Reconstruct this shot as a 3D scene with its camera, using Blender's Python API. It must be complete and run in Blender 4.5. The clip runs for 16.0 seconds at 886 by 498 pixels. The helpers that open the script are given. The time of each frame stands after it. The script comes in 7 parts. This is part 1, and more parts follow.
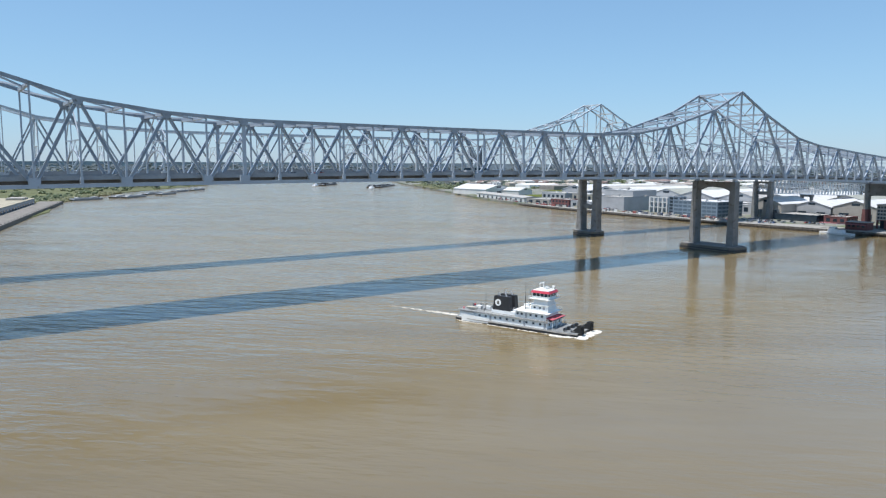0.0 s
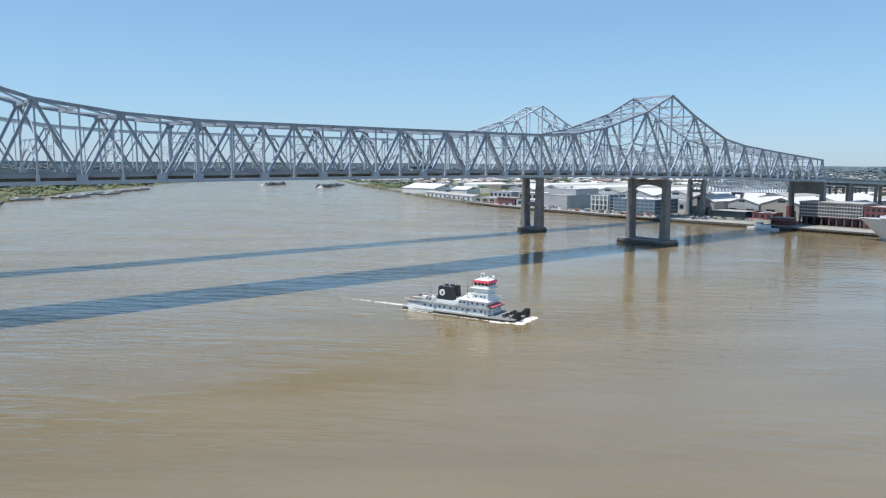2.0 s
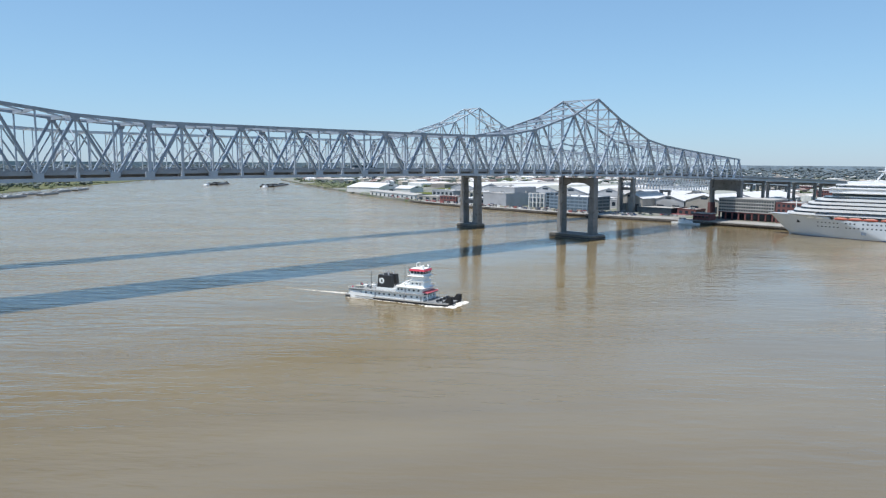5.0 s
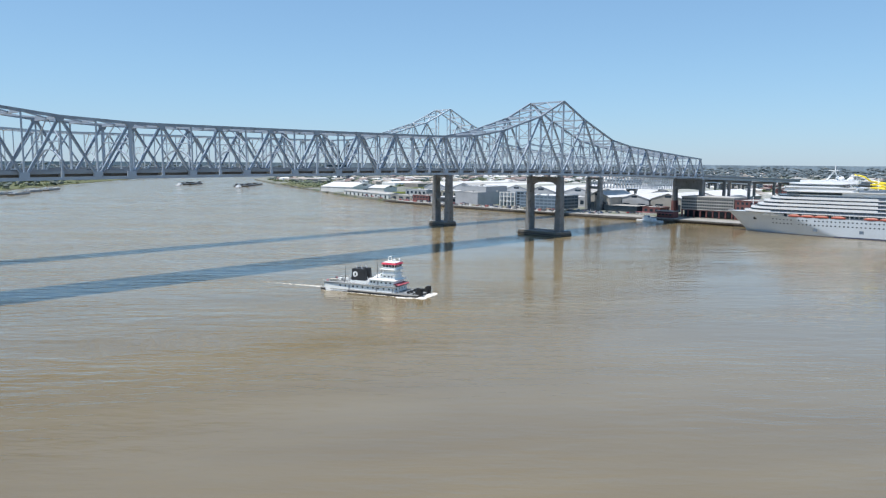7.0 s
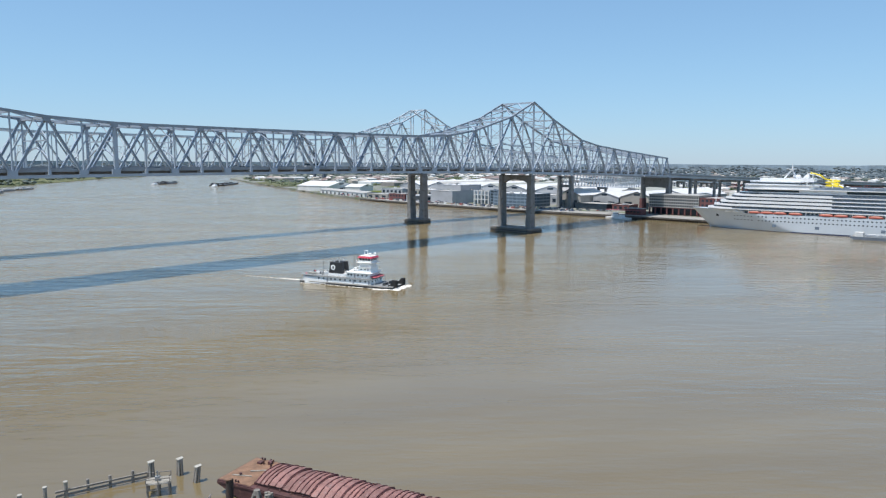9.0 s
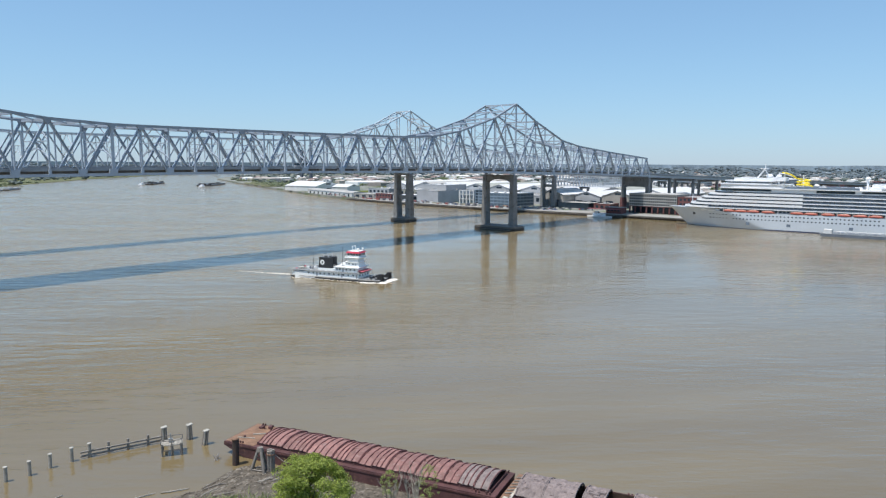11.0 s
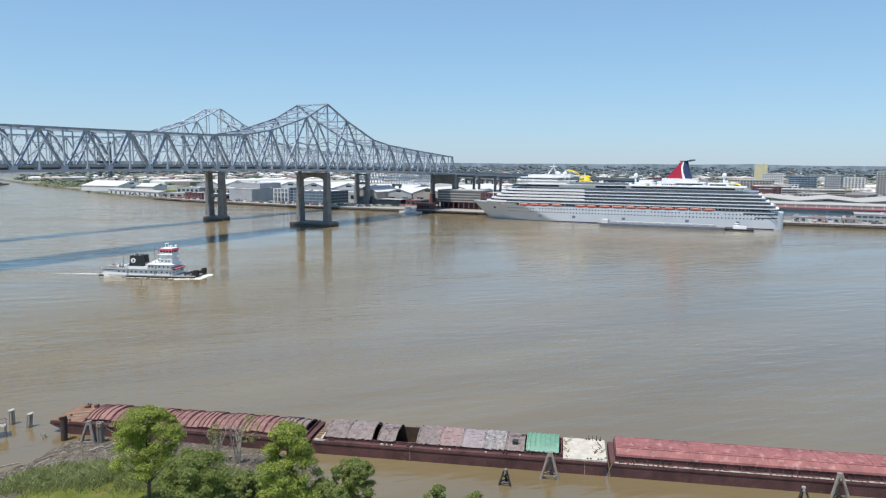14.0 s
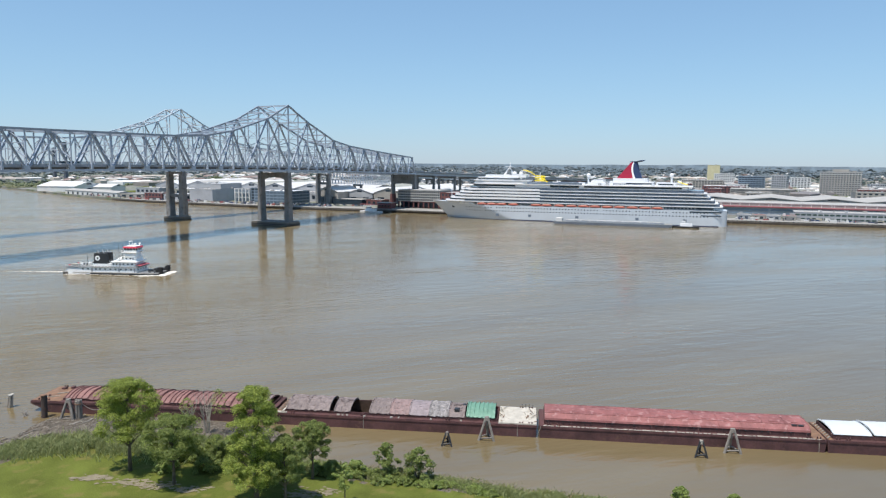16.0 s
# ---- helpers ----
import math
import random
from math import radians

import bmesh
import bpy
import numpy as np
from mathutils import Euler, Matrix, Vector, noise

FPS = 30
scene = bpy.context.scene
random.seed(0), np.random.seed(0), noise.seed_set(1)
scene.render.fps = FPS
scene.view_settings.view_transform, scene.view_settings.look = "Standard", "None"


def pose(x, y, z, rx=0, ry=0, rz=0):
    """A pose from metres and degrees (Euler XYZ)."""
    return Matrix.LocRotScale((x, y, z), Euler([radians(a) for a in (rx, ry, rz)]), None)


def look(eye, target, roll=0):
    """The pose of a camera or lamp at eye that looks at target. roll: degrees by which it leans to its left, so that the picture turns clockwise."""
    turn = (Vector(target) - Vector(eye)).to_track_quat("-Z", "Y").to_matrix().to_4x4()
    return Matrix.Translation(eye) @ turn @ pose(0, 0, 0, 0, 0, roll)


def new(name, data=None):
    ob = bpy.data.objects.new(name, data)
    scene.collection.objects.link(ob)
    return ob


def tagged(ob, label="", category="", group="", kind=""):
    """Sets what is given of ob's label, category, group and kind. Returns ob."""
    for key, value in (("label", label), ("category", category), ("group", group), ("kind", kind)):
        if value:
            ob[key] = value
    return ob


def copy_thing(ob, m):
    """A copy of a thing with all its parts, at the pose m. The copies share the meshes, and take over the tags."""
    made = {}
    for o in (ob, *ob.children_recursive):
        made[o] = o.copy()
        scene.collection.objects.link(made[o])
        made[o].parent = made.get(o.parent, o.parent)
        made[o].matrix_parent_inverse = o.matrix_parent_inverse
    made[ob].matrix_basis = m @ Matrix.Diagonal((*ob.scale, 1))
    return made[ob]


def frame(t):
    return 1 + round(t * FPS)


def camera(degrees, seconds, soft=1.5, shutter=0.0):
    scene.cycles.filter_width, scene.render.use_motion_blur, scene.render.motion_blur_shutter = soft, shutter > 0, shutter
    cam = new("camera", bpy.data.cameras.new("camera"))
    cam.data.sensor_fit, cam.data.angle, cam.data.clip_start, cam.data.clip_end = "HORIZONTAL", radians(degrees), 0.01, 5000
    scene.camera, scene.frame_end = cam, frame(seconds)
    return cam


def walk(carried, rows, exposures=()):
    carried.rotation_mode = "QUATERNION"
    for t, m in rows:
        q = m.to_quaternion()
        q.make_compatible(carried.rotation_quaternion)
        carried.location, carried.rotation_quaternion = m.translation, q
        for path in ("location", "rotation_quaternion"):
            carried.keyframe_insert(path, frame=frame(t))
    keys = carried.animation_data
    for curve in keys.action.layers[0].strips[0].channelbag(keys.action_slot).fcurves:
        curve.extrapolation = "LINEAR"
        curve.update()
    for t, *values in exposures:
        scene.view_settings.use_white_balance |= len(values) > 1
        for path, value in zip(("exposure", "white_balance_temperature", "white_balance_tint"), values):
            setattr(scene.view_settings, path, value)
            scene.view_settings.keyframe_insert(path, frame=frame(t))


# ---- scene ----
EXPOSURE = 0.04
cam = camera(63.52, 16.0, soft=1.25)

def shot(t, x, y, z, yaw, pitch, roll):
    """A row of the flight: place, heading to the right of +y, pitch and lean."""
    a, b = radians(yaw), radians(pitch)
    way = Vector((math.sin(a) * math.cos(b), math.cos(a) * math.cos(b), math.sin(b)))
    return t, look((x, y, z), Vector((x, y, z)) + way * 100, roll)

walk(cam, [
    shot(0, -447.92, -285.67, 60.74, 35.247, -6.980, 0.368),
    shot(0.5, -450.17, -289.47, 60.64, 36.415, -6.974, 0.371),
    shot(1, -452.44, -293.27, 60.54, 36.925, -6.982, 0.370),
    shot(1.5, -454.75, -297.08, 60.44, 39.190, -6.983, 0.358),
    shot(2, -457.09, -300.90, 60.35, 39.246, -6.974, 0.376),
    shot(2.5, -459.47, -304.73, 60.27, 40.029, -6.975, 0.379),
    shot(3, -461.83, -308.56, 60.20, 41.321, -6.982, 0.368),
    shot(3.5, -464.20, -312.40, 60.16, 41.855, -6.998, 0.365),
    shot(4, -466.59, -316.24, 60.12, 42.436, -6.987, 0.358),
    shot(6.5, -480.25, -335.34, 60.04, 45.063, -6.970, 0.361),
    shot(7, -483.09, -338.86, 59.97, 45.597, -6.972, 0.353),
    shot(7.5, -485.94, -342.33, 59.88, 46.107, -6.990, 0.350),
    shot(8, -488.84, -345.76, 59.78, 46.621, -6.997, 0.352),
    shot(8.5, -491.81, -349.14, 59.66, 47.050, -7.001, 0.345),
    shot(9, -494.81, -352.49, 59.54, 47.470, -7.005, 0.333),
    shot(11.5, -510.09, -368.78, 59.07, 48.574, -6.968, 0.333),
    shot(12, -513.10, -371.85, 59.00, 48.543, -7.006, 0.363),
    shot(12.5, -516.19, -374.82, 58.94, 50.598, -7.020, 0.420),
    shot(12.6, -516.86, -375.37, 58.93, 53.067, -7.018, 0.411),
    shot(12.7, -517.52, -375.92, 58.92, 55.062, -7.016, 0.402),
    shot(12.8, -518.19, -376.47, 58.92, 56.699, -7.013, 0.394),
    shot(12.9, -518.85, -377.02, 58.91, 57.845, -7.011, 0.385),
    shot(13, -519.52, -377.57, 58.90, 58.839, -7.009, 0.376),
    shot(13.5, -522.93, -380.33, 58.88, 60.723, -6.990, 0.366),
    shot(14, -526.36, -383.14, 58.86, 63.057, -6.984, 0.379),
    shot(14.5, -529.86, -385.95, 58.82, 65.072, -6.950, 0.382),
    shot(15, -533.44, -388.71, 58.79, 65.831, -6.940, 0.391),
    shot(15.5, -537.12, -391.40, 58.75, 66.082, -6.933, 0.404),
    shot(16, -540.85, -394.04, 58.72, 66.031, -6.918, 0.404),
], exposures=[(0.0, EXPOSURE, 6330, 11), (9.0, EXPOSURE, 6350, 11), (12.5, EXPOSURE, 6450, 11.5), (16.0, EXPOSURE, 6560, 12)])

# ---- daylight ----
SUN_FROM = Vector((-0.97, 0.22, 0.0)).normalized() * math.cos(radians(71)) + Vector((0, 0, math.sin(radians(71))))
world = bpy.data.worlds.new("clear_sky")
scene.world = world
world.use_nodes = True
wn, wl = world.node_tree.nodes, world.node_tree.links
sky = wn.new("ShaderNodeTexSky")
sky.sky_type, sky.sun_disc = "NISHITA", False
sky.sun_elevation = radians(71)
sky.sun_rotation = math.atan2(SUN_FROM.x, SUN_FROM.y)
sky.altitude, sky.air_density, sky.dust_density, sky.ozone_density = 50, 1.0, 0.1, 3.5
soft_sky = wn.new("ShaderNodeGamma")          # evens out the glare towards the horizon
soft_sky.inputs[1].default_value = 0.56
tint = wn.new("ShaderNodeMix")
tint.data_type, tint.blend_type = "RGBA", "MULTIPLY"
tint.inputs["Factor"].default_value = 1.0
tint.inputs["B"].default_value = (0.64, 0.88, 1.07, 1)
wl.new(sky.outputs[0], soft_sky.inputs[0])
wl.new(soft_sky.outputs[0], tint.inputs["A"])
# haze: where the blue pales towards the horizon the sky turns greyer
parts_of = wn.new("ShaderNodeSeparateColor")
parts_of.mode = "HSV"
pale = wn.new("ShaderNodeMapRange")
pale.inputs["From Min"].default_value, pale.inputs["From Max"].default_value = 0.26, 0.60
pale.inputs["To Min"].default_value, pale.inputs["To Max"].default_value = 1.0, 0.0
haze = wn.new("ShaderNodeMix")
haze.data_type, haze.blend_type = "RGBA", "MULTIPLY"
haze.inputs["B"].default_value = (0.94, 0.895, 0.985, 1)
wl.new(tint.outputs["Result"], parts_of.inputs[0])
wl.new(parts_of.outputs[1], pale.inputs["Value"])
wl.new(pale.outputs[0], haze.inputs["Factor"])
wl.new(tint.outputs["Result"], haze.inputs["A"])
wl.new(haze.outputs["Result"], wn["Background"].inputs[0])
wn["Background"].inputs[1].default_value = 0.266
sun = new("sun", bpy.data.lights.new("sun", "SUN"))
sun.data.energy, sun.data.angle, sun.data.color = 5.2, radians(0.53), (1.0, 0.95, 0.88)
sun.matrix_world = look((0, 0, 900), Vector((0, 0, 900)) - SUN_FROM)

# ---- materials ----
MATS = {}


def mat(name, colour, rough=0.6, metal=0.0, vary=0.15, size=2.0, fine=0.25, bump=0.0, stain=None, stain_at=0.6, spec=0.5, each=0.0):
    """Paint, steel, concrete and so on: colour that wanders at two scales, fine relief, and stains of a second colour."""
    if name in MATS:
        return MATS[name]
    m = bpy.data.materials.new(name)
    m.use_nodes = True
    n, l = m.node_tree.nodes, m.node_tree.links
    b = n["Principled BSDF"]
    b.inputs["Roughness"].default_value, b.inputs["Metallic"].default_value = rough, metal
    b.inputs["Specular IOR Level"].default_value = spec
    geo = n.new("ShaderNodeNewGeometry")

    def noise_tex(scale, detail):
        t = n.new("ShaderNodeTexNoise")
        t.inputs["Scale"].default_value, t.inputs["Detail"].default_value = scale, detail
        l.new(geo.outputs["Position"], t.inputs["Vector"])
        return t.outputs["Fac"]

    big, small = noise_tex(1 / size, 4), noise_tex(1 / fine, 3)
    mix = n.new("ShaderNodeMath")
    mix.operation = "MULTIPLY_ADD"
    l.new(small, mix.inputs[0])
    mix.inputs[1].default_value = 0.5
    l.new(big, mix.inputs[2])
    ramp = n.new("ShaderNodeValToRGB")
    lo = [max(0.0, c * (1 - vary)) for c in colour]
    hi = [min(1.0, c * (1 + vary)) for c in colour]
    ramp.color_ramp.elements[0].position, ramp.color_ramp.elements[0].color = 0.5, (*lo, 1)
    ramp.color_ramp.elements[1].position, ramp.color_ramp.elements[1].color = 1.0, (*hi, 1)
    l.new(mix.outputs[0], ramp.inputs[0])
    out = ramp.outputs[0]
    if each:
        info = n.new("ShaderNodeObjectInfo")
        hsv = n.new("ShaderNodeHueSaturation")
        rng = n.new("ShaderNodeMapRange")
        rng.inputs["To Min"].default_value, rng.inputs["To Max"].default_value = 1 - each, 1 + each
        l.new(info.outputs["Random"], rng.inputs["Value"])
        l.new(rng.outputs[0], hsv.inputs["Value"])
        l.new(out, hsv.inputs["Color"])
        out = hsv.outputs[0]
    if stain:
        st = noise_tex(1 / (size * 0.4), 6)
        sr = n.new("ShaderNodeMapRange")
        sr.inputs["From Min"].default_value, sr.inputs["From Max"].default_value = stain_at, stain_at + 0.12
        l.new(st, sr.inputs["Value"])
        mx = n.new("ShaderNodeMix")
        mx.data_type = "RGBA"
        l.new(sr.outputs[0], mx.inputs["Factor"])
        l.new(out, mx.inputs["A"])
        mx.inputs["B"].default_value = (*stain, 1)
        out = mx.outputs["Result"]
    l.new(out, b.inputs["Base Color"])
    if bump:
        bp = n.new("ShaderNodeBump")
        bp.inputs["Strength"].default_value, bp.inputs["Distance"].default_value = bump, fine
        l.new(small, bp.inputs["Height"])
        l.new(bp.outputs[0], b.inputs["Normal"])
    MATS[name] = m
    return m


def island_mat(name, colours, rough=0.7):
    """For many joined pieces: each island takes its own colour out of a row of colours."""
    m = bpy.data.materials.new(name)
    m.use_nodes = True
    n, l = m.node_tree.nodes, m.node_tree.links
    b = n["Principled BSDF"]
    b.inputs["Roughness"].default_value = rough
    geo = n.new("ShaderNodeNewGeometry")
    ramp = n.new("ShaderNodeValToRGB")
    ramp.color_ramp.interpolation = "CONSTANT"
    for i, c in enumerate(colours):
        e = ramp.color_ramp.elements[i] if i < 2 else ramp.color_ramp.elements.new(i / len(colours))
        e.position, e.color = i / len(colours), (*c, 1)
    l.new(geo.outputs["Random Per Island"], ramp.inputs[0])
    nt = n.new("ShaderNodeTexNoise")
    nt.inputs["Scale"].default_value = 0.3
    l.new(geo.outputs["Position"], nt.inputs["Vector"])
    hs = n.new("ShaderNodeHueSaturation")
    mr = n.new("ShaderNodeMapRange")
    mr.inputs["To Min"].default_value, mr.inputs["To Max"].default_value = 0.7, 1.3
    l.new(nt.outputs["Fac"], mr.inputs["Value"])
    l.new(mr.outputs[0], hs.inputs["Value"])
    l.new(ramp.outputs[0], hs.inputs["Color"])
    l.new(hs.outputs[0], b.inputs["Base Color"])
    MATS[name] = m
    return m


def leaf_mat(name, dark, light, through_light=0.25):
    m = bpy.data.materials.new(name)
    m.use_nodes = True
    n, l = m.node_tree.nodes, m.node_tree.links
    b = n["Principled BSDF"]
    b.inputs["Roughness"].default_value = 0.55
    geo = n.new("ShaderNodeNewGeometry")
    ramp = n.new("ShaderNodeValToRGB")
    ramp.color_ramp.elements[0].color, ramp.color_ramp.elements[1].color = (*dark, 1), (*light, 1)
    l.new(geo.outputs["Random Per Island"], ramp.inputs[0])
    l.new(ramp.outputs[0], b.inputs["Base Color"])
    tr = n.new("ShaderNodeBsdfTranslucent")
    l.new(ramp.outputs[0], tr.inputs["Color"])
    mx = n.new("ShaderNodeMixShader")
    mx.inputs[0].default_value = through_light
    l.new(b.outputs[0], mx.inputs[1])
    l.new(tr.outputs[0], mx.inputs[2])
    l.new(mx.outputs[0], n["Material Output"].inputs[0])
    MATS[name] = m
    return m


def water_mat():
    """Muddy river: silt-brown body, a rippled skin that mirrors the sky, with slicks and wind streaks."""
    m = bpy.data.materials.new("river_water")
    m.use_nodes = True
    n, l = m.node_tree.nodes, m.node_tree.links
    b = n["Principled BSDF"]
    b.inputs["IOR"].default_value = 1.5
    b.inputs["Specular IOR Level"].default_value = 1.0
    geo = n.new("ShaderNodeNewGeometry")

    def tex(sx, sy, detail, turn=0.0, rough=0.55):
        mp = n.new("ShaderNodeMapping")
        mp.vector_type = "TEXTURE"
        mp.inputs["Scale"].default_value = (1 / sx, 1 / sy, 1)
        mp.inputs["Rotation"].default_value = (0, 0, radians(turn))
        l.new(geo.outputs["Position"], mp.inputs["Vector"])
        t = n.new("ShaderNodeTexNoise")
        t.inputs["Scale"].default_value, t.inputs["Detail"].default_value = 1.0, detail
        t.inputs["Roughness"].default_value = rough
        l.new(mp.outputs[0], t.inputs["Vector"])
        return t.outputs["Fac"]

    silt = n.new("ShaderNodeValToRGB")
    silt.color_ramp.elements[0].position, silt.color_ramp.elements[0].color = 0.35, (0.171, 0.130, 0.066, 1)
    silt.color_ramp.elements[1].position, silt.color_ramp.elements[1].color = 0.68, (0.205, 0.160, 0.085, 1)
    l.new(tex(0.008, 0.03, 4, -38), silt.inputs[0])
    # open water's brighter look at shallow angles is put into the base colour
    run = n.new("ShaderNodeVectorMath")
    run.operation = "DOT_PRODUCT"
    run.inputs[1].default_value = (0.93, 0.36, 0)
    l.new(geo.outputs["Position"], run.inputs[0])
    far_lift = n.new("ShaderNodeMapRange")
    far_lift.inputs["From Min"].default_value, far_lift.inputs["From Max"].default_value = -540, -170
    far_lift.inputs["To Min"].default_value, far_lift.inputs["To Max"].default_value = 0.84, 1.20
    l.new(run.outputs["Value"], far_lift.inputs["Value"])
    # and a fall-off in brightness downstream along the quay is painted in as well
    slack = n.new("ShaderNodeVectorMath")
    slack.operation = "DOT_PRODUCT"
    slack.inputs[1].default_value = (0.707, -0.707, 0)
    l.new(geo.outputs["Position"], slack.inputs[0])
    quay_dim = n.new("ShaderNodeMapRange")
    quay_dim.inputs["From Min"].default_value, quay_dim.inputs["From Max"].default_value = -100, 130
    quay_dim.inputs["To Min"].default_value, quay_dim.inputs["To Max"].default_value = 1.03, 0.86
    l.new(slack.outputs["Value"], quay_dim.inputs["Value"])
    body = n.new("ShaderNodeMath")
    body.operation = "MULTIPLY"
    l.new(far_lift.outputs[0], body.inputs[0])
    l.new(quay_dim.outputs[0], body.inputs[1])
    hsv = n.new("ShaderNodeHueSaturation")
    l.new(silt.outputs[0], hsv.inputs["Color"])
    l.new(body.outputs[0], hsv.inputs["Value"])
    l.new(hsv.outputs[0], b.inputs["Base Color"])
    slick = n.new("ShaderNodeMapRange")
    slick.inputs["From Min"].default_value, slick.inputs["From Max"].default_value = 0.4, 0.62
    slick.inputs["To Min"].default_value, slick.inputs["To Max"].default_value = 0.08, 0.20
    l.new(tex(0.007, 0.035, 5, -48), slick.inputs["Value"])
    l.new(slick.outputs[0], b.inputs["Roughness"])
    # the breeze ruffles the open reach upstream more than the lee along the near bank, and comes in gusts
    reach = n.new("ShaderNodeVectorMath")
    reach.operation = "DOT_PRODUCT"
    reach.inputs[1].default_value = (-0.3, 0.95, 0)
    l.new(geo.outputs["Position"], reach.inputs[0])
    breeze = n.new("ShaderNodeMapRange")
    breeze.inputs["From Min"].default_value, breeze.inputs["From Max"].default_value = 10, 260
    breeze.inputs["To Min"].default_value, breeze.inputs["To Max"].default_value = 0.17, 1.3
    l.new(reach.outputs["Value"], breeze.inputs["Value"])
    gust = n.new("ShaderNodeMapRange")
    gust.inputs["From Min"].default_value, gust.inputs["From Max"].default_value = 0.36, 0.64
    gust.inputs["To Min"].default_value, gust.inputs["To Max"].default_value = 0.35, 1.35
    l.new(tex(0.0065, 0.022, 3, -44), gust.inputs["Value"])
    ruffle = n.new("ShaderNodeMath")
    ruffle.operation = "MULTIPLY"
    l.new(breeze.outputs[0], ruffle.inputs[0])
    l.new(gust.outputs[0], ruffle.inputs[1])
    last = None
    for height, dist, strength in ((tex(0.016, 0.085, 2, -46, 0.45), 2.4, 0.17), (tex(0.05, 0.155, 3, -45, 0.55), 3.2, 0.8), (tex(0.11, 0.32, 3, -50, 0.5), 1.0, 0.52), (tex(0.4, 1.2, 4, -40, 0.6), 0.3, 0.34)):
        bp = n.new("ShaderNodeBump")
        bp.inputs["Distance"].default_value = dist
        force = n.new("ShaderNodeMath")
        force.operation = "MULTIPLY"
        force.inputs[1].default_value = strength
        l.new(ruffle.outputs[0], force.inputs[0])
        l.new(force.outputs[0], bp.inputs["Strength"])
        l.new(height, bp.inputs["Height"])
        if last:
            l.new(last, bp.inputs["Normal"])
        last = bp.outputs[0]
    l.new(last, b.inputs["Normal"])
    return m


STEEL = mat("bridge_grey_paint", (0.375, 0.43, 0.495), 0.38, 0.0, 0.12, 6, 0.6, stain=(0.16, 0.15, 0.14), stain_at=0.66)
# for the stringers: the dark under the roadway slab is painted into the colour
UNDERPAINT = mat("shaded_underside_paint", (0.13, 0.14, 0.155), 0.7, vary=0.25, size=4, fine=0.5)
# the bridge grey made darker: the top chords' shade is put into the colour
CHORD = mat("shaded_chord_paint", (0.275, 0.315, 0.365), 0.45, 0.0, 0.2, 5, 0.6, stain=(0.15, 0.145, 0.14), stain_at=0.6)
STEEL_OLD = mat("old_bridge_grey_paint", (0.50, 0.555, 0.60), 0.5, 0.0, 0.12, 6, 0.6)
ROAD = mat("concrete_roadway", (0.24, 0.235, 0.22), 0.85, vary=0.2, size=9, fine=0.8)
PARAPET = mat("parapet_concrete", (0.29, 0.31, 0.33), 0.8, vary=0.15, size=5, fine=0.5)
CONCRETE = mat("pier_concrete", (0.205, 0.205, 0.20), 0.85, vary=0.22, size=7, fine=0.7, bump=0.2, stain=(0.14, 0.13, 0.115), stain_at=0.56)
DARK_CONC = mat("wet_footing_concrete", (0.15, 0.14, 0.12), 0.8, vary=0.3, size=4, fine=0.6, bump=0.3)
WHITE = mat("white_ship_paint", (0.76, 0.77, 0.77), 0.35, vary=0.05, size=12, fine=1.0)
HULLW = mat("white_hull_paint", (0.545, 0.59, 0.625), 0.3, vary=0.06, size=14, fine=1.5)
BOATWHITE = mat("white_deckhouse_paint", (0.83, 0.84, 0.82), 0.5, vary=0.06, size=2.5, fine=0.3, stain=(0.66, 0.62, 0.55), stain_at=0.66)
GLASS = mat("dark_window_glass", (0.03, 0.045, 0.06), 0.08, vary=0.3, size=5, fine=1.0)
BALC = mat("balcony_glass", (0.16, 0.20, 0.25), 0.15, vary=0.25, size=8, fine=1.5)
NAVY = mat("navy_blue_paint", (0.022, 0.04, 0.10), 0.4, vary=0.1)
FUNNELRED = mat("funnel_red_paint", (0.34, 0.014, 0.04), 0.4, vary=0.1)
RED = mat("red_paint", (0.62, 0.03, 0.06), 0.4, vary=0.1)
ORANGE = mat("lifeboat_orange", (0.50, 0.125, 0.085), 0.45, vary=0.1)
YELLOW = mat("slide_yellow", (0.85, 0.66, 0.03), 0.3, vary=0.06)
BLACK = mat("black_paint", (0.025, 0.027, 0.03), 0.5, vary=0.2)
RUBBER = mat("black_rubber", (0.02, 0.02, 0.02), 0.8, vary=0.2)
DECKGREY = mat("grey_deck_paint", (0.22, 0.23, 0.23), 0.75, vary=0.2, size=3, fine=0.4)
TIMBER = mat("weathered_timber", (0.21, 0.19, 0.165), 0.9, vary=0.3, size=1.0, fine=0.12, bump=0.4)
PALETIMBER = mat("bleached_timber", (0.31, 0.285, 0.24), 0.9, vary=0.25, size=1.0, fine=0.12, bump=0.4)
CAPWHITE = mat("white_pile_cap", (0.38, 0.36, 0.31), 0.7, vary=0.12, size=1, fine=0.2)
RUSTHULL = mat("rusty_maroon_hull", (0.085, 0.037, 0.036), 0.75, vary=0.4, size=3, fine=0.3, bump=0.2, stain=(0.12, 0.062, 0.046), stain_at=0.6)
COVERGAP = mat("dark_maroon_rib", (0.13, 0.05, 0.048), 0.75, vary=0.3, size=1.5, fine=0.2)
PINK = mat("faded_red_cover", (0.225, 0.115, 0.10), 0.7, vary=0.34, size=1.6, fine=0.22, bump=0.25, stain=(0.25, 0.16, 0.145), stain_at=0.57, each=0.14)
MAUVE = mat("weathered_mauve_cover", (0.195, 0.158, 0.148), 0.75, vary=0.32, size=1.2, fine=0.2, bump=0.3, stain=(0.15, 0.115, 0.11), stain_at=0.56, each=0.12)
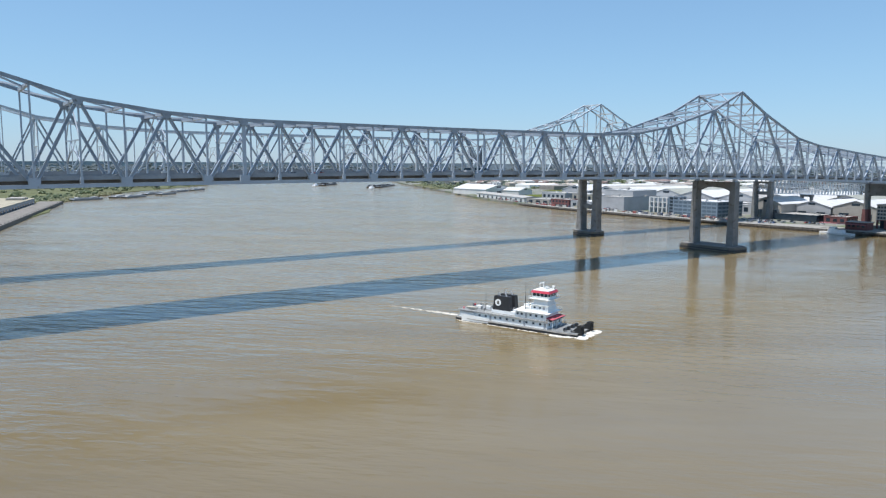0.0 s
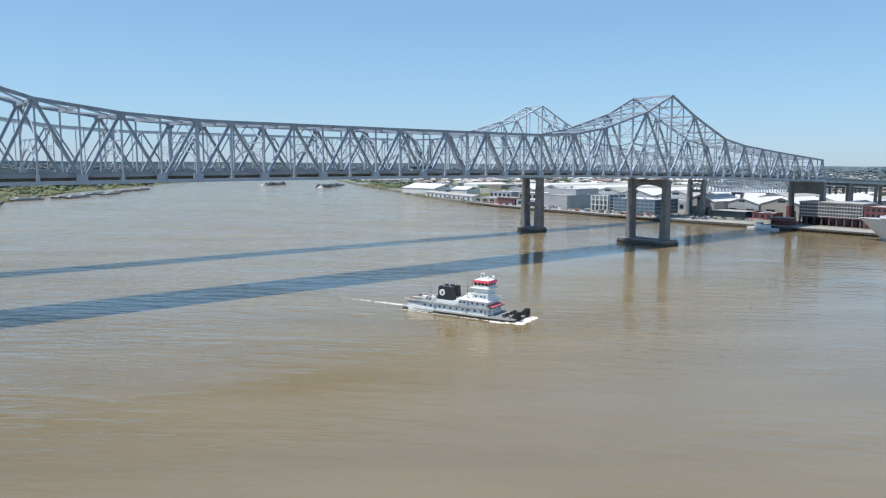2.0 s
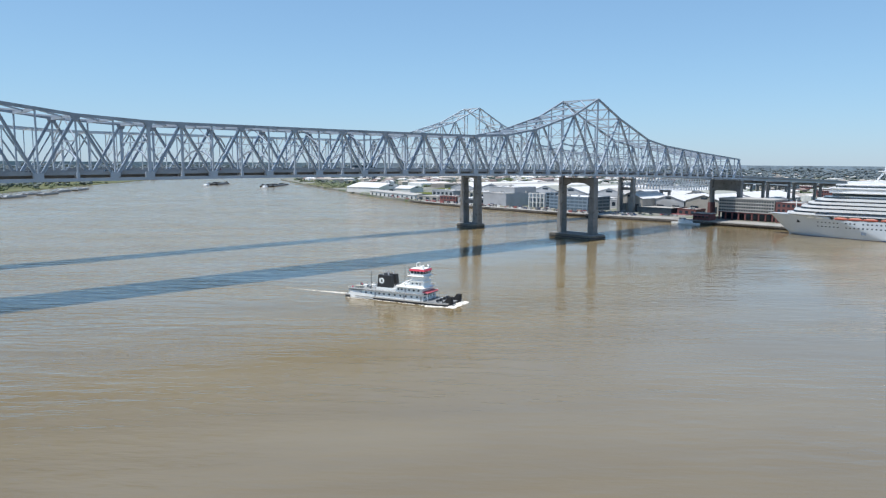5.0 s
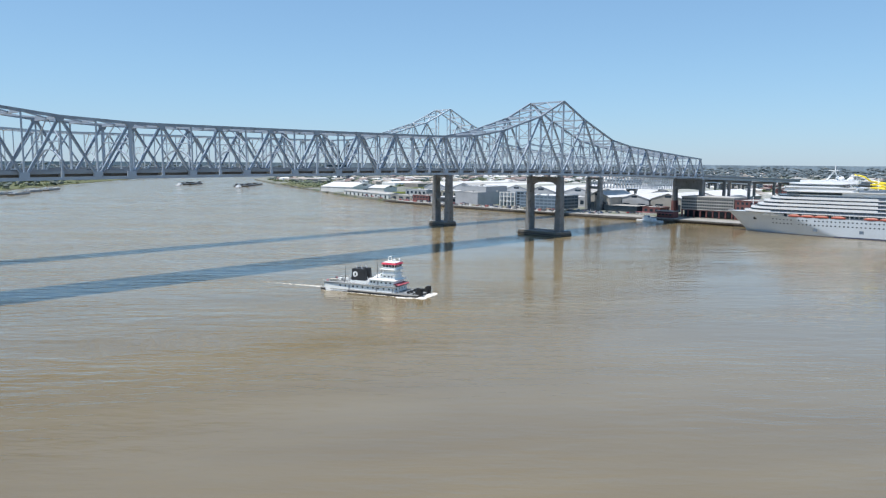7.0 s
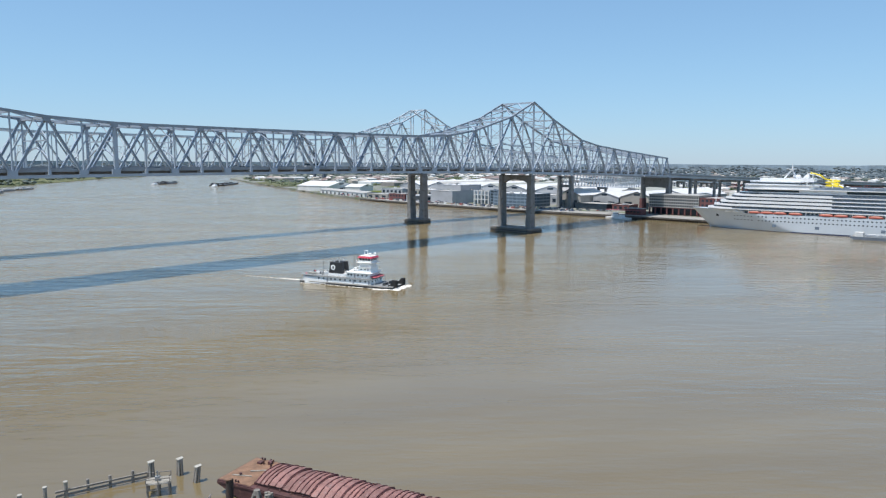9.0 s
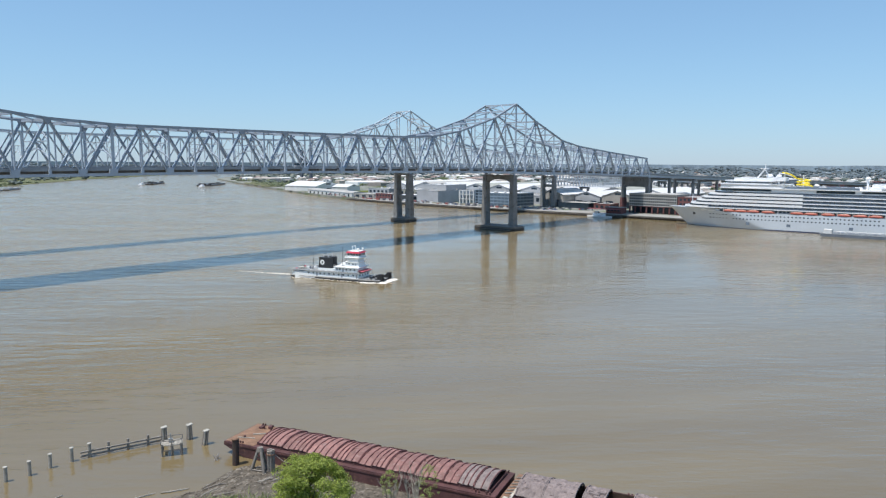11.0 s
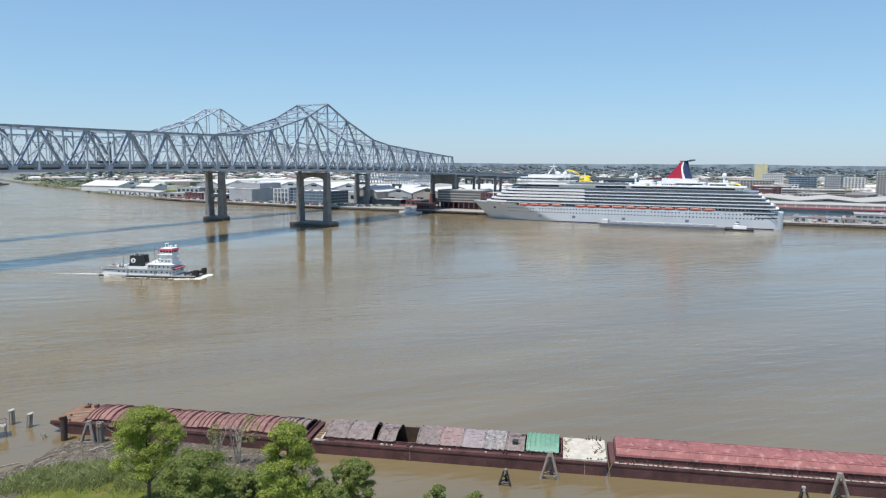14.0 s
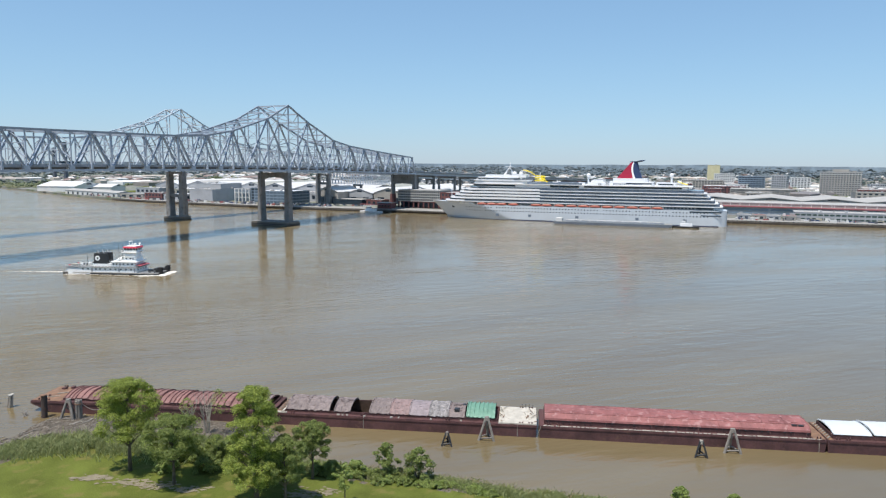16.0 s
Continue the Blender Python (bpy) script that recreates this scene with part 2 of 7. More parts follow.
LILAC = mat("pale_lilac_cover", (0.255, 0.212, 0.218), 0.7, vary=0.28, size=1.5, fine=0.25, bump=0.2, stain=(0.22, 0.18, 0.19), stain_at=0.6)
TEAL = mat("teal_green_cover", (0.12, 0.255, 0.185), 0.6, vary=0.2, size=2, fine=0.3, stain=(0.30, 0.42, 0.34), stain_at=0.62)
PALECOVER = mat("pale_worn_cover", (0.47, 0.44, 0.375), 0.75, vary=0.2, size=1.5, fine=0.3, stain=(0.33, 0.27, 0.2), stain_at=0.57)
REDCOVER = mat("flat_red_cover", (0.245, 0.092, 0.086), 0.7, vary=0.32, size=3, fine=0.4, stain=(0.35, 0.185, 0.175), stain_at=0.55)
WHITECOVER = mat("white_rolling_cover", (0.60, 0.63, 0.64), 0.4, vary=0.08, size=3, fine=0.4)
RUST = mat("bare_rust", (0.20, 0.115, 0.07), 0.85, vary=0.35, size=1.5, fine=0.2, bump=0.3)
ROOFW = mat("white_roof_membrane", (0.60, 0.605, 0.60), 0.6, vary=0.1, size=14, fine=2, stain=(0.50, 0.50, 0.48), stain_at=0.58)
ROOFG = mat("grey_roof", (0.37, 0.362, 0.34), 0.8, vary=0.15, size=12, fine=1.5)
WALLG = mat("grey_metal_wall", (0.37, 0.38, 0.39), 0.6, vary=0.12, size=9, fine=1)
WALLT = mat("tan_wall", (0.35, 0.33, 0.295), 0.8, vary=0.14, size=9, fine=1)
WALLW = mat("white_wall", (0.62, 0.62, 0.60), 0.7, vary=0.08, size=9, fine=1)
BRICKR = mat("red_brick_wall", (0.175, 0.072, 0.068), 0.8, vary=0.2, size=6, fine=0.7)
REDROOF = mat("red_canopy", (0.30, 0.095, 0.105), 0.6, vary=0.15, size=6, fine=0.7)
BLUEG = mat("blue_grey_cladding", (0.19, 0.245, 0.30), 0.35, vary=0.2, size=8, fine=1)
WHARF = mat("wharf_concrete", (0.30, 0.29, 0.265), 0.85, vary=0.15, size=14, fine=1.2)
BARK = mat("bark", (0.13, 0.105, 0.08), 0.9, vary=0.3, size=0.6, fine=0.1, bump=0.5)
FOAM = mat("white_foam", (0.72, 0.70, 0.64), 0.8, vary=0.15, size=1.5, fine=0.3, bump=0.5)

# ---- mesh tools ----
def mesh_of(name, verts, faces, material, smooth=False):
    me = bpy.data.meshes.new(name)
    me.from_pydata([tuple(v) for v in verts], [], faces)
    me.materials.append(material)
    if smooth:
        me.shade_smooth()
    me.update()
    return me


def piece(name, me, parent=None, m=None, label=""):
    """A mesh as an object, under a thing or a part."""
    ob = new(name, me)
    if parent:
        ob.parent = parent
    if m is not None:
        ob.matrix_basis = m
    return tagged(ob, label) if label else ob


def part(name, geo, material, parent=None, label="", m=None, smooth=False):
    """geo: a pair of verts and faces, or a list of such pairs that become one mesh."""
    v, f = geo if isinstance(geo, tuple) else join(geo)
    return piece(name, mesh_of(name, v, f, material, smooth), parent, m, label)


def thing(name, m, label, category, group=""):
    """An Empty at a thing's base."""
    ob = new(name)
    ob.matrix_basis = m
    ob.empty_display_size = 0.5
    return tagged(ob, label, category, group)


def join(geos):
    v, f = [], []
    for gv, gf in geos:
        k = len(v)
        v.extend(gv)
        f.extend([tuple(i + k for i in q) for q in gf])
    return v, f


BOX_F = [(0, 3, 2, 1), (4, 5, 6, 7), (0, 1, 5, 4), (1, 2, 6, 5), (2, 3, 7, 6), (3, 0, 4, 7)]


def box(x0, x1, y0, y1, z0, z1):
    return ([(x0, y0, z0), (x1, y0, z0), (x1, y1, z0), (x0, y1, z0), (x0, y0, z1), (x1, y0, z1), (x1, y1, z1), (x0, y1, z1)], BOX_F)


def tapered(x0, x1, y0, y1, z0, z1, ix, iy):
    """A box whose top is drawn in by ix and iy on each side."""
    return ([(x0, y0, z0), (x1, y0, z0), (x1, y1, z0), (x0, y1, z0), (x0 + ix, y0 + iy, z1), (x1 - ix, y0 + iy, z1), (x1 - ix, y1 - iy, z1), (x0 + ix, y1 - iy, z1)], BOX_F)


def beam(p, q, w, h=None, up=(0, 1, 0)):
    """A straight box member from p to q; w along up, h across."""
    p, q, h = Vector(p), Vector(q), h or w
    d = (q - p).normalized()
    a = Vector(up)
    a = (a - d * a.dot(d))
    if a.length < 1e-4:
        a = d.orthogonal()
    a.normalize()
    b = d.cross(a)
    v = []
    for e in (p, q):
        v += [e - a * w / 2 - b * h / 2, e + a * w / 2 - b * h / 2, e + a * w / 2 + b * h / 2, e - a * w / 2 + b * h / 2]
    return [tuple(c) for c in v], BOX_F


def rolled(p, q, w, h):
    """An H-shaped member from p to q: two flanges w wide across the truss, h apart, and a web between them."""
    p, q = Vector(p), Vector(q)
    d = (q - p).normalized()
    b = d.cross(Vector((0, 1, 0))).normalized() * (h / 2 - 0.07)
    return join([beam(p + b, q + b, w, 0.14), beam(p - b, q - b, w, 0.14), beam(p, q, 0.16, h - 0.28)])


def prism(poly, z0, z1):
    """An upright prism over a polygon."""
    n = len(poly)
    v = [(x, y, z0) for x, y in poly] + [(x, y, z1) for x, y in poly]
    f = [tuple(range(n - 1, -1, -1)), tuple(range(n, 2 * n))]
    f += [(i, (i + 1) % n, n + (i + 1) % n, n + i) for i in range(n)]
    return v, f


def side_prism(profile, y0, y1):
    """A profile of (x, z) drawn out along y."""
    n = len(profile)
    v = [(x, y0, z) for x, z in profile] + [(x, y1, z) for x, z in profile]
    f = [tuple(range(n)), tuple(range(2 * n - 1, n - 1, -1))]
    f += [(i, n + i, n + (i + 1) % n, (i + 1) % n) for i in range(n)]
    return v, f


def tube(path, radii, sides=8, caps=True):
    """A round bar along a path of points."""
    path = [Vector(p) for p in path]
    if not isinstance(radii, (list, tuple)):
        radii = [radii] * len(path)
    v, f = [], []
    for i, p in enumerate(path):
        d = (path[min(i + 1, len(path) - 1)] - path[max(i - 1, 0)]).normalized()
        a = d.cross(Vector((0, 0, 1)))
        a = a.normalized() if a.length > 1e-3 else Vector((1, 0, 0))
        b = d.cross(a)
        for s in range(sides):
            t = 2 * math.pi * s / sides
            v.append(tuple(p + (a * math.cos(t) + b * math.sin(t)) * radii[i]))
    for i in range(len(path) - 1):
        for s in range(sides):
            t = (s + 1) % sides
            f.append((i * sides + s, i * sides + t, (i + 1) * sides + t, (i + 1) * sides + s))
    if caps:
        f.append(tuple(range(sides - 1, -1, -1)))
        f.append(tuple((len(path) - 1) * sides + s for s in range(sides)))
    return v, f


def ball(c, r, sides=10, rings=6, sz=1.0):
    v, f = [], []
    for i in range(rings + 1):
        a = math.pi * i / rings
        for s in range(sides):
            t = 2 * math.pi * s / sides
            v.append((c[0] + r * math.sin(a) * math.cos(t), c[1] + r * math.sin(a) * math.sin(t), c[2] + r * sz * math.cos(a)))
    for i in range(rings):
        for s in range(sides):
            t = (s + 1) % sides
            f.append((i * sides + s, (i + 1) * sides + s, (i + 1) * sides + t, i * sides + t))
    return v, f


def loft(rings):
    """Skin over rings of equal length, closed round, capped at both ends."""
    n = len(rings[0])
    v = [p for r in rings for p in r]
    f = []
    for i in range(len(rings) - 1):
        for s in range(n):
            t = (s + 1) % n
            f.append((i * n + s, i * n + t, (i + 1) * n + t, (i + 1) * n + s))
    f.append(tuple(range(n - 1, -1, -1)))
    f.append(tuple((len(rings) - 1) * n + s for s in range(n)))
    return v, f


def table(xs, zs, x):
    return float(np.interp(x, xs, zs))


def sweep(path, w, h, side=(1, 0, 0)):
    """A square bar along a bent path, as one skin. w runs along side."""
    path, a = [Vector(p) for p in path], Vector(side)
    rings = []
    for i, p in enumerate(path):
        d = (path[min(i + 1, len(path) - 1)] - path[max(i - 1, 0)]).normalized()
        b = d.cross(a).normalized()
        rings.append([tuple(p + a * s * w / 2 + b * t * h / 2) for s, t in ((-1, -1), (1, -1), (1, 1), (-1, 1))])
    return loft(rings)

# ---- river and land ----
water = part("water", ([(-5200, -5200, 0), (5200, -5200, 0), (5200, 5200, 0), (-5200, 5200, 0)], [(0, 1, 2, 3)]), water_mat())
tagged(water, "muddy brown river with fine ripples", "river", kind="structure")

EAST_EDGE = [(420, -2200), (300, -1000), (252, -620), (229, -364), (210, -150), (200, -70), (200, 0), (194, 76), (190, 123), (190, 200), (196, 290),
             (208, 409), (236, 520), (258, 590), (300, 700), (345, 800), (400, 950), (520, 1240), (700, 1640), (1000, 2000), (1900, 2600), (4900, 3900)]
WEST_EDGE = [(-480, -1500), (-500, -760), (-495, -500), (-490, -400), (-490, -310), (-510, -275), (-560, -250), (-640, -200), (-640, 100), (-520, 300), (-412, 440), (-345, 640), (-322, 800),
             (-318, 870), (-270, 960), (-170, 1120), (-20, 1320), (160, 1560), (420, 1900), (900, 2350), (1900, 3000), (4900, 4400)]
NEAR_SHORE = [(-300, -760), (-352, -590), (-385, -480), (-408, -420), (-421, -373), (-425, -350), (-427.5, -332), (-426.5, -313), (-417, -298), (-419, -280), (-425, -260), (-432.5, -248), (-444, -251), (-456, -249), (-464, -238),
              (-473, -230), (-500, -218), (-580, -180), (-660, -140)]


def land(name, edge, far, z, sink, material, label):
    """Land behind a waterside line: a top sheet and a face that goes down under the water."""
    n = len(edge)
    v = [(x, y, z) for x, y in edge] + [(x + sink[0], y + sink[1], -3) for x, y in edge] + [(x, y, z) for x, y in far]
    f = [(i, i + 1, n + i + 1, n + i) for i in range(n - 1)]
    f += [tuple(list(range(n)) + list(range(2 * n, 2 * n + len(far))))]
    ob = part(name, (v, f), material)
    bm = bmesh.new()
    bm.from_mesh(ob.data)
    bmesh.ops.triangulate(bm, faces=bm.faces[:])
    bmesh.ops.recalc_face_normals(bm, faces=bm.faces[:])
    bm.to_mesh(ob.data)
    bm.free()
    return tagged(ob, label, "ground", kind="structure")


CITYGROUND = mat("city_ground", (0.20, 0.20, 0.175), 0.9, vary=0.4, size=60, fine=6, stain=(0.10, 0.13, 0.06), stain_at=0.5)
GRASS = mat("mown_grass", (0.10, 0.119, 0.024), 0.95, vary=0.32, size=7, fine=0.3, bump=0.5, spec=0.1, stain=(0.15, 0.142, 0.042), stain_at=0.54)
land("ground_east", EAST_EDGE, [(5000, -2200)], 3.2, (-0.3, 0), CITYGROUND, "flat built-up city ground along the river")
land("ground_west", WEST_EDGE, [(-5000, 4400), (-5000, -1500)], 1.0, (3, 0), mat("olive_rough_grass", (0.105, 0.115, 0.045), 0.95, vary=0.35, size=40, fine=4, stain=(0.15, 0.14, 0.08), stain_at=0.6), "low green river bank and land behind it")


def near_bank():
    """The low bank under the camera: drift-covered beach, then mown grass, rising inland."""
    pts = np.array(NEAR_SHORE, float)
    xs, ys = np.arange(-640, -330, 1.25), np.arange(-600, -195, 1.25)
    gx, gy = np.meshgrid(xs, ys)
    q = np.stack([gx.ravel(), gy.ravel()], 1)
    best, sign = np.full(len(q), 1e9), np.zeros(len(q))
    for a, b in zip(pts, pts[1:]):
        d = b - a
        t = np.clip(((q - a) @ d) / (d @ d), 0, 1)
        off = q - (a + t[:, None] * d)
        dist = np.hypot(off[:, 0], off[:, 1])
        side = d[0] * off[:, 1] - d[1] * off[:, 0]
        near = dist < best - 1e-9
        best = np.where(near, dist, best)
        sign = np.where(near, np.sign(side), sign)
    d = best * sign
    wob = np.array([noise.noise(Vector((x * 0.12, y * 0.12, 3))) for x, y in q])
    fin = np.array([noise.noise(Vector((x * 0.7, y * 0.7, 9))) for x, y in q])
    h = np.clip(0.11 * (d + 1.5 * wob), -1.5, 1.1) + 1.3 * np.clip((d - 9) / 14, 0, 1) + 0.06 * fin * (d > -2)
    ny, nx = gx.shape
    keep = d > -9
    idx = -np.ones(len(q), int)
    idx[keep] = np.arange(keep.sum())
    verts = [(float(x), float(y), float(z)) for (x, y), z in zip(q[keep], h[keep])]
    faces, grassy = [], []
    lim = np.interp(gy.ravel(), [-360, -341, -329, -303, -285, -255], [1.5, 2.5, 5, 12, 16.5, 18]) + 3.5 * wob + 2.0 * fin
    for j in range(ny - 1):
        for i in range(nx - 1):
            k = (j * nx + i, j * nx + i + 1, (j + 1) * nx + i + 1, (j + 1) * nx + i)
            if all(idx[c] >= 0 for c in k):
                faces.append(tuple(int(idx[c]) for c in k))
                grassy.append(bool(d[k[0]] > lim[k[0]]))
    ob = part("ground_near_bank", (verts, faces), GRASS, smooth=True)
    ob.data.materials.append(BEACH)
    ob.data.polygons.foreach_set("material_index", [0 if g else 1 for g in grassy])
    tagged(ob, "grassy river bank with a beach of grey driftwood debris", "ground", kind="structure")
    return lambda x, y: float(h[int(np.argmin((q[:, 0] - x) ** 2 + (q[:, 1] - y) ** 2))])


BEACH = mat("drift_beach", (0.105, 0.088, 0.066), 0.95, vary=0.45, size=2.0, fine=0.22, bump=0.9, stain=(0.235, 0.205, 0.165), stain_at=0.55)
bank_z = near_bank()

# ---- the two cantilever bridges ----
U = 15.0            # one panel, in metres; the tower on the city side stands at 0
XS = lambda k: (k - 23) * U
DIAGS = []          # the zigzag of the trusses: pairs of (panel point, is it at the top)
zig = [(23, 0), (21, 1), (19, 0), (18, 1), (17, 0), (16, 1), (15, 0), (14, 1)]
for a, b in zip(zig, zig[1:]):
    DIAGS.append((a, b))
    DIAGS.append(((14 - a[0], a[1]), (14 - b[0], b[1])))
for i in range(14):
    DIAGS.append(((14 - i, i % 2), (13 - i, (i + 1) % 2)))
zig = [(23, 0), (25, 1), (27, 0), (28, 1), (29, 0), (30, 1), (31, 0), (32, 1), (33, 0), (34, 1), (35, 0), (36, 1), (37, 0), (38, 1), (39, 0), (39.67, 1), (40.33, 0)]
DIAGS += list(zip(zig, zig[1:]))
zig = [(-9, 0), (-11, 1), (-13, 0), (-14, 1), (-15, 0), (-16, 1), (-17, 0), (-18, 1), (-19, 0), (-20.3, 1), (-21, 0)]
DIAGS += list(zip(zig, zig[1:]))
TOP_K = [-20.3, -18, -16, -14, -11, -9, -7, -4, -2, 0, 1, 7, 13, 14, 16, 18, 21, 23, 25, 28, 30, 34, 39.67]
TOP_Z = [64, 67, 71, 79, 95.5, 109, 95.6, 82.2, 78.4, 76.8, 76.6, 76.4, 76.5, 76.6, 77.9, 82.6, 94.9, 108.3, 95, 79.1, 74.5, 69.8, 64]


def z_low(k):
    return 51.4 - 3.1e-5 * (XS(k) + 240) ** 2


def z_top(k):
    return table(TOP_K, TOP_Z, k)


def bridge(label, y0, width, heavy, paint, ks, rise):
    """A through truss with two trusses, floor, top bracing and curved sway frames. heavy: scale of the member sizes."""
    th = thing("truss_bridge", pose(0, y0, 0), label, "bridge")
    low = lambda k: z_low(k) + rise
    top = lambda k: z_top(k) + rise
    pt = lambda k, t, y: (XS(k), y, top(k) if t else low(k) + 0.7)
    whole = [k for k in ks if k == int(k)]
    big = {k for a, b in DIAGS for (k, t) in (a, b) if not t}
    for y in (0.0, width):
        tops = sorted({k for k in [*TOP_K, *whole] if -20.3 <= k <= 39.67})
        for a, b in zip(tops, tops[1:]):
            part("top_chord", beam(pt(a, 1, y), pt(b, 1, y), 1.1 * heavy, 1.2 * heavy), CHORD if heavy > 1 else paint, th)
        for a, b in zip(ks, ks[1:]):
            part("bottom_chord", beam(pt(a, 0, y), pt(b, 0, y), 1.0 * heavy, 1.25 * heavy), paint, th)
        for a, b in DIAGS:
            long = abs(a[0] - b[0]) > 1.5
            part("diagonal", rolled(pt(*a, y), pt(*b, y), 1.12 * heavy, (1.0 if not long else 1.06) * heavy), paint, th)
        for k in whole[1:-1]:
            tower = k in (-9, 23)
            hinge = k in (0, 14)
            w = 1.3 if tower else 1.3 if hinge else 0.55
            part("vertical", beam(pt(k, 0, y), pt(k, 1, y), 0.7 * heavy, w * heavy, up=(0, 1, 0)), paint, th)
            # gusset plates where the diagonals meet the chords
            lw = 1.75 if k in big else 0.5
            part("gusset", box(XS(k) - lw * heavy, XS(k) + lw * heavy, y - 0.62 * heavy, y + 0.62 * heavy, low(k), low(k) + 3.7), paint, th)
        for (k, t) in {e for d in DIAGS for e in d if e[1]}:
            x, z = XS(k), top(k)
            g = 2.0 * heavy
            slope = (top(k + 0.3) - top(k - 0.3)) / (0.6 * U) if -20 < k < 39 else 0
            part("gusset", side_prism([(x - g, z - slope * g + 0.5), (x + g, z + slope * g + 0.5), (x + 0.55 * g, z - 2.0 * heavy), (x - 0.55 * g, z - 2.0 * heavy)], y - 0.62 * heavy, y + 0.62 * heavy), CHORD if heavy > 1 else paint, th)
        # secondary struts in the tall panels by the towers
        for tower in (-9, 23):
            for side in (-1, 1):
                m1 = Vector(pt(tower, 0, y)).lerp(Vector(pt(tower + 2 * side, 1, y)), 0.5)
                m2 = Vector(pt(tower + 4 * side, 0, y)).lerp(Vector(pt(tower + 2 * side, 1, y)), 0.5)
                post = Vector((XS(tower), y, m1.z + 3))
                mid = Vector((XS(tower + 2 * side), y, m1.z))
                for p, q in ((m1, post), (m1, pt(tower + 2 * side, 0, y)), (m2, pt(tower + 2 * side, 0, y)), (m1, mid), (m2, mid)):
                    part("strut", beam(p, q, 0.5 * heavy, 0.6 * heavy), paint, th)
    # across the bridge
    for k in whole:
        x = XS(k)
        part("floor_beam", beam((x, 0, low(k) + 1.5), (x, width, low(k) + 1.5), 0.6, 1.9, up=(1, 0, 0)), paint, th)
        if -20 <= k <= 39:
            z = top(k)
            part("top_strut", beam((x, 0, z - 0.2), (x, width, z - 0.3), 0.95 * heavy, 1.15 * heavy, up=(1, 0, 0)), paint, th)
            if k % 2 == 0:
                # curved sway frame over the roadway, with its upper bar and braces
                h = low(k) + (13.5 if z - low(k) < 40 else 14.5)
                arch = [(x, width * s, h - 5.2 * (2 * s - 1) ** 2) for s in (0, 0.08, 0.18, 0.3, 0.42, 0.5, 0.58, 0.7, 0.82, 0.92, 1)]
                part("sway_arch", sweep(arch, 0.55 * heavy, 0.6 * heavy), paint, th)
                zz = h + 3.5
                part("sway_bar", beam((x, 0, zz), (x, width, zz), 0.4 * heavy, 0.5 * heavy, up=(1, 0, 0)), paint, th)
                lace = [(x, width * s / 6, zz if s % 2 == 0 else h - 5.2 * (s / 3 - 1) ** 2) for s in range(7)]
                part("sway_lacing", sweep(lace, 0.22, 0.22), paint, th)
                if z - zz > 6:
                    n = max(1, int((z - zz) / 11))
                    segs = []
                    for i in range(n):
                        a, b = zz + (z - zz) * i / n, zz + (z - zz) * (i + 1) / n
                        segs += [beam((x, 0, a), (x, width / 2, b), 0.4, 0.4, up=(1, 0, 0)), beam((x, width, a), (x, width / 2, b), 0.4, 0.4, up=(1, 0, 0)), beam((x, 0, b), (x, width, b), 0.4, 0.5, up=(1, 0, 0))]
                    part("cross_frame", segs, paint, th)
            if k + 1 in whole and k + 1 <= 39:
                part("top_lateral", [beam((x, 0, z - 0.2), (XS(k + 1), width / 2, top(k + 1) - 0.2), 0.6, 0.65), beam((x, width, z - 0.2), (XS(k + 1), width / 2, top(k + 1) - 0.2), 0.6, 0.65)], paint, th)
    # roadway in lengths, with its stringers and parapets
    for a, b in zip(ks, ks[1:]):
        xa, xb, za, zb = XS(a), XS(b), low(a), low(b)
        part("roadway_slab", ([(xa, 1.2, za + 2.6), (xb, 1.2, zb + 2.6), (xb, width - 1.2, zb + 2.6), (xa, width - 1.2, za + 2.6), (xa, 1.2, za + 2.95), (xb, 1.2, zb + 2.95), (xb, width - 1.2, zb + 2.95), (xa, width - 1.2, za + 2.95)], BOX_F), ROAD, th)
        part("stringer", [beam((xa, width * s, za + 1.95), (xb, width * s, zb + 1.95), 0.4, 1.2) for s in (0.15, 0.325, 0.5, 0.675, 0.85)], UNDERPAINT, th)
        for y in (1.0, width - 1.0):
            part("parapet", beam((xa, y, za + 3.45), (xb, y, zb + 3.45), 0.3, 1.5, up=(0, 1, 0)), PARAPET, th)
    return th


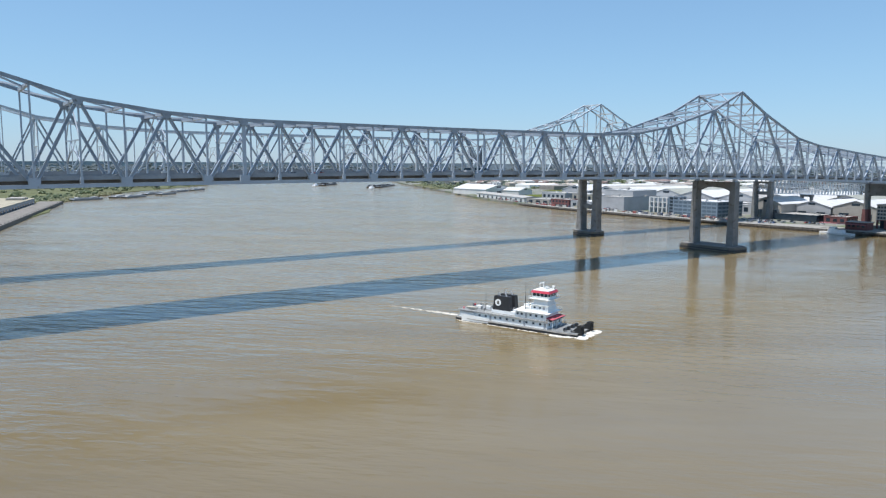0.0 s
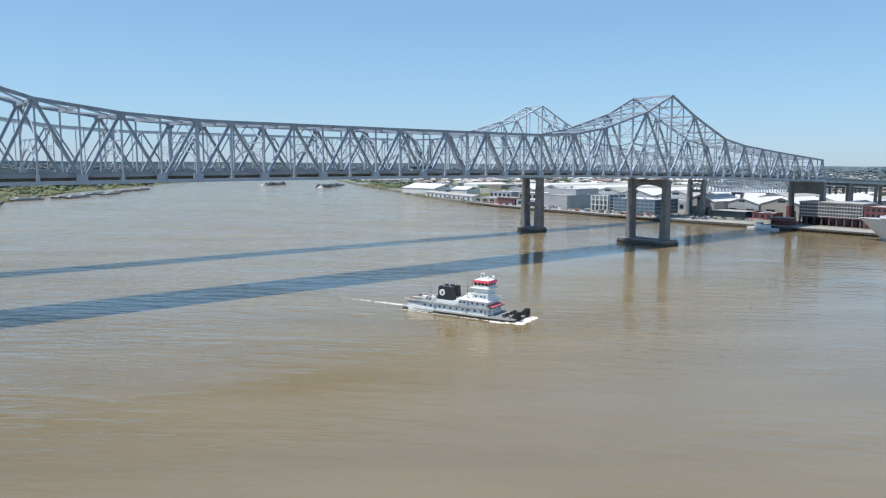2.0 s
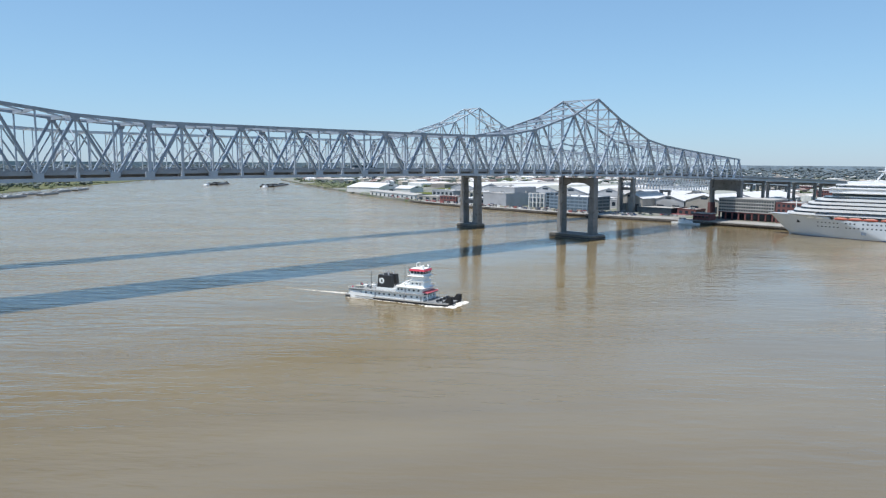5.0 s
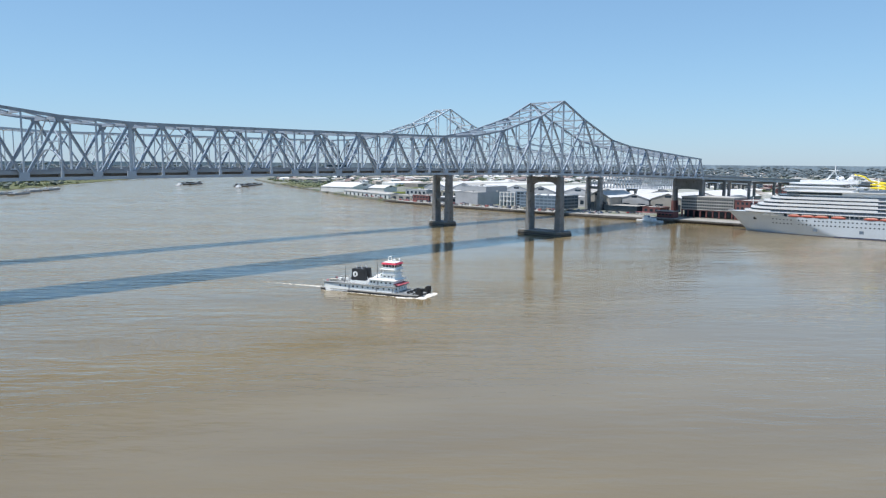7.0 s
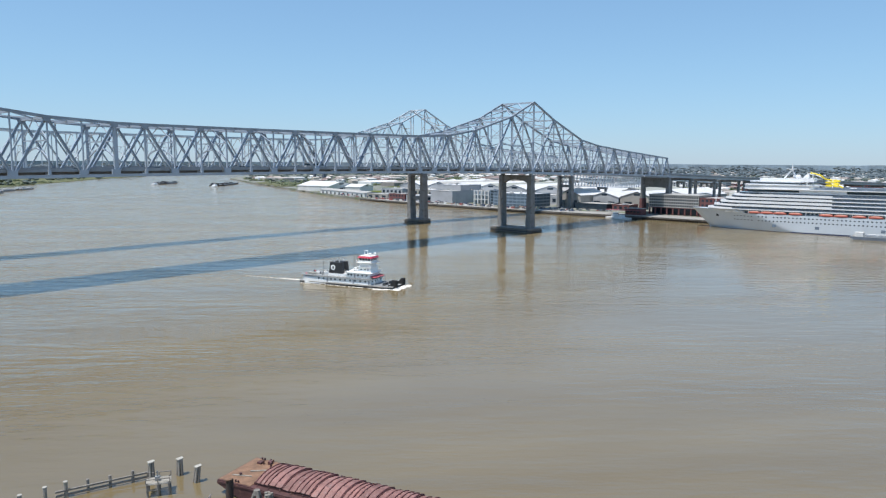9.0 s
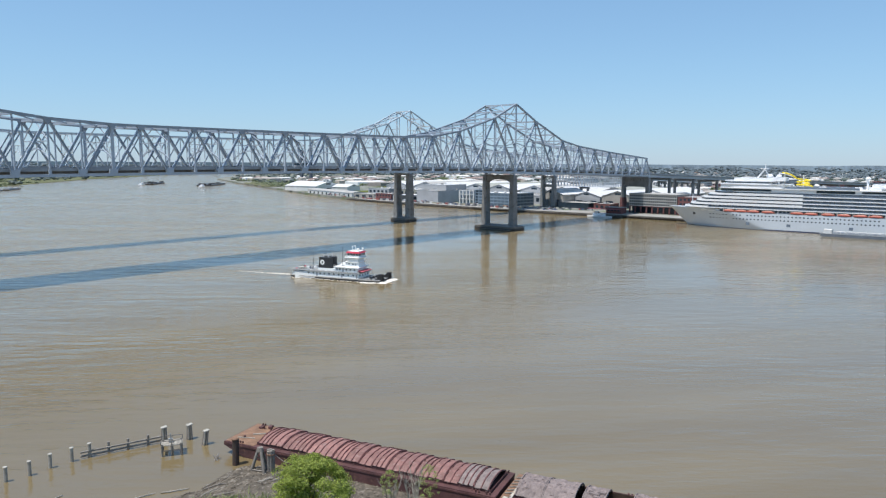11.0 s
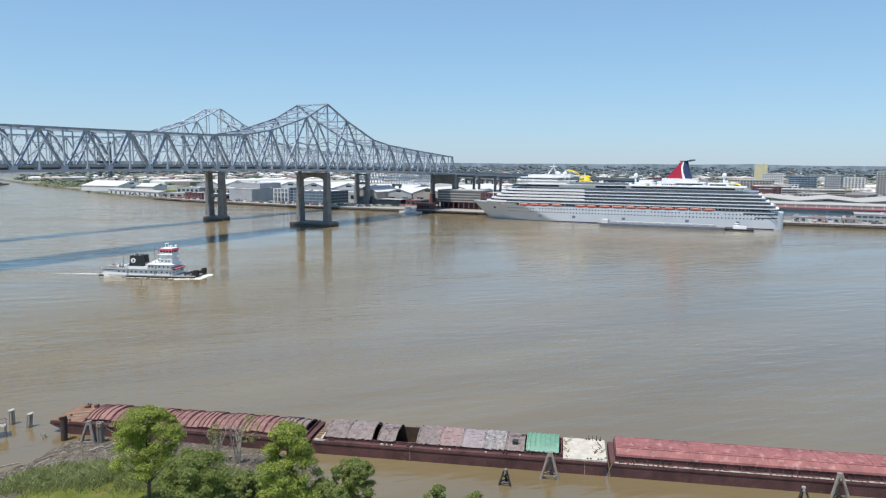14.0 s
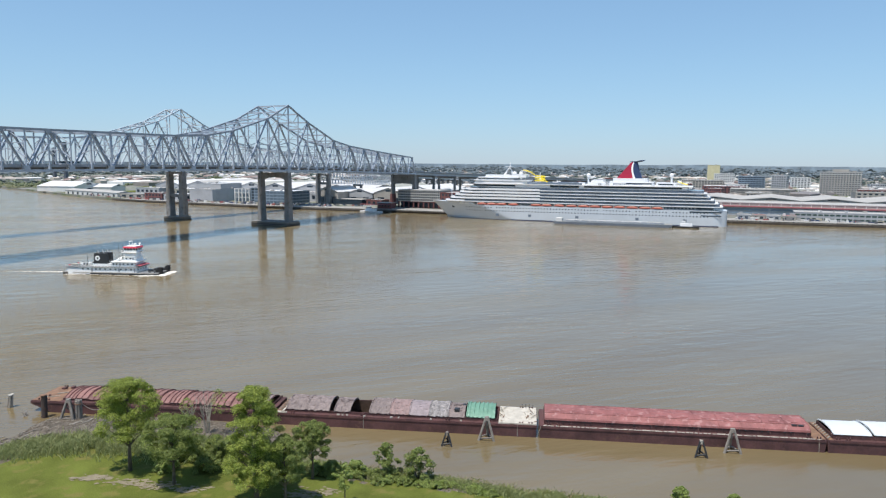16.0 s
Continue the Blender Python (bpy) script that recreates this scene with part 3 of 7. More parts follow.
def pier(label, x, y0, width, z_foot, z_head, leg, foot_x, foot_y, arch, slim=0.0, group="bridge piers", hollow=0.55):
    """Two battered legs on a footing, joined by a cap; arch: height of the cap's haunched beam."""
    th = thing("bridge_pier", pose(x, y0, 0), label, "bridge pier", group)
    lo, hi = -foot_y, width + foot_y
    c = 3.0
    rim = [(-foot_x + c, lo), (foot_x - c, lo), (foot_x, lo + c), (foot_x, hi - c), (foot_x - c, hi), (-foot_x + c, hi), (-foot_x, hi - c), (-foot_x, lo + c)]
    part("footing", prism(rim, -3, z_foot), DARK_CONC, th, "dark wet concrete footing")
    part("footing_top", prism([(px * 0.96, (py - width / 2) * 0.975 + width / 2) for px, py in rim], z_foot, z_foot + 0.5), CONCRETE, th)
    if foot_x > 7:
        part("fender_ring", [prism([(px * 1.03, (py - width / 2) * 1.03 + width / 2) for px, py in rim], z, z + 0.7) for z in (-0.4, 1.1)], BLACK, th, "black timber fender round the footing")
    if slim:
        part("cross_beam", box(-leg * 0.5, leg * 0.5, 0, width, slim - 1.6, slim + 1.6), CONCRETE, th)
    for y in (0, width):
        part("leg", tapered(-leg, leg, y - leg * 0.8, y + leg * 0.8, z_foot + 0.5, z_head, leg * 0.22, leg * 0.18), CONCRETE, th)
        part("bearing", box(-1.2, 1.2, y - 1.2, y + 1.2, z_head, z_head + 1.4), STEEL, th)
    w = leg * 0.62
    prof = [(0, z_head), (width, z_head)] + [(width * s, z_head - arch * (1 - hollow + hollow * abs(2 * s - 1) ** 3)) for s in (1, 0.93, 0.86, 0.75, 0.5, 0.25, 0.14, 0.07, 0)]
    v, f = side_prism([(y, z) for y, z in prof], -w, w)
    part("cap_beam", ([(q[1], q[0], q[2]) for q in v], [tuple(reversed(g)) for g in f]), CONCRETE, th)
    return th


KS = [-21] + list(range(-20, 41)) + [40.33]
bridge("grey steel cantilever truss bridge over the river", 0.0, 33.0, 1.1, STEEL, KS, 0.0)
bridge("older grey steel cantilever truss bridge behind the first", 126.0, 18.5, 0.82, STEEL_OLD, KS, -0.5)
pier("tall concrete pier with two battered legs in the river", 0, 1.5, 30, 3.2, 48.0, 3.25, 10.0, 7.0, 8.5)
pier("tall concrete pier with two battered legs in the river", XS(-9), 1.5, 30, 3.2, 48.0, 3.25, 10.0, 7.0, 8.5)
pier("slender concrete pier with two legs in the river", 0, 127, 16.5, 3.5, 47.3, 3.5, 8.0, 4.5, 3.0, 24.0)
pier("slender concrete pier with two legs in the river", XS(-9), 127, 16.5, 3.5, 47.3, 2.9, 9.5, 5.0, 3.0)
wharf_pier = pier("concrete pier on the wharf with a deep solid cap", XS(40.33), 1.5, 30, 3.4, 42.5, 2.9, 5.0, 3.0, 12.0, hollow=0.12)
part("painted_base", tapered(-3.1, 3.1, 27.2, 32.8, 3.6, 19.0, 0.15, 0.15), BRICKR, wharf_pier, "dark red painted foot of the leg")
bank_pier = pier("slender concrete pier on the bank", XS(40.33), 127, 16.5, 3.6, 42.0, 3.0, 5.0, 3.0, 4.0, 30.0)
for a, b in (((0, 0, 31.8), (0, 16.5, 38.6)), ((0, 16.5, 31.8), (0, 0, 38.6)), ((0, 0, 31.8), (0, 8.2, 38.6)), ((0, 8.2, 38.6), (0, 16.5, 31.8))):
    part("brace", beam(a, b, 0.6, 0.7, up=(1, 0, 0)), STEEL_OLD, bank_pier, "pale steel cross brace")

# ---- the cruise ship at the quay ----
def hull_half(u, z):
    """Half beam of the ship's hull at u metres from the stern and z metres up."""
    end = 273 + max(0.0, z / 18) ** 1.2 * 20 - (2.5 if z < 0.5 else 0)
    run = 74 - 22 * min(1, z / 18)
    fore = max(0.0, min(1.0, (end - u) / run)) ** 0.62
    aft = max(0.0, min(1.0, (u + 7.5) / 15.0))
    return max(0.12, 18.5 * fore * (0.5 + 0.5 * math.sqrt(1 - (1 - aft) ** 2)))


def deck_outline(u0, u1, inset, nose, tail=3.0):
    """A deck seen from above: straight sides, rounded ahead and a little astern."""
    h = 18.5 - inset
    out = []
    for i in range(9):
        a = math.pi / 2 * i / 8
        out.append((u1 - nose + nose * math.sin(a), -18.5 + h * math.cos(a)))
    for i in range(9):
        a = math.pi / 2 * (1 - i / 8)
        out.append((u1 - nose + nose * math.sin(a), -18.5 - h * math.cos(a)))
    for s in (-1, 1):
        rr = [(u0 + tail - tail * math.sin(a), -18.5 + s * (h - tail * 1.3 + tail * 1.3 * math.cos(a))) for a in (0, math.pi / 8, math.pi / 4, 3 * math.pi / 8, math.pi / 2)]
        out += rr if s < 0 else rr[::-1]
    return out


def cruise_ship():
    th = thing("cruise_ship", pose(174, -358.2, 0, 0, 0, 94.49), "large white cruise ship with red winged funnel at the quay", "ship")
    us = [-7.4, -7.1, -6.5, -5, -3, 0, 4, 9, 15, 40, 80, 120, 160, 185] + [195 + 3 * i for i in range(27)] + [275 + 2 * i for i in range(8)] + [290.6, 291.6]
    zs = [-2, 0, 1.5, 3, 4.5, 6, 7.5, 9, 10.5, 12, 13.5, 15]
    rings = []
    for u in us:
        # forward of the boats the sides rise to the foredeck
        up = 15 + 2.6 * max(0.0, min(1.0, (u - 238) / 10))
        zz = [z * up / 15 if z > 0 else z for z in zs]
        rake = lambda z: max(0.0, (u - 273) / 19) * 18
        ring = [(u, -18.5 + hull_half(u, z), max(z, min(rake(z) ** 1.0, up - 0.5)) if u > 273 else z) for z in zz]
        ring += [(x, -37 - y, z) for x, y, z in reversed(ring)]
        rings.append(ring)
    v, f = loft(rings)
    hull = part("hull", (v, [tuple(reversed(q)) for q in f]), HULLW, th, "white painted steel hull", smooth=True)
    hull.data.set_sharp_from_angle(angle=radians(38))
    stripe = [(u, -18.5 + hull_half(u, 0.4) + 0.06, z) for z in (-0.5, 0.9) for u in us[5:40]]
    n = len(us[5:40])
    part("boot_stripe", (stripe, [(i, n + i, n + i + 1, i + 1) for i in range(n - 1)]), NAVY, th, "dark blue waterline stripe")
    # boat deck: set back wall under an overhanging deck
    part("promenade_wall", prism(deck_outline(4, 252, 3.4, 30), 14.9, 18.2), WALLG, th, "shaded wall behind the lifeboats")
    for s in (-3.36, -33.7):
        tagged(part("promenade_window", [box(u, u + 2.2, s - 0.05, s + 0.06, 15.9, 17.4) for u in np.arange(12, 226, 3.3)], GLASS, th, "dark windows behind the lifeboats"), kind="stuff")
    for s in (-0.5, -36.6):
        part("boat_deck_post", [box(u, u + 0.3, s, s + 0.3, 15.0, 18.2) for u in np.arange(50, 236, 11.6)], WHITE, th)
    # cabin decks
    fronts = [276.5, 271, 265.5, 260.5, 254, 249.5]
    afts = [-3.5, 0.8, 4.5, 8.5, 11, 18]
    for i in range(5):
        z = 18.2 + 3.08 * i
        u0, u1 = afts[i], fronts[i]
        part("deck_slab", prism(deck_outline(u0, u1, 0.1, 26), z - 0.12, z + 0.62), WHITE, th)
        part("cabin_wall", prism(deck_outline(u0 + 3, u1 - 5, 2.2, 24), z + 0.55, z + 3.08), BALC, th, "dark glazed cabin fronts behind balconies")
        lo, hi = (170 if i > 0 else 250), u1 - 26
        if hi > lo:
            for s in (-0.24, -36.9):
                part("balcony_front", box(lo, hi, s, s + 0.12, z + 0.5, z + 1.9), WHITE, th, "solid white balcony front")
        for s in (-0.24, -36.9):
            part("balcony_glass", box(u0 + 6, lo, s, s + 0.08, z + 0.5, z + 1.3), BALC, th)
        nose = deck_outline(u0, u1, 0.16, 26)[:18]
        part("fore_bulwark", ([(x, y, z + 0.5) for x, y in nose] + [(x - 0.4, y, z + 1.7) for x, y in nose], [(k, k + 1, 19 + k, 18 + k) for k in range(17)]), WHITE, th)
        part("fore_window_band", ([(x, y * 0.999, z + 1.75) for x, y in deck_outline(u0 + 3, u1 - 4.8, 2.1, 24)[:18]] + [(x, y * 0.999, z + 2.7) for x, y in deck_outline(u0 + 3, u1 - 4.8, 2.1, 24)[:18]], [(k, k + 1, 19 + k, 18 + k) for k in range(17)]), GLASS, th)
        tagged(part("cabin_divider", [box(u, u + 0.12, s, s + 1.2, z + 0.55, z + 3.05) for u in np.arange(u0 + 9, u1 - 26, 3.3) for s in (-2.35, -35.9)], WALLG, th), kind="stuff")
        part("stern_rail", [box(u0 + 0.4, u0 + 0.5, -32, -5, z + 0.5, z + 1.6)], WHITE, th)
    # upper decks
    part("lido_deck", prism(deck_outline(24, 245, 0.3, 22), 36.7, 37.3), WHITE, th)
    part("lido_house", prism(deck_outline(28, 242, 1.6, 20), 33.6, 36.7), WHITE, th)
    for s in (-1.55, -35.5):
        part("lido_window", box(34, 126, s, s + 0.1, 34.6, 36.2), GLASS, th, "long dark window strip")
        part("lido_window", box(131, 160, s, s + 0.1, 34.2, 36.4), GLASS, th, "long dark window strip")
        part("spa_window", box(196, 238, s - 0.2, s + 0.05, 34.5, 36.3), GLASS, th)
    part("bridge_deck", prism(deck_outline(186, 244, 1.0, 20), 37.3, 40.2), WHITE, th)
    part("bridge_deck_roof", prism(deck_outline(184, 245, 0.5, 20), 40.2, 40.7), WHITE, th)
    part("observation_house", prism(deck_outline(196, 240, 3.0, 18), 40.7, 43.2), WHITE, th)
    part("observation_window", prism(deck_outline(195.5, 240.3, 2.8, 18), 41.6, 42.5), GLASS, th)
    part("observation_roof", prism(deck_outline(194, 240.5, 2.6, 18), 43.2, 43.7), WHITE, th)
    part("sun_deck_house", prism(deck_outline(200, 232, 7, 10), 43.7, 46.0), WHITE, th)
    part("wind_screen", [box(128, 184, s, s + 0.1, 37.3, 39.2) for s in (-1.2, -35.9)], BALC, th)
    part("rail", [box(30, 126, s, s + 0.08, 38.3, 38.4) for s in (-1.2, -35.9)] + [box(u, u + 0.08, s, s + 0.08, 37.3, 38.4) for u in range(30, 127, 3) for s in (-1.2, -35.9)], WHITE, th)
    # funnel block and the winged funnel
    part("funnel_house", prism(deck_outline(60, 104, 6.0, 6), 37.3, 41.0), WHITE, th)
    part("funnel_house_window", box(62, 86, -7.3, -6.0 + 0.08, 38.6, 39.8), GLASS, th)
    part("name_bar", [box(71 + i * 2.0, 72.3 + i * 2.0, -5.98, -5.9, 38.0, 39.2) for i in range(14) if i != 5], NAVY, th)
    part("funnel_base", prism(deck_outline(66, 100, 8.5, 5), 41.0, 44.2), WHITE, th)
    red = [(96, 44.2), (91, 50), (86.6, 55.5), (83.6, 59.5), (80.8, 60.4), (82.2, 57), (82.6, 54), (82, 50), (81.2, 47), (80.6, 44.2)]
    white = [(80.6, 44.2), (81.2, 47), (82, 50), (82.6, 54), (82.2, 57), (80.8, 60.4), (80.0, 60.2), (80.6, 57), (80.9, 54), (80.3, 50), (79.4, 47), (78.2, 44.2)]
    navy = [(78.2, 44.2), (79.4, 47), (80.3, 50), (80.9, 54), (80.6, 57), (80.0, 60.2), (76.6, 60.2), (75.6, 56), (74, 50), (72.2, 45.5), (72, 44.2)]
    for nm, prof, mt in (("funnel_front", red, FUNNELRED), ("funnel_band", white, WHITE), ("funnel_rear", navy, NAVY)):
        v, f = side_prism(prof, -22.8, -14.2)
        v = [(x, -18.5 + (y + 18.5) * (1.0 - 0.045 * max(0.0, z - 44)), z) for x, y, z in v]
        part(nm, (v, f), mt, th, {"funnel_front": "red front of the funnel", "funnel_band": "white curved band", "funnel_rear": "navy blue rear of the funnel"}[nm])
    for s in (-1, 1):
        wing = [(84, 0.6), (78, 2.2), (73.5, 9.5), (70.5, 10.2), (73, 4), (74.5, 0.6)]
        v = [(x, -18.5 + s * y, 60.0 + 0.14 * y + 0.5 * t) for t in (0, 1.4) for x, y in wing]
        n = len(wing)
        part("funnel_wing", (v, [tuple(range(n)), tuple(range(2 * n - 1, n - 1, -1))] + [(i, n + i, n + (i + 1) % n, (i + 1) % n) for i in range(n)]), NAVY, th, "dark wing of the funnel")
    # masts, domes, slide, deck clutter
    part("radar_mast", [beam((212, -18.5, 46), (206, -18.5, 54.5), 1.6, 1.2), beam((202, -18.5, 46), (206, -18.5, 54), 0.9, 0.9), box(203, 210, -22, -15, 54.2, 54.7), box(205.5, 206.1, -18.8, -18.2, 54.7, 59)], WHITE, th, "white raked radar mast")
    for u, y, z, r in ((199, -10, 47.5, 2.3), (192, -10, 47.5, 2.3), (205, -26, 48, 1.7), (124, -16, 46.6, 2.1), (44, -16, 47.5, 2.2), (196, -24, 46.5, 1.9)):
        part("dome_stand", tube([(u, y, z - 8), (u, y, z - r * 0.6)], r * 0.45, 8), WHITE, th)
        part("radar_dome", ball((u, y, z), r, 12, 8), WHITE, th, "white satellite dome", smooth=True)
    part("sports_house", [box(186, 204, -15, -6, 43.7, 46.3), box(188, 200, -30, -20, 43.7, 46.8)], WHITE, th)
    helix = [(173 - 5.2 * math.cos(a), -14 + 4.6 * math.sin(a), 47.2 - 0.42 * a) for a in np.linspace(math.pi, 5.2 * math.pi, 52)]
    part("water_slide", tube([(190, -12, 51.2), (186, -10.5, 50.6), (182, -10.8, 49.2)] + helix + [(167, -14, 40.2), (165, -14, 39.2)], 0.62, 8), YELLOW, th, "yellow spiral water slide", smooth=True)
    part("slide_flume", tube([(191, -13, 50.6), (187, -16, 49.6), (181, -17.5, 47.2), (176, -16, 44.0), (170, -16.5, 40.6)], 0.5, 8), WHITE, th, "white straight slide", smooth=True)
    part("slide_tower", [beam((x, y, 37.3), (x, y, 51.5), 0.4, 0.4) for x in (188, 192) for y in (-14, -10)] + [box(187, 193, -15, -9, 50, 50.3), box(187, 193, -15, -9, 45, 45.3)] + [beam((188, -14, 38), (192, -14, 45), 0.3), beam((192, -14, 45), (188, -14, 50), 0.3)], WHITE, th)
    part("slide_post", tube([(173, -14, 37.3), (173, -14, 49)], 0.4, 8), WHITE, th)
    part("aft_slide", tube([(38, -14, 41.5), (35, -13, 40.5), (32, -15, 39.5), (29, -14, 38.6)], 0.6, 6), YELLOW, th)
    rng = random.Random(7)
    for i in range(46):
        u, y = rng.uniform(32, 182), rng.uniform(-34, -3)
        if 58 < u < 106:
            continue
        h, w, d = rng.uniform(0.8, 2.6), rng.uniform(1.5, 7), rng.uniform(1, 4)
        part("deck_locker", box(u, u + w, y, y + d, 37.3, 37.3 + h), rng.choice([WHITE, WHITE, DECKGREY, BALC]), th)
    part("aft_house", box(40, 58, -30, -7, 37.3, 40.3), WHITE, th)
    part("aft_house_window", box(42, 56, -6.98, -6.9, 38.2, 39.5), GLASS, th)
    part("pool_house", box(106, 122, -31, -6, 37.3, 40.0), WHITE, th)
    part("pool_canopy", box(108, 120, -28, -9, 40.0, 42.2), WHITE, th)
    # hull windows
    win = mesh_of("window", *box(-0.6, 0.6, -0.15, 0.08, -0.5, 0.5), GLASS)
    door = mesh_of("shell_door", *box(-1.6, 1.6, -0.1, 0.07, -1.2, 1.2), BALC)
    for z, step in ((12.6, 3.1), (9.2, 3.1)):
        u = 10.0
        while u < 250:
            y = -18.5 + hull_half(u, z)
            y2 = -18.5 + hull_half(u + 1, z)
            piece("window", win, th, pose(u, y, z, 0, 0, math.degrees(math.atan2(y2 - y, 1))))
            u += step if rng.random() > 0.05 else step * 2
    for u in (30, 74, 132, 180, 214):
        piece("shell_door", door, th, pose(u, 0.0, 5.2))
    part("anchor_pocket", box(263.5, 266, -18.5 + hull_half(265, 12) - 1.0, -18.5 + hull_half(264, 12) + 0.1, 11, 13.4), BLACK, th)
    part("foredeck_gear", [box(262, 268, -23, -14, 18.2, 20), tube([(270, -18.5, 18), (270, -18.5, 30)], 0.35, 6)], WHITE, th)
    for z, u1, h in ((12.9, 26, 1.3), (9.8, 16, 0.9), (16.0, 20, 1.5)):
        part("stern_opening", [box(-2 if z < 15 else 5, u1, -0.1 if z < 15 else -3.5, 0.06 if z < 15 else -3.2, z, z + h)], GLASS, th, "dark opening in the stern side")
        if z < 15:
            part("stern_opening", box(-7.6, -7.2, -29, -8, z, z + h), GLASS, th)
    # lifeboats, each a hull with a canopy
    hull_g = loft([[(x, w * c, z) for c, z in ((1, 1.3), (1.02, 0.7), (0.75, 0.15), (0, 0), (-0.75, 0.15), (-1.02, 0.7), (-1, 1.3))] for x, w in ((-5.2, 0.5), (-4.4, 1.3), (-2, 1.75), (2, 1.75), (4.3, 1.35), (5.3, 0.4))])
    top_g = loft([[(x, w * c, z) for c, z in ((1, 1.3), (0.95, 1.75), (0.55, 2.2 if abs(x) < 4 else 1.75), (-0.55, 2.2 if abs(x) < 4 else 1.75), (-0.95, 1.75), (-1, 1.3))] for x, w in ((-5.0, 0.5), (-4.2, 1.2), (-2, 1.65), (2, 1.65), (4.1, 1.25), (5.1, 0.4))])
    me_h, me_t, me_w = mesh_of("boat_hull", *hull_g, ORANGE), mesh_of("boat_canopy", *top_g, mat("pale_orange_canopy", (0.58, 0.26, 0.20), 0.45, vary=0.1)), mesh_of("boat_canopy", *top_g, WHITE)
    me_hw = mesh_of("boat_hull", *hull_g, WHITE)
    me_d = mesh_of("davit", *join([beam((x, -1.9, 2.9), (x, 0.4, 3.0), 0.35, 0.4) for x in (-3.6, 3.6)]), WHITE)
    for u, white_top in ((252, 1), (245, 1), (231, 0), (220.5, 0), (210, 0), (197.5, 0), (174, 0), (163, 0), (150, 0), (138, 0), (126, 0), (115, 0), (103, 0), (91, 0), (79, 0), (67, 0), (55.5, 0)):
        for y in (-1.3, -35.7):
            if u > 240:
                y = -18.5 + (hull_half(u, 14) - 0.6) * (1 if y > -10 else -1)
            b = piece("lifeboat", me_hw if white_top else me_h, th, pose(u, y, 15.2, 0, 0, 0), "orange lifeboat hanging in its davits" if not white_top else "white tender boat")
            piece("canopy", me_w if white_top else me_t, b)
            if not white_top:
                piece("davit", me_d, b)
    return th


cruise_ship()

# ---- the towboat under way ----
BOAT_AT = pose(-271.6, -87.4, 0, 0, 0, math.degrees(math.atan2(-56, 20))) @ Matrix.Scale(0.92, 4)
def towboat():
    """x ahead from the stern at 0, about 56 m; y to port."""
    th = thing("towboat", BOAT_AT, "white river towboat with red trim and twin black stacks under way", "towboat")
    X = -28.0
    hullp = [(0, -6.4), (1.5, -7.4), (8, -7.9), (46, -7.9), (53, -7.6), (56, -7.0), (56, 7.0), (53, 7.6), (46, 7.9), (8, 7.9), (1.5, 7.4), (0, 6.4)]
    part("hull", prism([(x + X, y) for x, y in hullp], -1.5, 1.25), BLACK, th, "low black steel hull")
    part("guard_rail", prism([(x + X, y * 1.02) for x, y in hullp], 0.95, 1.3), WALLT, th, "worn rub rail round the hull")
    part("main_deck", prism([(x + X, y * 0.98) for x, y in hullp], 1.3, 1.38), DECKGREY, th)
    # main deckhouse with a raised stern part
    part("deckhouse", [tapered(X + 9.5, X + 43, -6.6, 6.6, 1.38, 4.1, 0.1, 0.1)], BOATWHITE, th, "white main deckhouse")
    part("stern_house", [tapered(X + 2, X + 9.5, -6.6, 6.6, 1.38, 3.6, 0.15, 0.1)], BOATWHITE, th)
    for s in (-1, 1):
        part("sheer_skirt", [([(X + 4, s * 7.95, 0.2), (X + 17, s * 7.95, 0.4), (X + 17, s * 7.95, 2.3), (X + 4, s * 7.95, 3.0), (X + 4, s * 7.7, 0.2), (X + 17, s * 7.7, 0.4), (X + 17, s * 7.7, 2.3), (X + 4, s * 7.7, 3.0)], BOX_F)], BOATWHITE, th, "white bulwark at the stern")
    part("house_roof", box(X + 1.5, X + 44, -7.2, 7.2, 4.1, 4.28), DECKGREY, th)
    part("second_house", tapered(X + 28, X + 42, -5.3, 5.3, 4.28, 7.0, 0.15, 0.15), BOATWHITE, th, "white upper deckhouse")
    part("second_roof", box(X + 27.5, X + 43.2, -6.3, 6.3, 7.0, 7.18), BOATWHITE, th)
    part("third_house", tapered(X + 34, X + 42, -3.9, 3.9, 7.18, 9.9, 0.5, 0.3), BOATWHITE, th, "white narrow house under the wheelhouse")
    part("third_roof", box(X + 33.6, X + 42.4, -4.4, 4.4, 9.9, 10.05), BOATWHITE, th)
    part("fourth_house", tapered(X + 35, X + 41.4, -3.2, 3.2, 10.05, 12.4, 0.35, 0.25), BOATWHITE, th)
    ph = part("pilothouse", tapered(X + 34.8, X + 41.6, -3.4, 3.4, 12.4, 13.4, -0.15, -0.15), BOATWHITE, th, "white wheelhouse with dark windows and a red roof")
    part("window_band", tapered(X + 34.75, X + 41.65, -3.45, 3.45, 13.4, 14.7, -0.2, -0.2), GLASS, ph, "dark wheelhouse windows")
    for g in [beam((X + x, s * 3.56, 13.35), (X + x, s * 3.7, 14.75), 0.16, 0.16) for x in (34.8, 36.5, 38.2, 39.9, 41.6) for s in (-1, 1)] + [beam((X + x, y, 13.35), (X + x + (0.15 if x > 40 else -0.15), y, 14.75), 0.16, 0.16) for x in (34.6, 41.85) for y in (-2, -0.7, 0.7, 2)]:
        part("mullion", g, BOATWHITE, ph)
    part("roof", tapered(X + 34.1, X + 42.4, -4.0, 4.0, 14.7, 15.6, 0.5, 0.5), mat("wheelhouse_red", (0.50, 0.04, 0.07), 0.4, vary=0.12), ph, "red wheelhouse roof")
    part("roof_cap", box(X + 34.8, X + 41.8, -3.4, 3.4, 15.6, 15.75), BOATWHITE, ph)
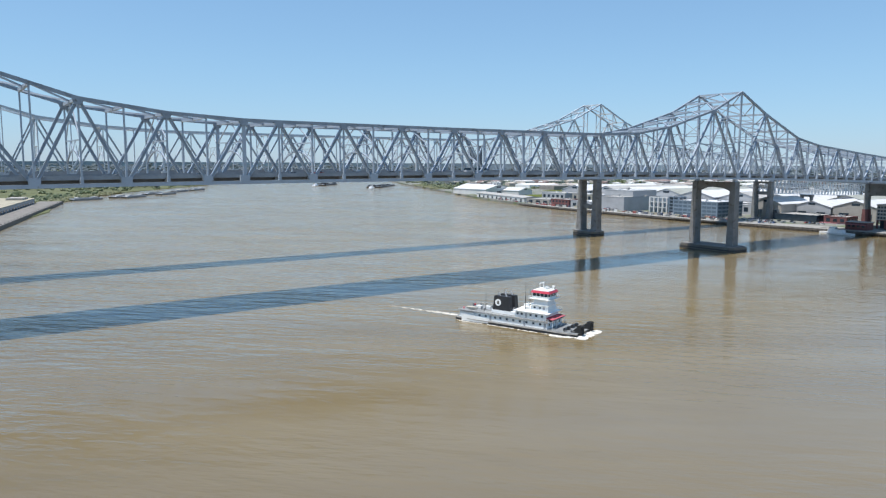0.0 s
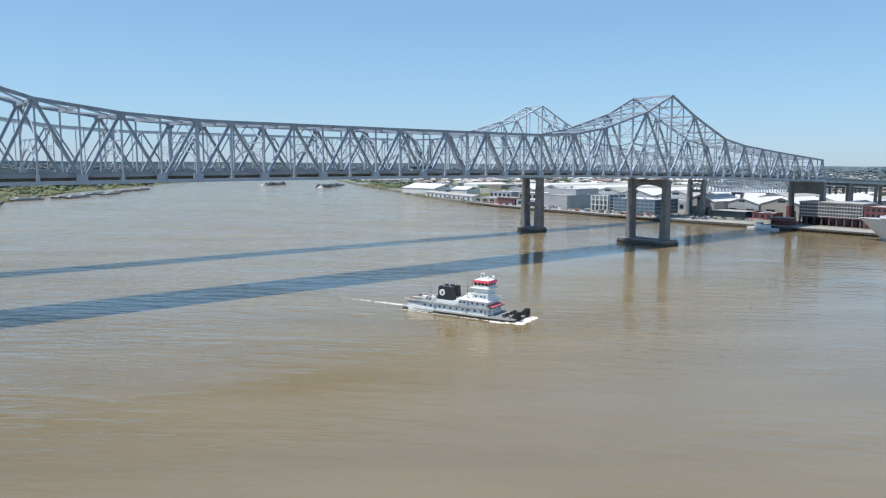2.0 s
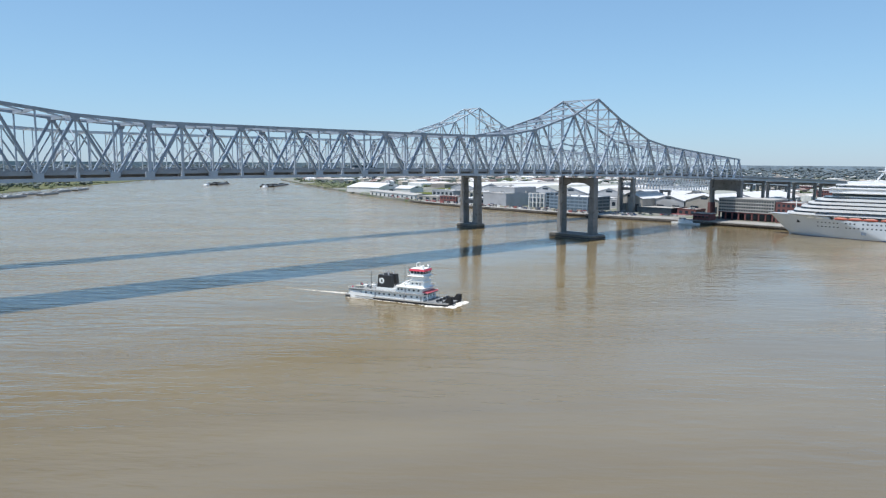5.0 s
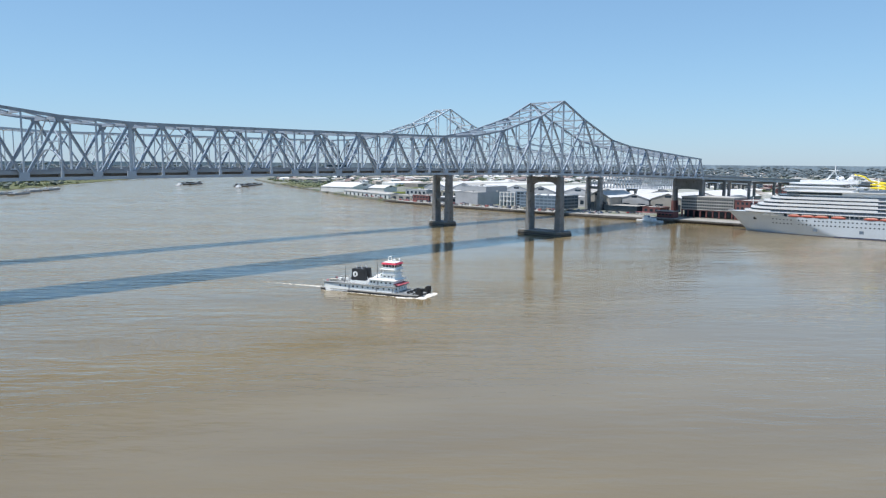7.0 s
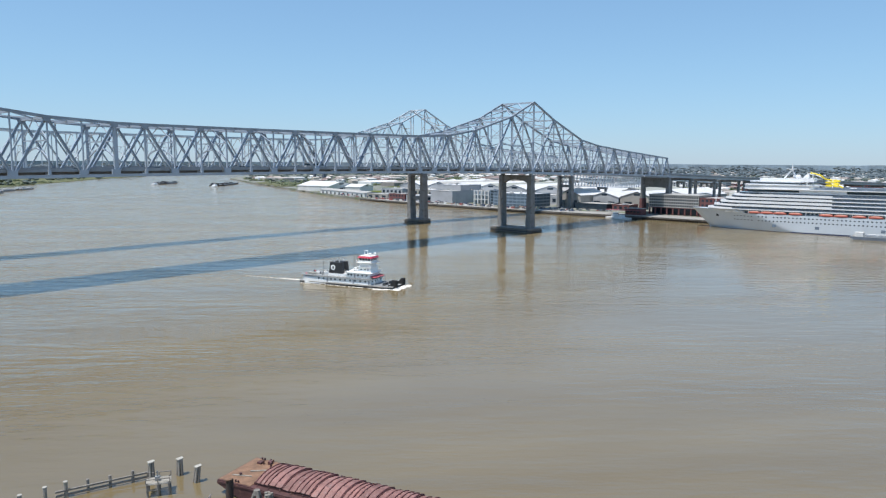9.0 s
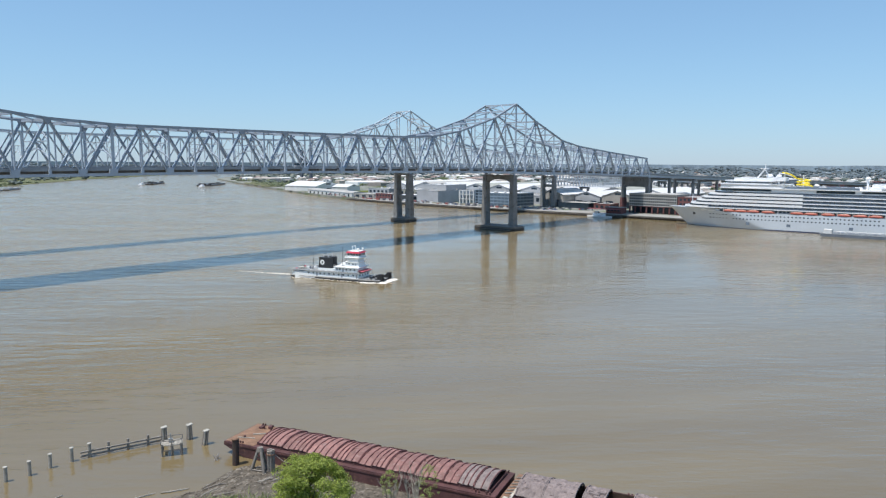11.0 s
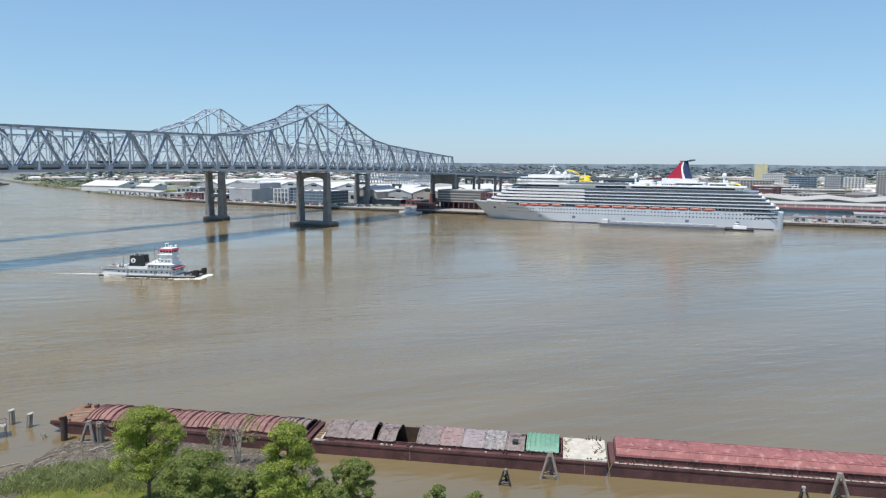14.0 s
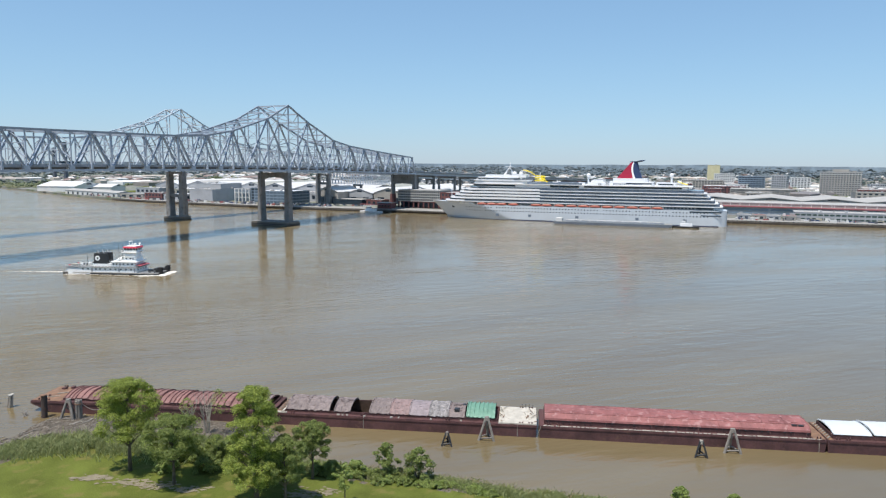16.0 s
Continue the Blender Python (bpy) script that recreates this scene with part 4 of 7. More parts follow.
    part("pilot_walk", box(X + 33.6, X + 42.8, -4.6, 4.6, 12.25, 12.4), BOATWHITE, th)
    part("searchlight", [tube([(X + 41, y, 15.7), (X + 41, y, 16.6)], 0.15, 6) for y in (-2.4, 2.4)] + [box(X + 40.6, X + 41.5, y - 0.4, y + 0.4, 16.5, 17.2) for y in (-2.4, 2.4)], BOATWHITE, th)
    part("radar_frame", [beam((X + 37, -1.6, 15.7), (X + 37, -1.6, 18.2), 0.2), beam((X + 37, 1.6, 15.7), (X + 37, 1.6, 18.2), 0.2), beam((X + 37, -1.8, 18.2), (X + 37, 1.8, 18.2), 0.25), beam((X + 39, -1.4, 16.8), (X + 39, 1.4, 16.8), 0.35, 0.25), beam((X + 39, 0, 15.7), (X + 39, 0, 16.8), 0.3)], BOATWHITE, th)
    part("red_awning", [([(X + 42, -5.6, 5.3), (X + 45, -5.6, 4.9), (X + 45, 5.6, 4.9), (X + 42, 5.6, 5.3), (X + 42, -5.6, 5.5), (X + 45, -5.6, 5.1), (X + 45, 5.6, 5.1), (X + 42, 5.6, 5.5)], BOX_F)], mat("faded_red_awning", (0.45, 0.10, 0.12), 0.7, vary=0.1), th, "red awning over the foredeck")
    part("awning_post", [tube([(X + 44.8, y, 1.4), (X + 44.8, y, 5.0)], 0.1, 6) for y in (-5.4, -2, 2, 5.4)], BOATWHITE, th)
    # stacks on a casing
    part("casing", box(X + 16, X + 27.2, -3.6, 3.6, 4.28, 5.6), BOATWHITE, th)
    for y in (-2.3, 2.3):
        s = part("smokestack", tapered(X + 16.6, X + 24.6, y - 1.3, y + 1.3, 5.4, 11.4, 0.5, 0.15), BLACK, th, "tall black exhaust stack")
        part("exhaust_pipe", [tube([(X + 19.4, y, 11.3), (X + 18.6, y, 12.8)], 0.3, 8), tube([(X + 22.4, y, 11.3), (X + 21.6, y, 12.8)], 0.3, 8)], WALLG, s)
        disc = [(X + 19.0 + 1.4 * math.cos(a), 0, 8.7 + 1.4 * math.sin(a)) for a in np.linspace(0, 2 * math.pi, 20, endpoint=False)]
        o = 1.31 if y > 0 else -1.31
        part("round_emblem", ([(p[0], y + o, p[2]) for p in disc] + [(p[0], y + o * 0.9, p[2]) for p in disc], [tuple(range(20)), tuple(range(39, 19, -1))] + [(i, 20 + i, 20 + (i + 1) % 20, (i + 1) % 20) for i in range(20)]), BOATWHITE, s, "plain white round emblem")
        part("emblem_bar", box(X + 18.7, X + 19.5, y + o * 1.02 - 0.02, y + o * 1.02 + 0.02, 8.0, 9.3), BLACK, s)
    part("stack_bridge", box(X + 17.9, X + 22.9, -1.2, 1.2, 6.0, 9.6), BLACK, th)
    # push knees
    for y in (-4.4, 4.4):
        part("push_knee", side_prism([(X + 52.5, 1.38), (X + 56.6, 0.2), (X + 56.8, 4.3), (X + 55.4, 4.3), (X + 54.6, 3.2)], y - 1.0, y + 1.0), RUBBER, th, "tall black push knee")
        part("knee_tyre", [tube([(X + 56.9, y - 0.8, z), (X + 56.9, y + 0.8, z)], 0.45, 8) for z in (1.2, 2.1, 3.0, 3.9)], RUBBER, th)
    part("winch", [tube([(X + 50, y - 0.8, 2.1), (X + 50, y + 0.8, 2.1)], 0.7, 10) for y in (-5, -2, 2, 5)], BLACK, th)
    part("foredeck_bitt", [tube([(X + 53, y, 1.3), (X + 53, y, 2.4)], 0.3, 8) for y in (-6, -1, 1, 6)], BLACK, th)
    # stern gear
    part("mast", tube([(X + 11, 0, 4), (X + 11, 0, 12)], [0.16, 0.08], 6), BLACK, th)
    part("mast", tube([(X + 30.5, 2.5, 7), (X + 30.5, 2.5, 16)], [0.16, 0.07], 6), BLACK, th)
    part("mast", tube([(X + 31.2, -2.5, 7), (X + 31.2, -2.5, 18)], [0.16, 0.07], 6), BLACK, th)
    part("skiff", loft([[(x + X, w * c - 3.5, z + 4.35) for c, z in ((1, 1), (0.8, 0.2), (-0.8, 0.2), (-1, 1))] for x, w in ((4, 1.0), (7, 1.1), (9, 0.25))]), PALECOVER, th, "small skiff stowed on the stern house")
    part("vent", [tube([(X + x, y, 4.2), (X + x, y, 5.6)], 0.4, 8) for x, y in ((3, 3), (6, 4), (9.5, -1), (12, 3.5), (12.5, -3.5), (26, 0))], DECKGREY, th)
    part("deck_locker", [box(X + 10, X + 12.5, 1, 2.4, 4.28, 5.4), box(X + 6, X + 8, 0.5, 2.5, 4.28, 5.2), box(X + 29, X + 31.5, -2, 1, 7.18, 8.0), box(X + 28, X + 29.4, 2, 4, 7.18, 8.3)], BOATWHITE, th)
    part("capstan", [tube([(X + x, y, 3.6), (X + x, y, 4.9)], 0.5, 8) for x, y in ((2.6, -3.8), (2.6, 4.6))], RED, th)
    # windows and doors
    wd = mesh_of("window", *box(-0.45, 0.45, -0.06, 0.06, -0.4, 0.4), GLASS)
    dr = mesh_of("door", *box(-0.45, 0.45, -0.05, 0.05, -1.0, 1.0), WALLG)
    for s in (-1, 1):
        for x in (12, 15, 19.5, 22, 25, 28, 31, 34, 37, 40):
            piece("window", wd, th, pose(X + x, s * 6.56, 3.0))
        for x in (17.3, 33, 42):
            piece("door", dr, th, pose(X + x, s * 6.58, 2.45))
        for x in (29.2, 31, 35, 37.5, 40):
            piece("window", wd, th, pose(X + x, s * 5.2, 5.8))
        piece("door", dr, th, pose(X + 33, s * 5.25, 5.35))
        for x in (36, 38.3):
            piece("window", wd, th, pose(X + x, s * 3.7, 8.7))
        piece("door", dr, th, pose(X + 40, s * 3.74, 8.2))
    for y in (-4.5, -1.5, 1.5, 4.5):
        piece("window", wd, th, pose(X + 42.95, y, 2.9, 0, 0, 90))
    # rails round the upper decks
    def rail(x0, x1, y, z, posts=9):
        g = [beam((X + x0, s * y, z + h), (X + x1, s * y, z + h), 0.06) for s in (-1, 1) for h in (0.5, 1.0)]
        g += [beam((X + x0 + (x1 - x0) * i / posts, s * y, z), (X + x0 + (x1 - x0) * i / posts, s * y, z + 1.0), 0.06, up=(1, 0, 0)) for s in (-1, 1) for i in range(posts + 1)]
        return g
    part("rail", rail(2, 43.8, 7.1, 4.28, 22), BOATWHITE, th, "white pipe rail")
    part("rail", rail(27.7, 43, 6.2, 7.18, 10), BOATWHITE, th)
    part("rail", rail(33.7, 42.6, 4.5, 12.4, 6), BOATWHITE, th)
    part("rail", rail(44, 55, 7.6, 1.38, 8), WALLG, th)
    return th


boat = towboat()


def wake():
    """Foam at the bow and along the stern, as low broken patches on the water."""
    rng = random.Random(5)
    v, f = [], []
    def blob(x, y, r, h):
        k = len(v)
        n = 7
        for i in range(n):
            a = 2 * math.pi * i / n
            q = r * rng.uniform(0.6, 1.3)
            v.append((x + q * math.cos(a) * 1.7, y + q * math.sin(a), 0.02))
        v.append((x, y, h))
        f.extend([(k + i, k + (i + 1) % n, k + n) for i in range(n)])
    for i in range(170):
        t = rng.random() ** 1.6
        s = rng.choice((-1, 1))
        blob(29.5 - 12 * t + rng.gauss(0, 0.5), s * (3 + 6.0 * min(1, t * 2) + rng.gauss(0, 0.5)) , rng.uniform(0.3, 0.9) * (1 - 0.4 * t), rng.uniform(0.2, 0.8) * (1 - 0.5 * t))
    for i in range(90):
        blob(27.5 + rng.uniform(0, 3.4), rng.uniform(-8, 8), rng.uniform(0.4, 0.9), rng.uniform(0.2, 0.7))
    for i in range(420):
        t = rng.random() ** 1.7
        blob(-28 - 40 * t, rng.gauss(0, 0.9 - 0.4 * t) - 2.0 * t, rng.uniform(0.15, 0.42) * (1 - 0.75 * t), 0.06)
    for i in range(120):
        t = rng.random()
        blob(26 - 52 * t, -8.1 - 0.5 * rng.random(), rng.uniform(0.15, 0.35), 0.15)
    ob = part("wake_foam", (v, f), FOAM, None, "", BOAT_AT)
    return tagged(ob, "white foam of the bow wave and wake round the towboat", "foam", kind="stuff")


wake()

# ---- the row of moored barges ----
BARGE_TURN = math.degrees(math.atan2(-0.956, 0.294))
BARGE_AT = lambda x, y=0.0, z=0.0: pose(-431.9 + 0.294 * x + 0.956 * y, -239.9 - 0.956 * x + 0.294 * y, z, 0, 0, BARGE_TURN)
BW, BL, DECK = 10.7, 58.9, 2.6


def barge_base(x0, label, rake_head, gunwale, hold=None):
    """hold: the stretch of the hull that stands open from above."""
    th = thing("barge", BARGE_AT(x0), label, "barge", "moored barges")
    r = 7.5 if rake_head else 0.4
    prof = [(0.2, DECK), (0.1, DECK - 0.7), (r, -0.8), (BL - 0.6, -0.8), (BL - 0.2, DECK)]
    if hold:
        a, e = hold
        ends = [[(0.2, DECK), (0.1, DECK - 0.7), (r, -0.8), (a, -0.8), (a, DECK)], [(e, DECK), (e, -0.8), (BL - 0.6, -0.8), (BL - 0.2, DECK)]]
        part("hull", [side_prism(q[::-1], 0, BW) for q in ends] + [box(a, e, 0, 1.3, -0.8, DECK), box(a, e, BW - 1.3, BW, -0.8, DECK), box(a, e, 1.3, BW - 1.3, -0.8, -0.3)], RUSTHULL, th, "dark maroon rusted steel hull")
        part("deck_plate", [box(0.25, a, 0.05, BW - 0.05, DECK, DECK + 0.06), box(e, BL - 0.25, 0.05, BW - 0.05, DECK, DECK + 0.06), box(a, e, 0.05, 1.3, DECK, DECK + 0.06), box(a, e, BW - 1.3, BW - 0.05, DECK, DECK + 0.06)], gunwale, th, "worn side deck")
    else:
        part("hull", side_prism(prof[::-1], 0, BW), RUSTHULL, th, "dark maroon rusted steel hull")
        part("deck_plate", box(0.25, BL - 0.25, 0.05, BW - 0.05, DECK, DECK + 0.06), gunwale, th, "worn side deck")
    part("rub_strake", [box(0.6, BL - 0.4, -0.12, 0.0, DECK - 0.45, DECK - 0.15), box(0.6, BL - 0.4, BW, BW + 0.12, DECK - 0.45, DECK - 0.15)], RUSTHULL, th)
    for x in (2.0, 4.0, 20, 39, 55, 57):
        for y in (0.5, BW - 0.5):
            part("bitt", [tube([(x, y, DECK), (x, y, DECK + 0.55)], 0.16, 8), tube([(x + 0.6, y, DECK), (x + 0.6, y, DECK + 0.55)], 0.16, 8)], RUSTHULL, th)
    return th


def coaming(th, x0, x1, h=0.95, y0=1.15, m=None):
    m = m or RUSTHULL
    part("coaming", [box(x0, x1, y0, y0 + 0.14, DECK, DECK + h), box(x0, x1, BW - y0 - 0.14, BW - y0, DECK, DECK + h), box(x0, x0 + 0.14, y0, BW - y0, DECK, DECK + h), box(x1 - 0.14, x1, y0, BW - y0, DECK, DECK + h)], m, th, "steel hopper coaming")
    for y, y2 in ((y0 - 0.6, y0), (BW - y0 + 0.6, BW - y0)):
        me = mesh_of("coaming_stay", *beam((0, y, DECK + 0.05), (0, y2, DECK + h - 0.1), 0.08), m)
        for x in np.arange(x0 + 1, x1, 2.4):
            piece("coaming_stay", me, th, pose(float(x), 0, 0))


def arch_cover(th, x0, x1, base, crown, material, ribs=2, wave=0.0, seed=0, label="", rib_paint=None):
    """One arched hatch cover with raised ribs; wave: how battered its sheet is."""
    rng = random.Random(seed)
    y0, y1 = 1.05, BW - 1.05
    n = 26 if wave > 0.1 else 18
    xs = np.linspace(x0, x1, 19 if wave > 0.1 else 7)
    v, f = [], []
    for layer in (0, 1):
        for x in xs:
            for i in range(n + 1):
                s = i / n
                z = base + (crown - base) * (1 - abs(2 * s - 1) ** 2.4) - 0.07 * layer
                if wave:
                    z += wave * noise.noise(Vector((x * 0.9 + seed * 7, s * 9, seed))) + 0.8 * wave * noise.noise(Vector((x * 2.1, s * 17, seed + 4)))
                v.append((x, y0 + (y1 - y0) * s, z))
    m = len(xs) * (n + 1)
    for j in range(len(xs) - 1):
        for i in range(n):
            a = j * (n + 1) + i
            f.append((a, a + n + 1, a + n + 2, a + 1))
            f.append((m + a, m + a + 1, m + a + n + 2, m + a + n + 1))
    for j in range(len(xs) - 1):
        for i in (0, n):
            a = j * (n + 1) + i
            f.append((a, m + a, m + a + n + 1, a + n + 1) if i == 0 else (a, a + n + 1, m + a + n + 1, m + a))
    for j in (0, len(xs) - 1):
        for i in range(n):
            a = j * (n + 1) + i
            f.append((a, a + 1, m + a + 1, m + a) if j == 0 else (a, m + a, m + a + 1, a + 1))
    cov = part("hatch_cover", (v, f), material, th, label)
    for r in range(ribs):
        x = x0 + 0.12 + (x1 - x0 - 0.24) * (r / max(1, ribs - 1))
        pts = []
        for i in range(n + 1):
            s = i / n
            pts.append((x, y0 - 0.02 + (y1 - y0 + 0.04) * s, base + (crown - base) * (1 - abs(2 * s - 1) ** 2.4) + 0.06))
        part("rib", sweep(pts, 0.16, 0.2), rib_paint or material, cov)
    return cov


def barge_red_arched():
    th = barge_base(0.0, "maroon barge with faded red arched hatch covers moored to dolphins", True, RUSTHULL)
    part("head_deck", box(0.4, 7.4, 0.3, BW - 0.3, DECK + 0.06, DECK + 0.12), RUST, th, "rusty orange head deck")
    for g in [box(2.4, 3.2, 8.2, 9.2, DECK + 0.1, DECK + 0.5), box(4.4, 5.0, 8.8, 9.6, DECK + 0.1, DECK + 0.7), tube([(5.8, 8.0, DECK + 0.1), (5.8, 8.0, DECK + 1.1)], 0.18, 8), tube([(3.6, 8.6, DECK + 0.1), (3.6, 8.6, DECK + 0.9)], 0.16, 8), tube([(3.0, 3.0, DECK + 0.1), (3.0, 3.0, DECK + 0.6)], 0.25, 8)]:
        part("head_gear", g, RUSTHULL, th)
    for g in [beam((6.2, 7.8, DECK + 0.3), (8.0, 9.6, DECK + 0.8), 0.2), beam((1.6, 2.4, DECK + 0.2), (5.2, 3.4, DECK + 0.2), 0.18), beam((3.5, 5, DECK + 0.2), (6.6, 6.8, DECK + 0.2), 0.25)]:
        part("debris", g, PALETIMBER, th)
    coaming(th, 7.6, 57.6, 0.6)
    n = 17
    step = 49.2 / n
    for i in range(n):
        up = 0.18 if i % 2 else 0.0
        mtl = PINK if i < 15 else MAUVE
        arch_cover(th, 8.0 + step * i - (0.12 if i % 2 else 0), 8.0 + step * (i + 1) + (0.12 if i % 2 else 0), DECK + 0.6 + up, DECK + 1.6 + up, mtl, 3 if i % 3 else 4, 0.13, i, "faded red arched steel cover" if i < 15 else "dark weathered cover", COVERGAP)
    return th


def barge_battered():
    th = barge_base(59.2, "old maroon barge with battered mauve covers and an open hold", False, RUSTHULL, (11.0, 22.4))
    part("head_deck", box(0.3, 2.2, 0.3, BW - 0.3, DECK + 0.06, DECK + 0.12), RUST, th, "rusty orange end deck")
    part("pale_beam", [box(1.9, 2.4, 0.2, BW - 0.4, DECK + 0.1, DECK + 0.55), box(0.8, 2.9, 0.1, 0.7, DECK + 0.06, DECK + 0.3)], PALECOVER, th)
    for g in [beam((0.5, 2.0 + 1.3 * k, DECK + 0.2), (1.9, 2.6 + 1.3 * k, DECK + 0.25), 0.2) for k in range(6)]:
        part("debris", g, TIMBER, th)
    coaming(th, 2.4, 50.2, 0.65)
    # hold seen where the covers are missing
    part("hold_lining", [box(11.1, 22.3, 1.33, 1.43, -0.2, DECK + 0.6), box(11.1, 22.3, BW - 1.43, BW - 1.33, -0.2, DECK + 0.6), box(11.1, 22.3, 1.4, BW - 1.4, -0.26, -0.15), box(11.1, 11.2, 1.4, BW - 1.4, -0.2, DECK), box(22.2, 22.3, 1.4, BW - 1.4, -0.2, DECK)], mat("dark_rust_lining", (0.055, 0.034, 0.024), 0.85, vary=0.4, size=1.2, fine=0.2, bump=0.2), th, "dark rusty open hold")
    b, c = DECK + 0.7, DECK + 2.15
    spans = [(2.6, 7.2, MAUVE, 0.32), (7.2, 12.6, MAUVE, 0.24), (13.6, 17.4, MAUVE, 0.36), (21.6, 26.2, MAUVE, 0.32), (26.2, 30.6, PINKISH, 0.26), (30.6, 35.0, LILAC, 0.13), (35.0, 39.4, SPECKLED, 0.34), (39.4, 43.0, MAUVE, 0.14)]
    names = ["battered mauve cover", "curved mauve cover open at its end", "torn ragged cover", "battered mauve cover", "faded pinkish cover", "pale lilac cover", "speckled grey cover", "mauve cover with a dark hatch"]
    for i, (a, e, m, wv) in enumerate(spans):
        cov = arch_cover(th, a, e, b, c - (0.25 if i in (2, 7) else 0), m, 2, wv, 40 + i, names[i])
        rng = random.Random(90 + i)
        # plates, handles and dents proud of the sheet
        for k in range(9):
            s = rng.uniform(0.08, 0.55)
            x = rng.uniform(a + 0.5, e - 1.2)
            y = 1.05 + (BW - 2.1) * s
            z = b + (c - 0.1 - b) * (1 - abs(2 * s - 1) ** 2.4)
            part("patch_plate", tapered(x, x + rng.uniform(0.5, 1.3), y, y + rng.uniform(0.3, 0.8), z - 0.25, z + 0.16, 0.06, 0.06), m, cov)
    part("cover_hatch", [box(40.6, 41.7, 2.35, 3.7, b + 0.5, b + 1.28), box(42.2, 42.9, 5.5, 6.3, b + 1.1, b + 1.36)], BLACK, th, "dark hatch opening")
    # teal cover with flutes
    t = arch_cover(th, 43.3, 49.6, b + 0.15, c + 0.1, TEAL, 2, 0.05, 71, "teal green ribbed cover")
    for k in range(6):
        x = 43.9 + k * 0.95
        pts = [(x, 1.05 + (BW - 2.1) * i / 12, b + 0.22 + (c + 0.02 - b) * (1 - abs(2 * i / 12 - 1) ** 2.4)) for i in range(13)]
        part("flute", sweep(pts, 0.35, 0.16), TEAL, t)
    # pale flat end deck with clutter
    part("end_deck", box(50.4, BL - 0.3, 0.15, BW - 0.15, DECK + 0.06, DECK + 0.34), PALECOVER, th, "pale worn flat end deck")
    rng = random.Random(3)
    for k in range(26):
        x, y = (rng.uniform(50.5, 52.0) if k % 2 else rng.uniform(55.6, 58.2)), rng.uniform(0.6, 10)
        part("debris", beam((x, y, DECK + 0.4), (x + rng.uniform(-1, 1), y + rng.uniform(-1, 1), DECK + rng.uniform(0.5, 0.9)), 0.12), rng.choice([PALETIMBER, RUST, CAPWHITE]), th)
    for k, x in enumerate((1.6, 14.5, 15.6, 16.6, 20.5, 26.5, 28.3, 35.4, 42.0)):
        part("white_patch", box(x, x + rng.uniform(0.25, 0.7), 0.25, 0.6, DECK + 0.06, DECK + 0.3), CAPWHITE, th)
    part("hanging_rope", [tube([(20.6, -0.02, DECK), (20.6, -0.1, 0.2)], 0.06, 6), tube([(54.5, -0.03, DECK), (54.5, -0.1, 0.1)], 0.06, 6)], PALETIMBER, th, "pale hanging mooring rope")
    part("end_rail", [beam((x, 9.9, DECK + 0.3), (x, 9.9, DECK + 1.3), 0.1) for x in (55.4, 56.2, 57.0, 57.8)], BLACK, th)
    return th


def barge_red_flat():
    th = barge_base(118.2, "long maroon barge with flat faded red covers", False, RUSTHULL)
    coaming(th, 1.2, 56.0, 1.1, 1.3)
    n = 12
    step = 54.6 / n
    z0 = DECK + 1.1
    for i in range(n):
        a, e = 1.3 + step * i + 0.02, 1.3 + step * (i + 1) - 0.02
        prof = [(1.15, z0 - 0.05), (1.25, z0 + 0.35), (2.6, z0 + 1.1), (5.35, z0 + 1.35), (8.1, z0 + 1.1), (9.45, z0 + 0.35), (9.55, z0 - 0.05)]
        v, f = side_prism(prof, a, e)
        cov = part("hatch_cover", ([(q[1], q[0], q[2]) for q in v], [tuple(reversed(g)) for g in f]), REDCOVER, th, "flat faded red steel cover")
        part("seam", [beam((e - 0.02, p[0], p[1] + 0.03), (e - 0.02, q[0], q[1] + 0.03), 0.1, 0.1, up=(1, 0, 0)) for p, q in zip(prof[1:6], prof[2:6])], REDCOVER, cov)
        for y in (2.6, 8.1):
            part("ridge_bar", beam((a, y, z0 + 1.12), (e, y, z0 + 1.12), 0.12), REDCOVER, cov)
        for y in (3.2, 6.7):
            part("lift_plate", tapered(a + 1.3, a + 3.2, y, y + 0.8, z0 + 1.0, z0 + 1.28, 0.08, 0.08), REDCOVER, cov)
        part("roller", [tube([(x, 1.15, DECK + 0.9), (x, 0.95, DECK + 0.9)], 0.16, 8) for x in (a + 0.6, e - 0.6)], BLACK, cov)
        if i == n - 1:
            part("cover_hatch", [box(a + 1.0, a + 2.1, 2.0, 2.9, z0 + 0.9, z0 + 1.1), box(a + 2.3, a + 3.4, 2.0, 2.9, z0 + 0.9, z0 + 1.1)], BLACK, cov, "two dark hatch openings")
    rng = random.Random(12)
    part("deck_flake", [box(x, x + rng.uniform(0.5, 1.1), 0.08, rng.uniform(0.3, 0.62), DECK + 0.06, DECK + 0.12) for x in np.arange(1, 57, 0.9)], CAPWHITE, th, "flaking white deck paint")
    part("end_deck", box(56.2, BL - 0.3, 0.3, BW - 0.3, DECK + 0.06, DECK + 0.14), RUST, th)
    part("mooring_rope", [tube([(0.5, -0.05, DECK), (-0.3, -0.15, 0.2)], 0.06, 6), tube([(57.2, -0.05, DECK), (57.2, -0.1, 0.1)], 0.06, 6)], PALETIMBER, th)
    return th


